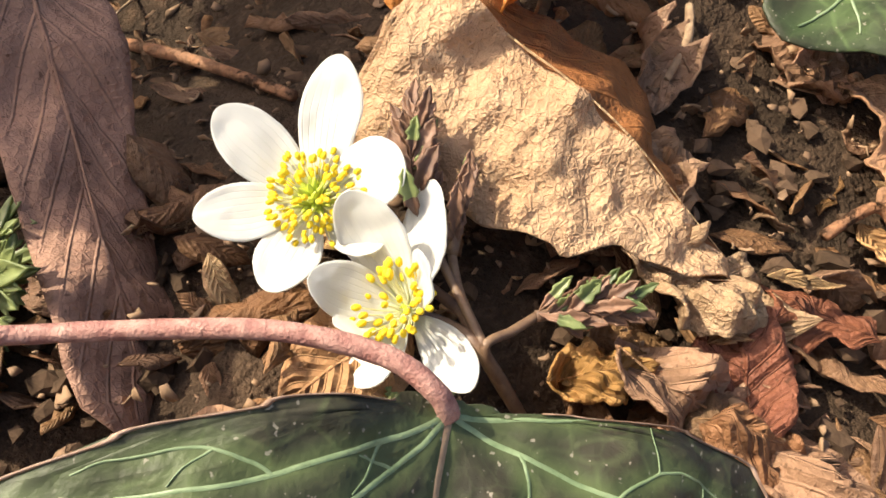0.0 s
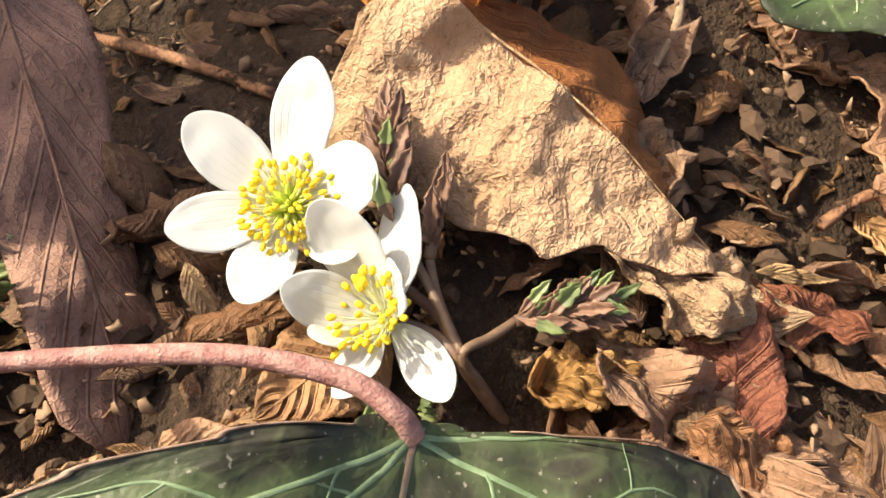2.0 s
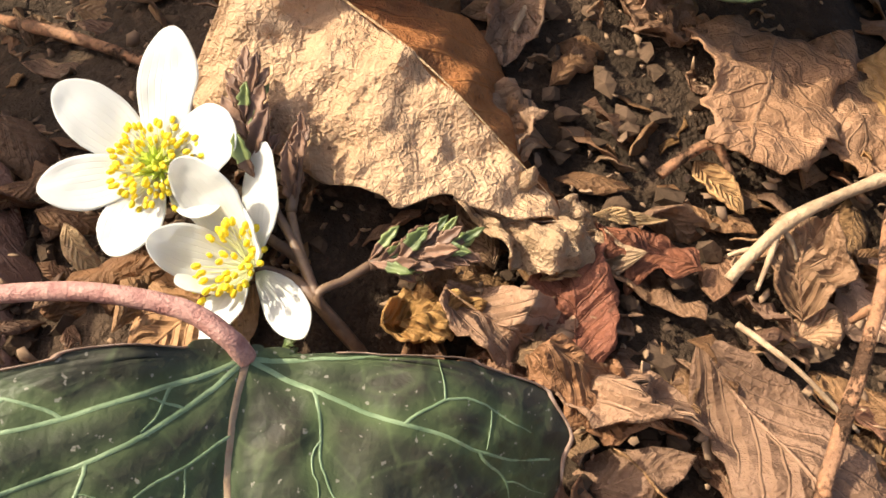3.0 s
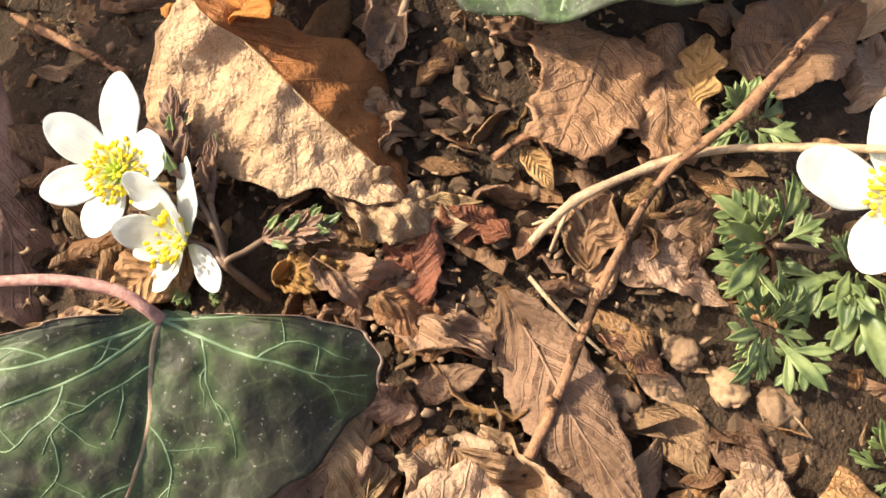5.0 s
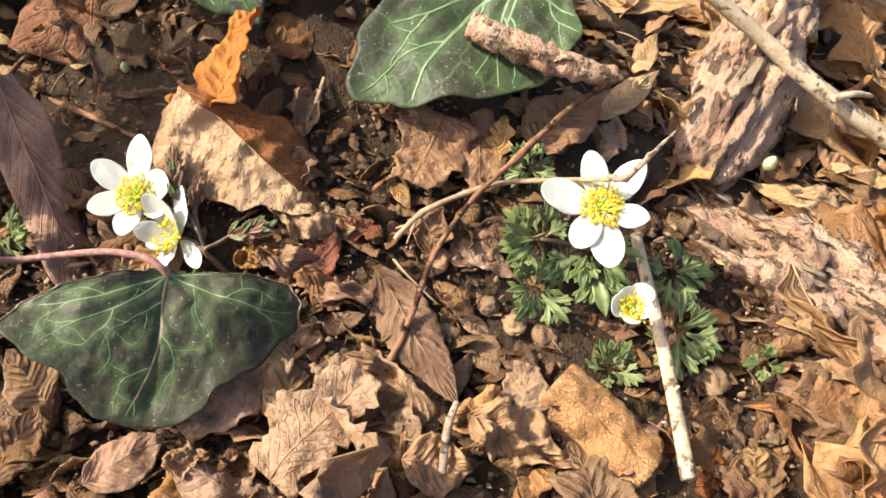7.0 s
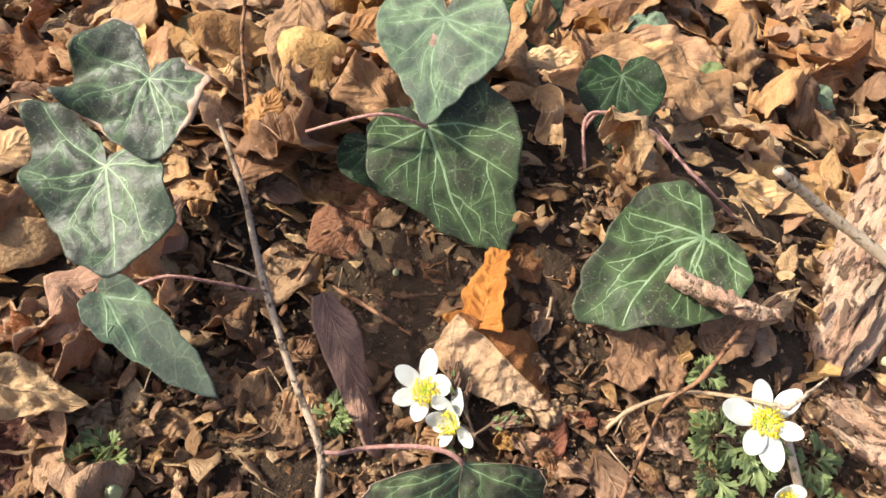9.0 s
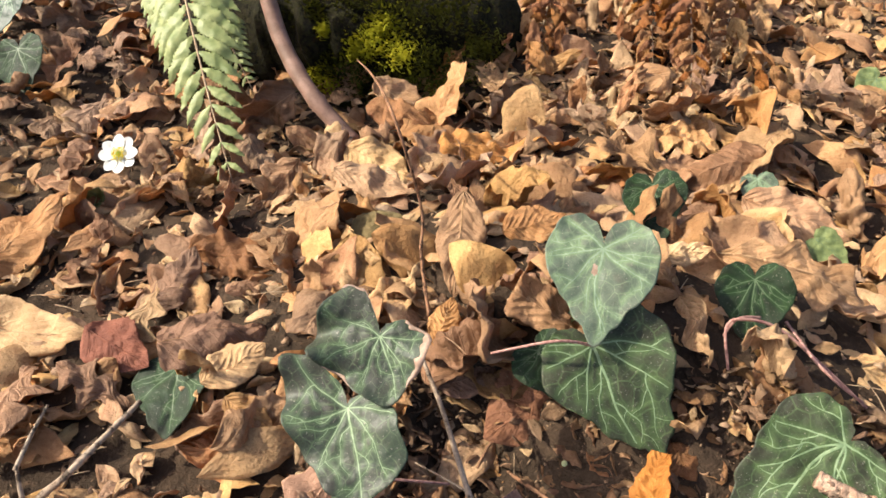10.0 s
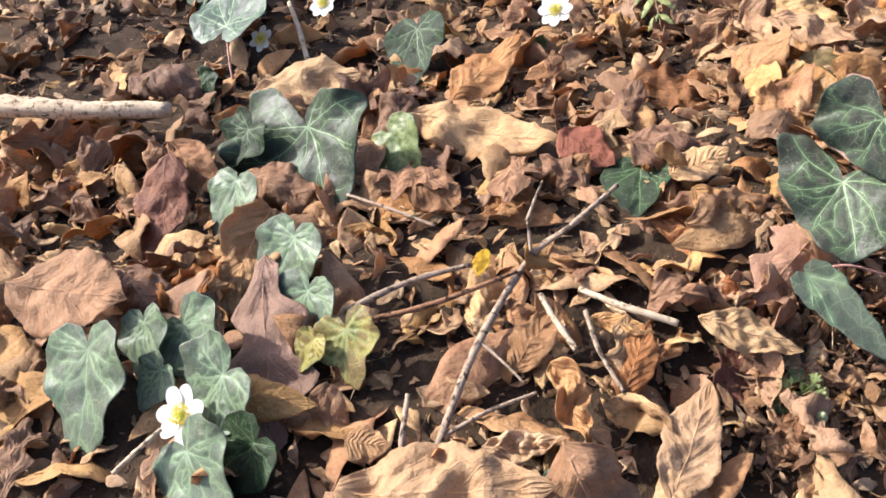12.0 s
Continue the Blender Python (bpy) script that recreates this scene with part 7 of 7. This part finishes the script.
def under_litter():
    """The uncounted lower layers of dead leaves and torn scraps."""
    rng = random.Random(17)
    for name, mat, count, low, high in (("leaf_litter", M_LITTER, 1700, 0.045, 0.095), ("leaf_scraps", M_LITTER_PALE, 6500, 0.008, 0.032), ("brown_scraps", M_LITTER_DARK, 2200, 0.006, 0.024), ("decayed_litter", M_LITTER_DARK, 520, 0.026, 0.070)):
        shapes = []
        for k in range(14):
            bend = Bend(curl=rng.uniform(-1.2, 0.8), roll=rng.uniform(-4.2, 2.4), crumple=rng.uniform(0.06, 0.18), wave=0.16, seed=300 + k, crease=1.0)
            shapes.append(blade(rng.choice(("ovate", "ovate", "oak", "lance")), rng.uniform(0.32, 0.62), bend, *((6, 14) if low > 0.02 else (5, 8)), k, 0.16, 0.0, 1.0))
        verts, faces, uvs = [], [], []
        made = 0
        while made < count:
            x, y = (rng.uniform(-0.2, 0.3), rng.uniform(-0.12, 0.16)) if name == "brown_scraps" else (rng.uniform(-1.3, -0.56 if name == "decayed_litter" else 0.5), rng.uniform(-0.45, 1.0))
            if not in_view(x, y) or in_hollow(x, y) and rng.random() < (0.3 if name == "brown_scraps" else 0.7) or by_flowers(x, y) and rng.random() < (0.6 if low > 0.02 else 0.1):
                continue
            made += 1
            if name == "decayed_litter" and not shadowed(x, y) or name in ("leaf_litter", "leaf_scraps") and shadowed(x, y) and rng.random() < 0.7:
                continue
            if low > 0.02 and not free_of_leaves(x, y) and rng.random() < 0.35:
                continue
            near = by_flowers(x, y)
            ln = rng.uniform(low, high) * (0.5 if near and name != "brown_scraps" else 1.0)
            q = Euler((rng.gauss(0, 0.45), rng.gauss(0, 0.5), rng.uniform(0, 6.28))).to_matrix()
            p = Vector((x, y, ground_z(x, y) + (rng.uniform(-0.002, 0.003) if near else rng.uniform(-0.002, 0.010))))
            v, f, uv = shapes[rng.randrange(len(shapes))]
            o = len(verts)
            verts += [p + q @ (a - Vector((0, 0.5, 0))) * ln for a in v]
            faces += [tuple(i + o for i in g) for g in f]
            uvs += uv
        ob = new(name, mesh_of(name, verts, faces, [mat], uvs))
        thicken(ob, 0.0003)
        tagged(ob, "lower layer of leaves coloured dark brown for shade" if name == "decayed_litter" else "lower layer of brown dead leaves on soil" if low > 0.02 else ("torn tan scraps of dead leaves on soil" if name == "leaf_scraps" else "torn brown scraps of dead leaves round the flowers"), "leaf litter", kind="stuff")


under_litter()


def crumbs():
    """Leaf crumbs, clods and grit, too small and many to count."""
    rng = random.Random(21)

    def at():
        while True:
            x, y = rng.uniform(-1.0, 0.4), rng.uniform(-0.36, 0.9)
            if in_view(x, y):
                return x, y

    bits = []
    for k in range(11000):
        x, y = at() if k % 4 else (rng.uniform(-0.15, 0.28), rng.uniform(-0.11, 0.14))
        z = ground_z(x, y) + rng.uniform(0.001, 0.005)
        r = (0.0010 + 0.0032 * rng.random() ** 2.5) * (0.55 if by_flowers(x, y) else 1.0)
        q = Euler((rng.gauss(0, 0.6), rng.gauss(0, 0.6), rng.uniform(0, 6.28))).to_matrix()
        n = rng.randint(5, 7)
        tall = rng.uniform(0.35, 0.9)
        rim = []
        for i in range(n):
            a = 2 * math.pi * (i + rng.uniform(-0.35, 0.35)) / n
            d = rng.uniform(0.55, 1.15)
            rim.append((d * math.cos(a) * tall, d * math.sin(a), rng.uniform(-0.35, 0.35)))
        v = [Vector((x, y, z)) + q @ Vector(a) * r for a in [(0, 0, rng.uniform(-0.3, 0.4))] + rim]
        bits.append((v, [(0, 1 + i, 1 + (i + 1) % n) for i in range(n)]))
    ob = new("leaf_crumbs", mesh_of("leaf_crumbs", *joined(bits), [M_CRUMB]))
    thicken(ob, 0.00025)
    tagged(ob, "broken brown crumbs of dead leaves on soil", "litter", kind="stuff")
    clods = []
    shapes = []
    for s in range(10):
        v, f = lump(0, 0, 0, 1.0, s, 0.75, 1)
        shapes.append(([Vector((a.x * (0.7 + 0.06 * s), a.y, a.z * (1.1 - 0.05 * s))) * (1 + 0.7 * noise.noise(a * 2.3 + Vector((s * 3.0, 0, 0)))) for a in v], f))
    for k in range(9000):
        x, y = at() if k % 3 == 0 else (rng.uniform(-0.15, 0.28), rng.uniform(-0.11, 0.14))
        r = 0.0006 + 0.0024 * rng.random() ** 3
        z = ground_z(x, y) + 0.003 * noise.noise((x * 30, y * 30, 4)) + r * 0.2
        v, f = shapes[rng.randrange(10)]
        t = rng.uniform(0, 6.28)
        c, s = math.cos(t), math.sin(t)
        clods.append(([Vector((x + r * (a.x * c - a.y * s), y + r * (a.x * s + a.y * c), z + r * a.z)) for a in v], f))
    ob = new("soil_clods", mesh_of("soil_clods", *joined(clods), [M_CLOD]))
    ob.data.polygons.foreach_set("use_smooth", [False] * len(ob.data.polygons))
    tagged(ob, "small dark clods of earth and grit", "soil", kind="stuff")
    sticks = []
    for k in range(520):
        x, y = at()
        if by_flowers(x, y) and k % 4:
            continue
        a, ln = rng.uniform(0, 6.28), rng.uniform(0.008, 0.035)
        z = ground_z(x, y) + rng.uniform(0.002, 0.010)
        d = Vector((math.cos(a), math.sin(a), rng.uniform(-0.2, 0.2))) * ln
        p = Vector((x, y, z))
        sticks.append(tube([p - d / 2, p + Vector((0, 0, ln * 0.06)), p + d / 2], [0.0003, 0.0004, 0.0002], 5, 0.2, k, 2))
    ob = new("stalk_scraps", mesh_of("stalk_scraps", *joined(sticks), [M_STRAW]))
    tagged(ob, "thin dry stalks and fibres in the litter", "litter", kind="stuff")


crumbs()
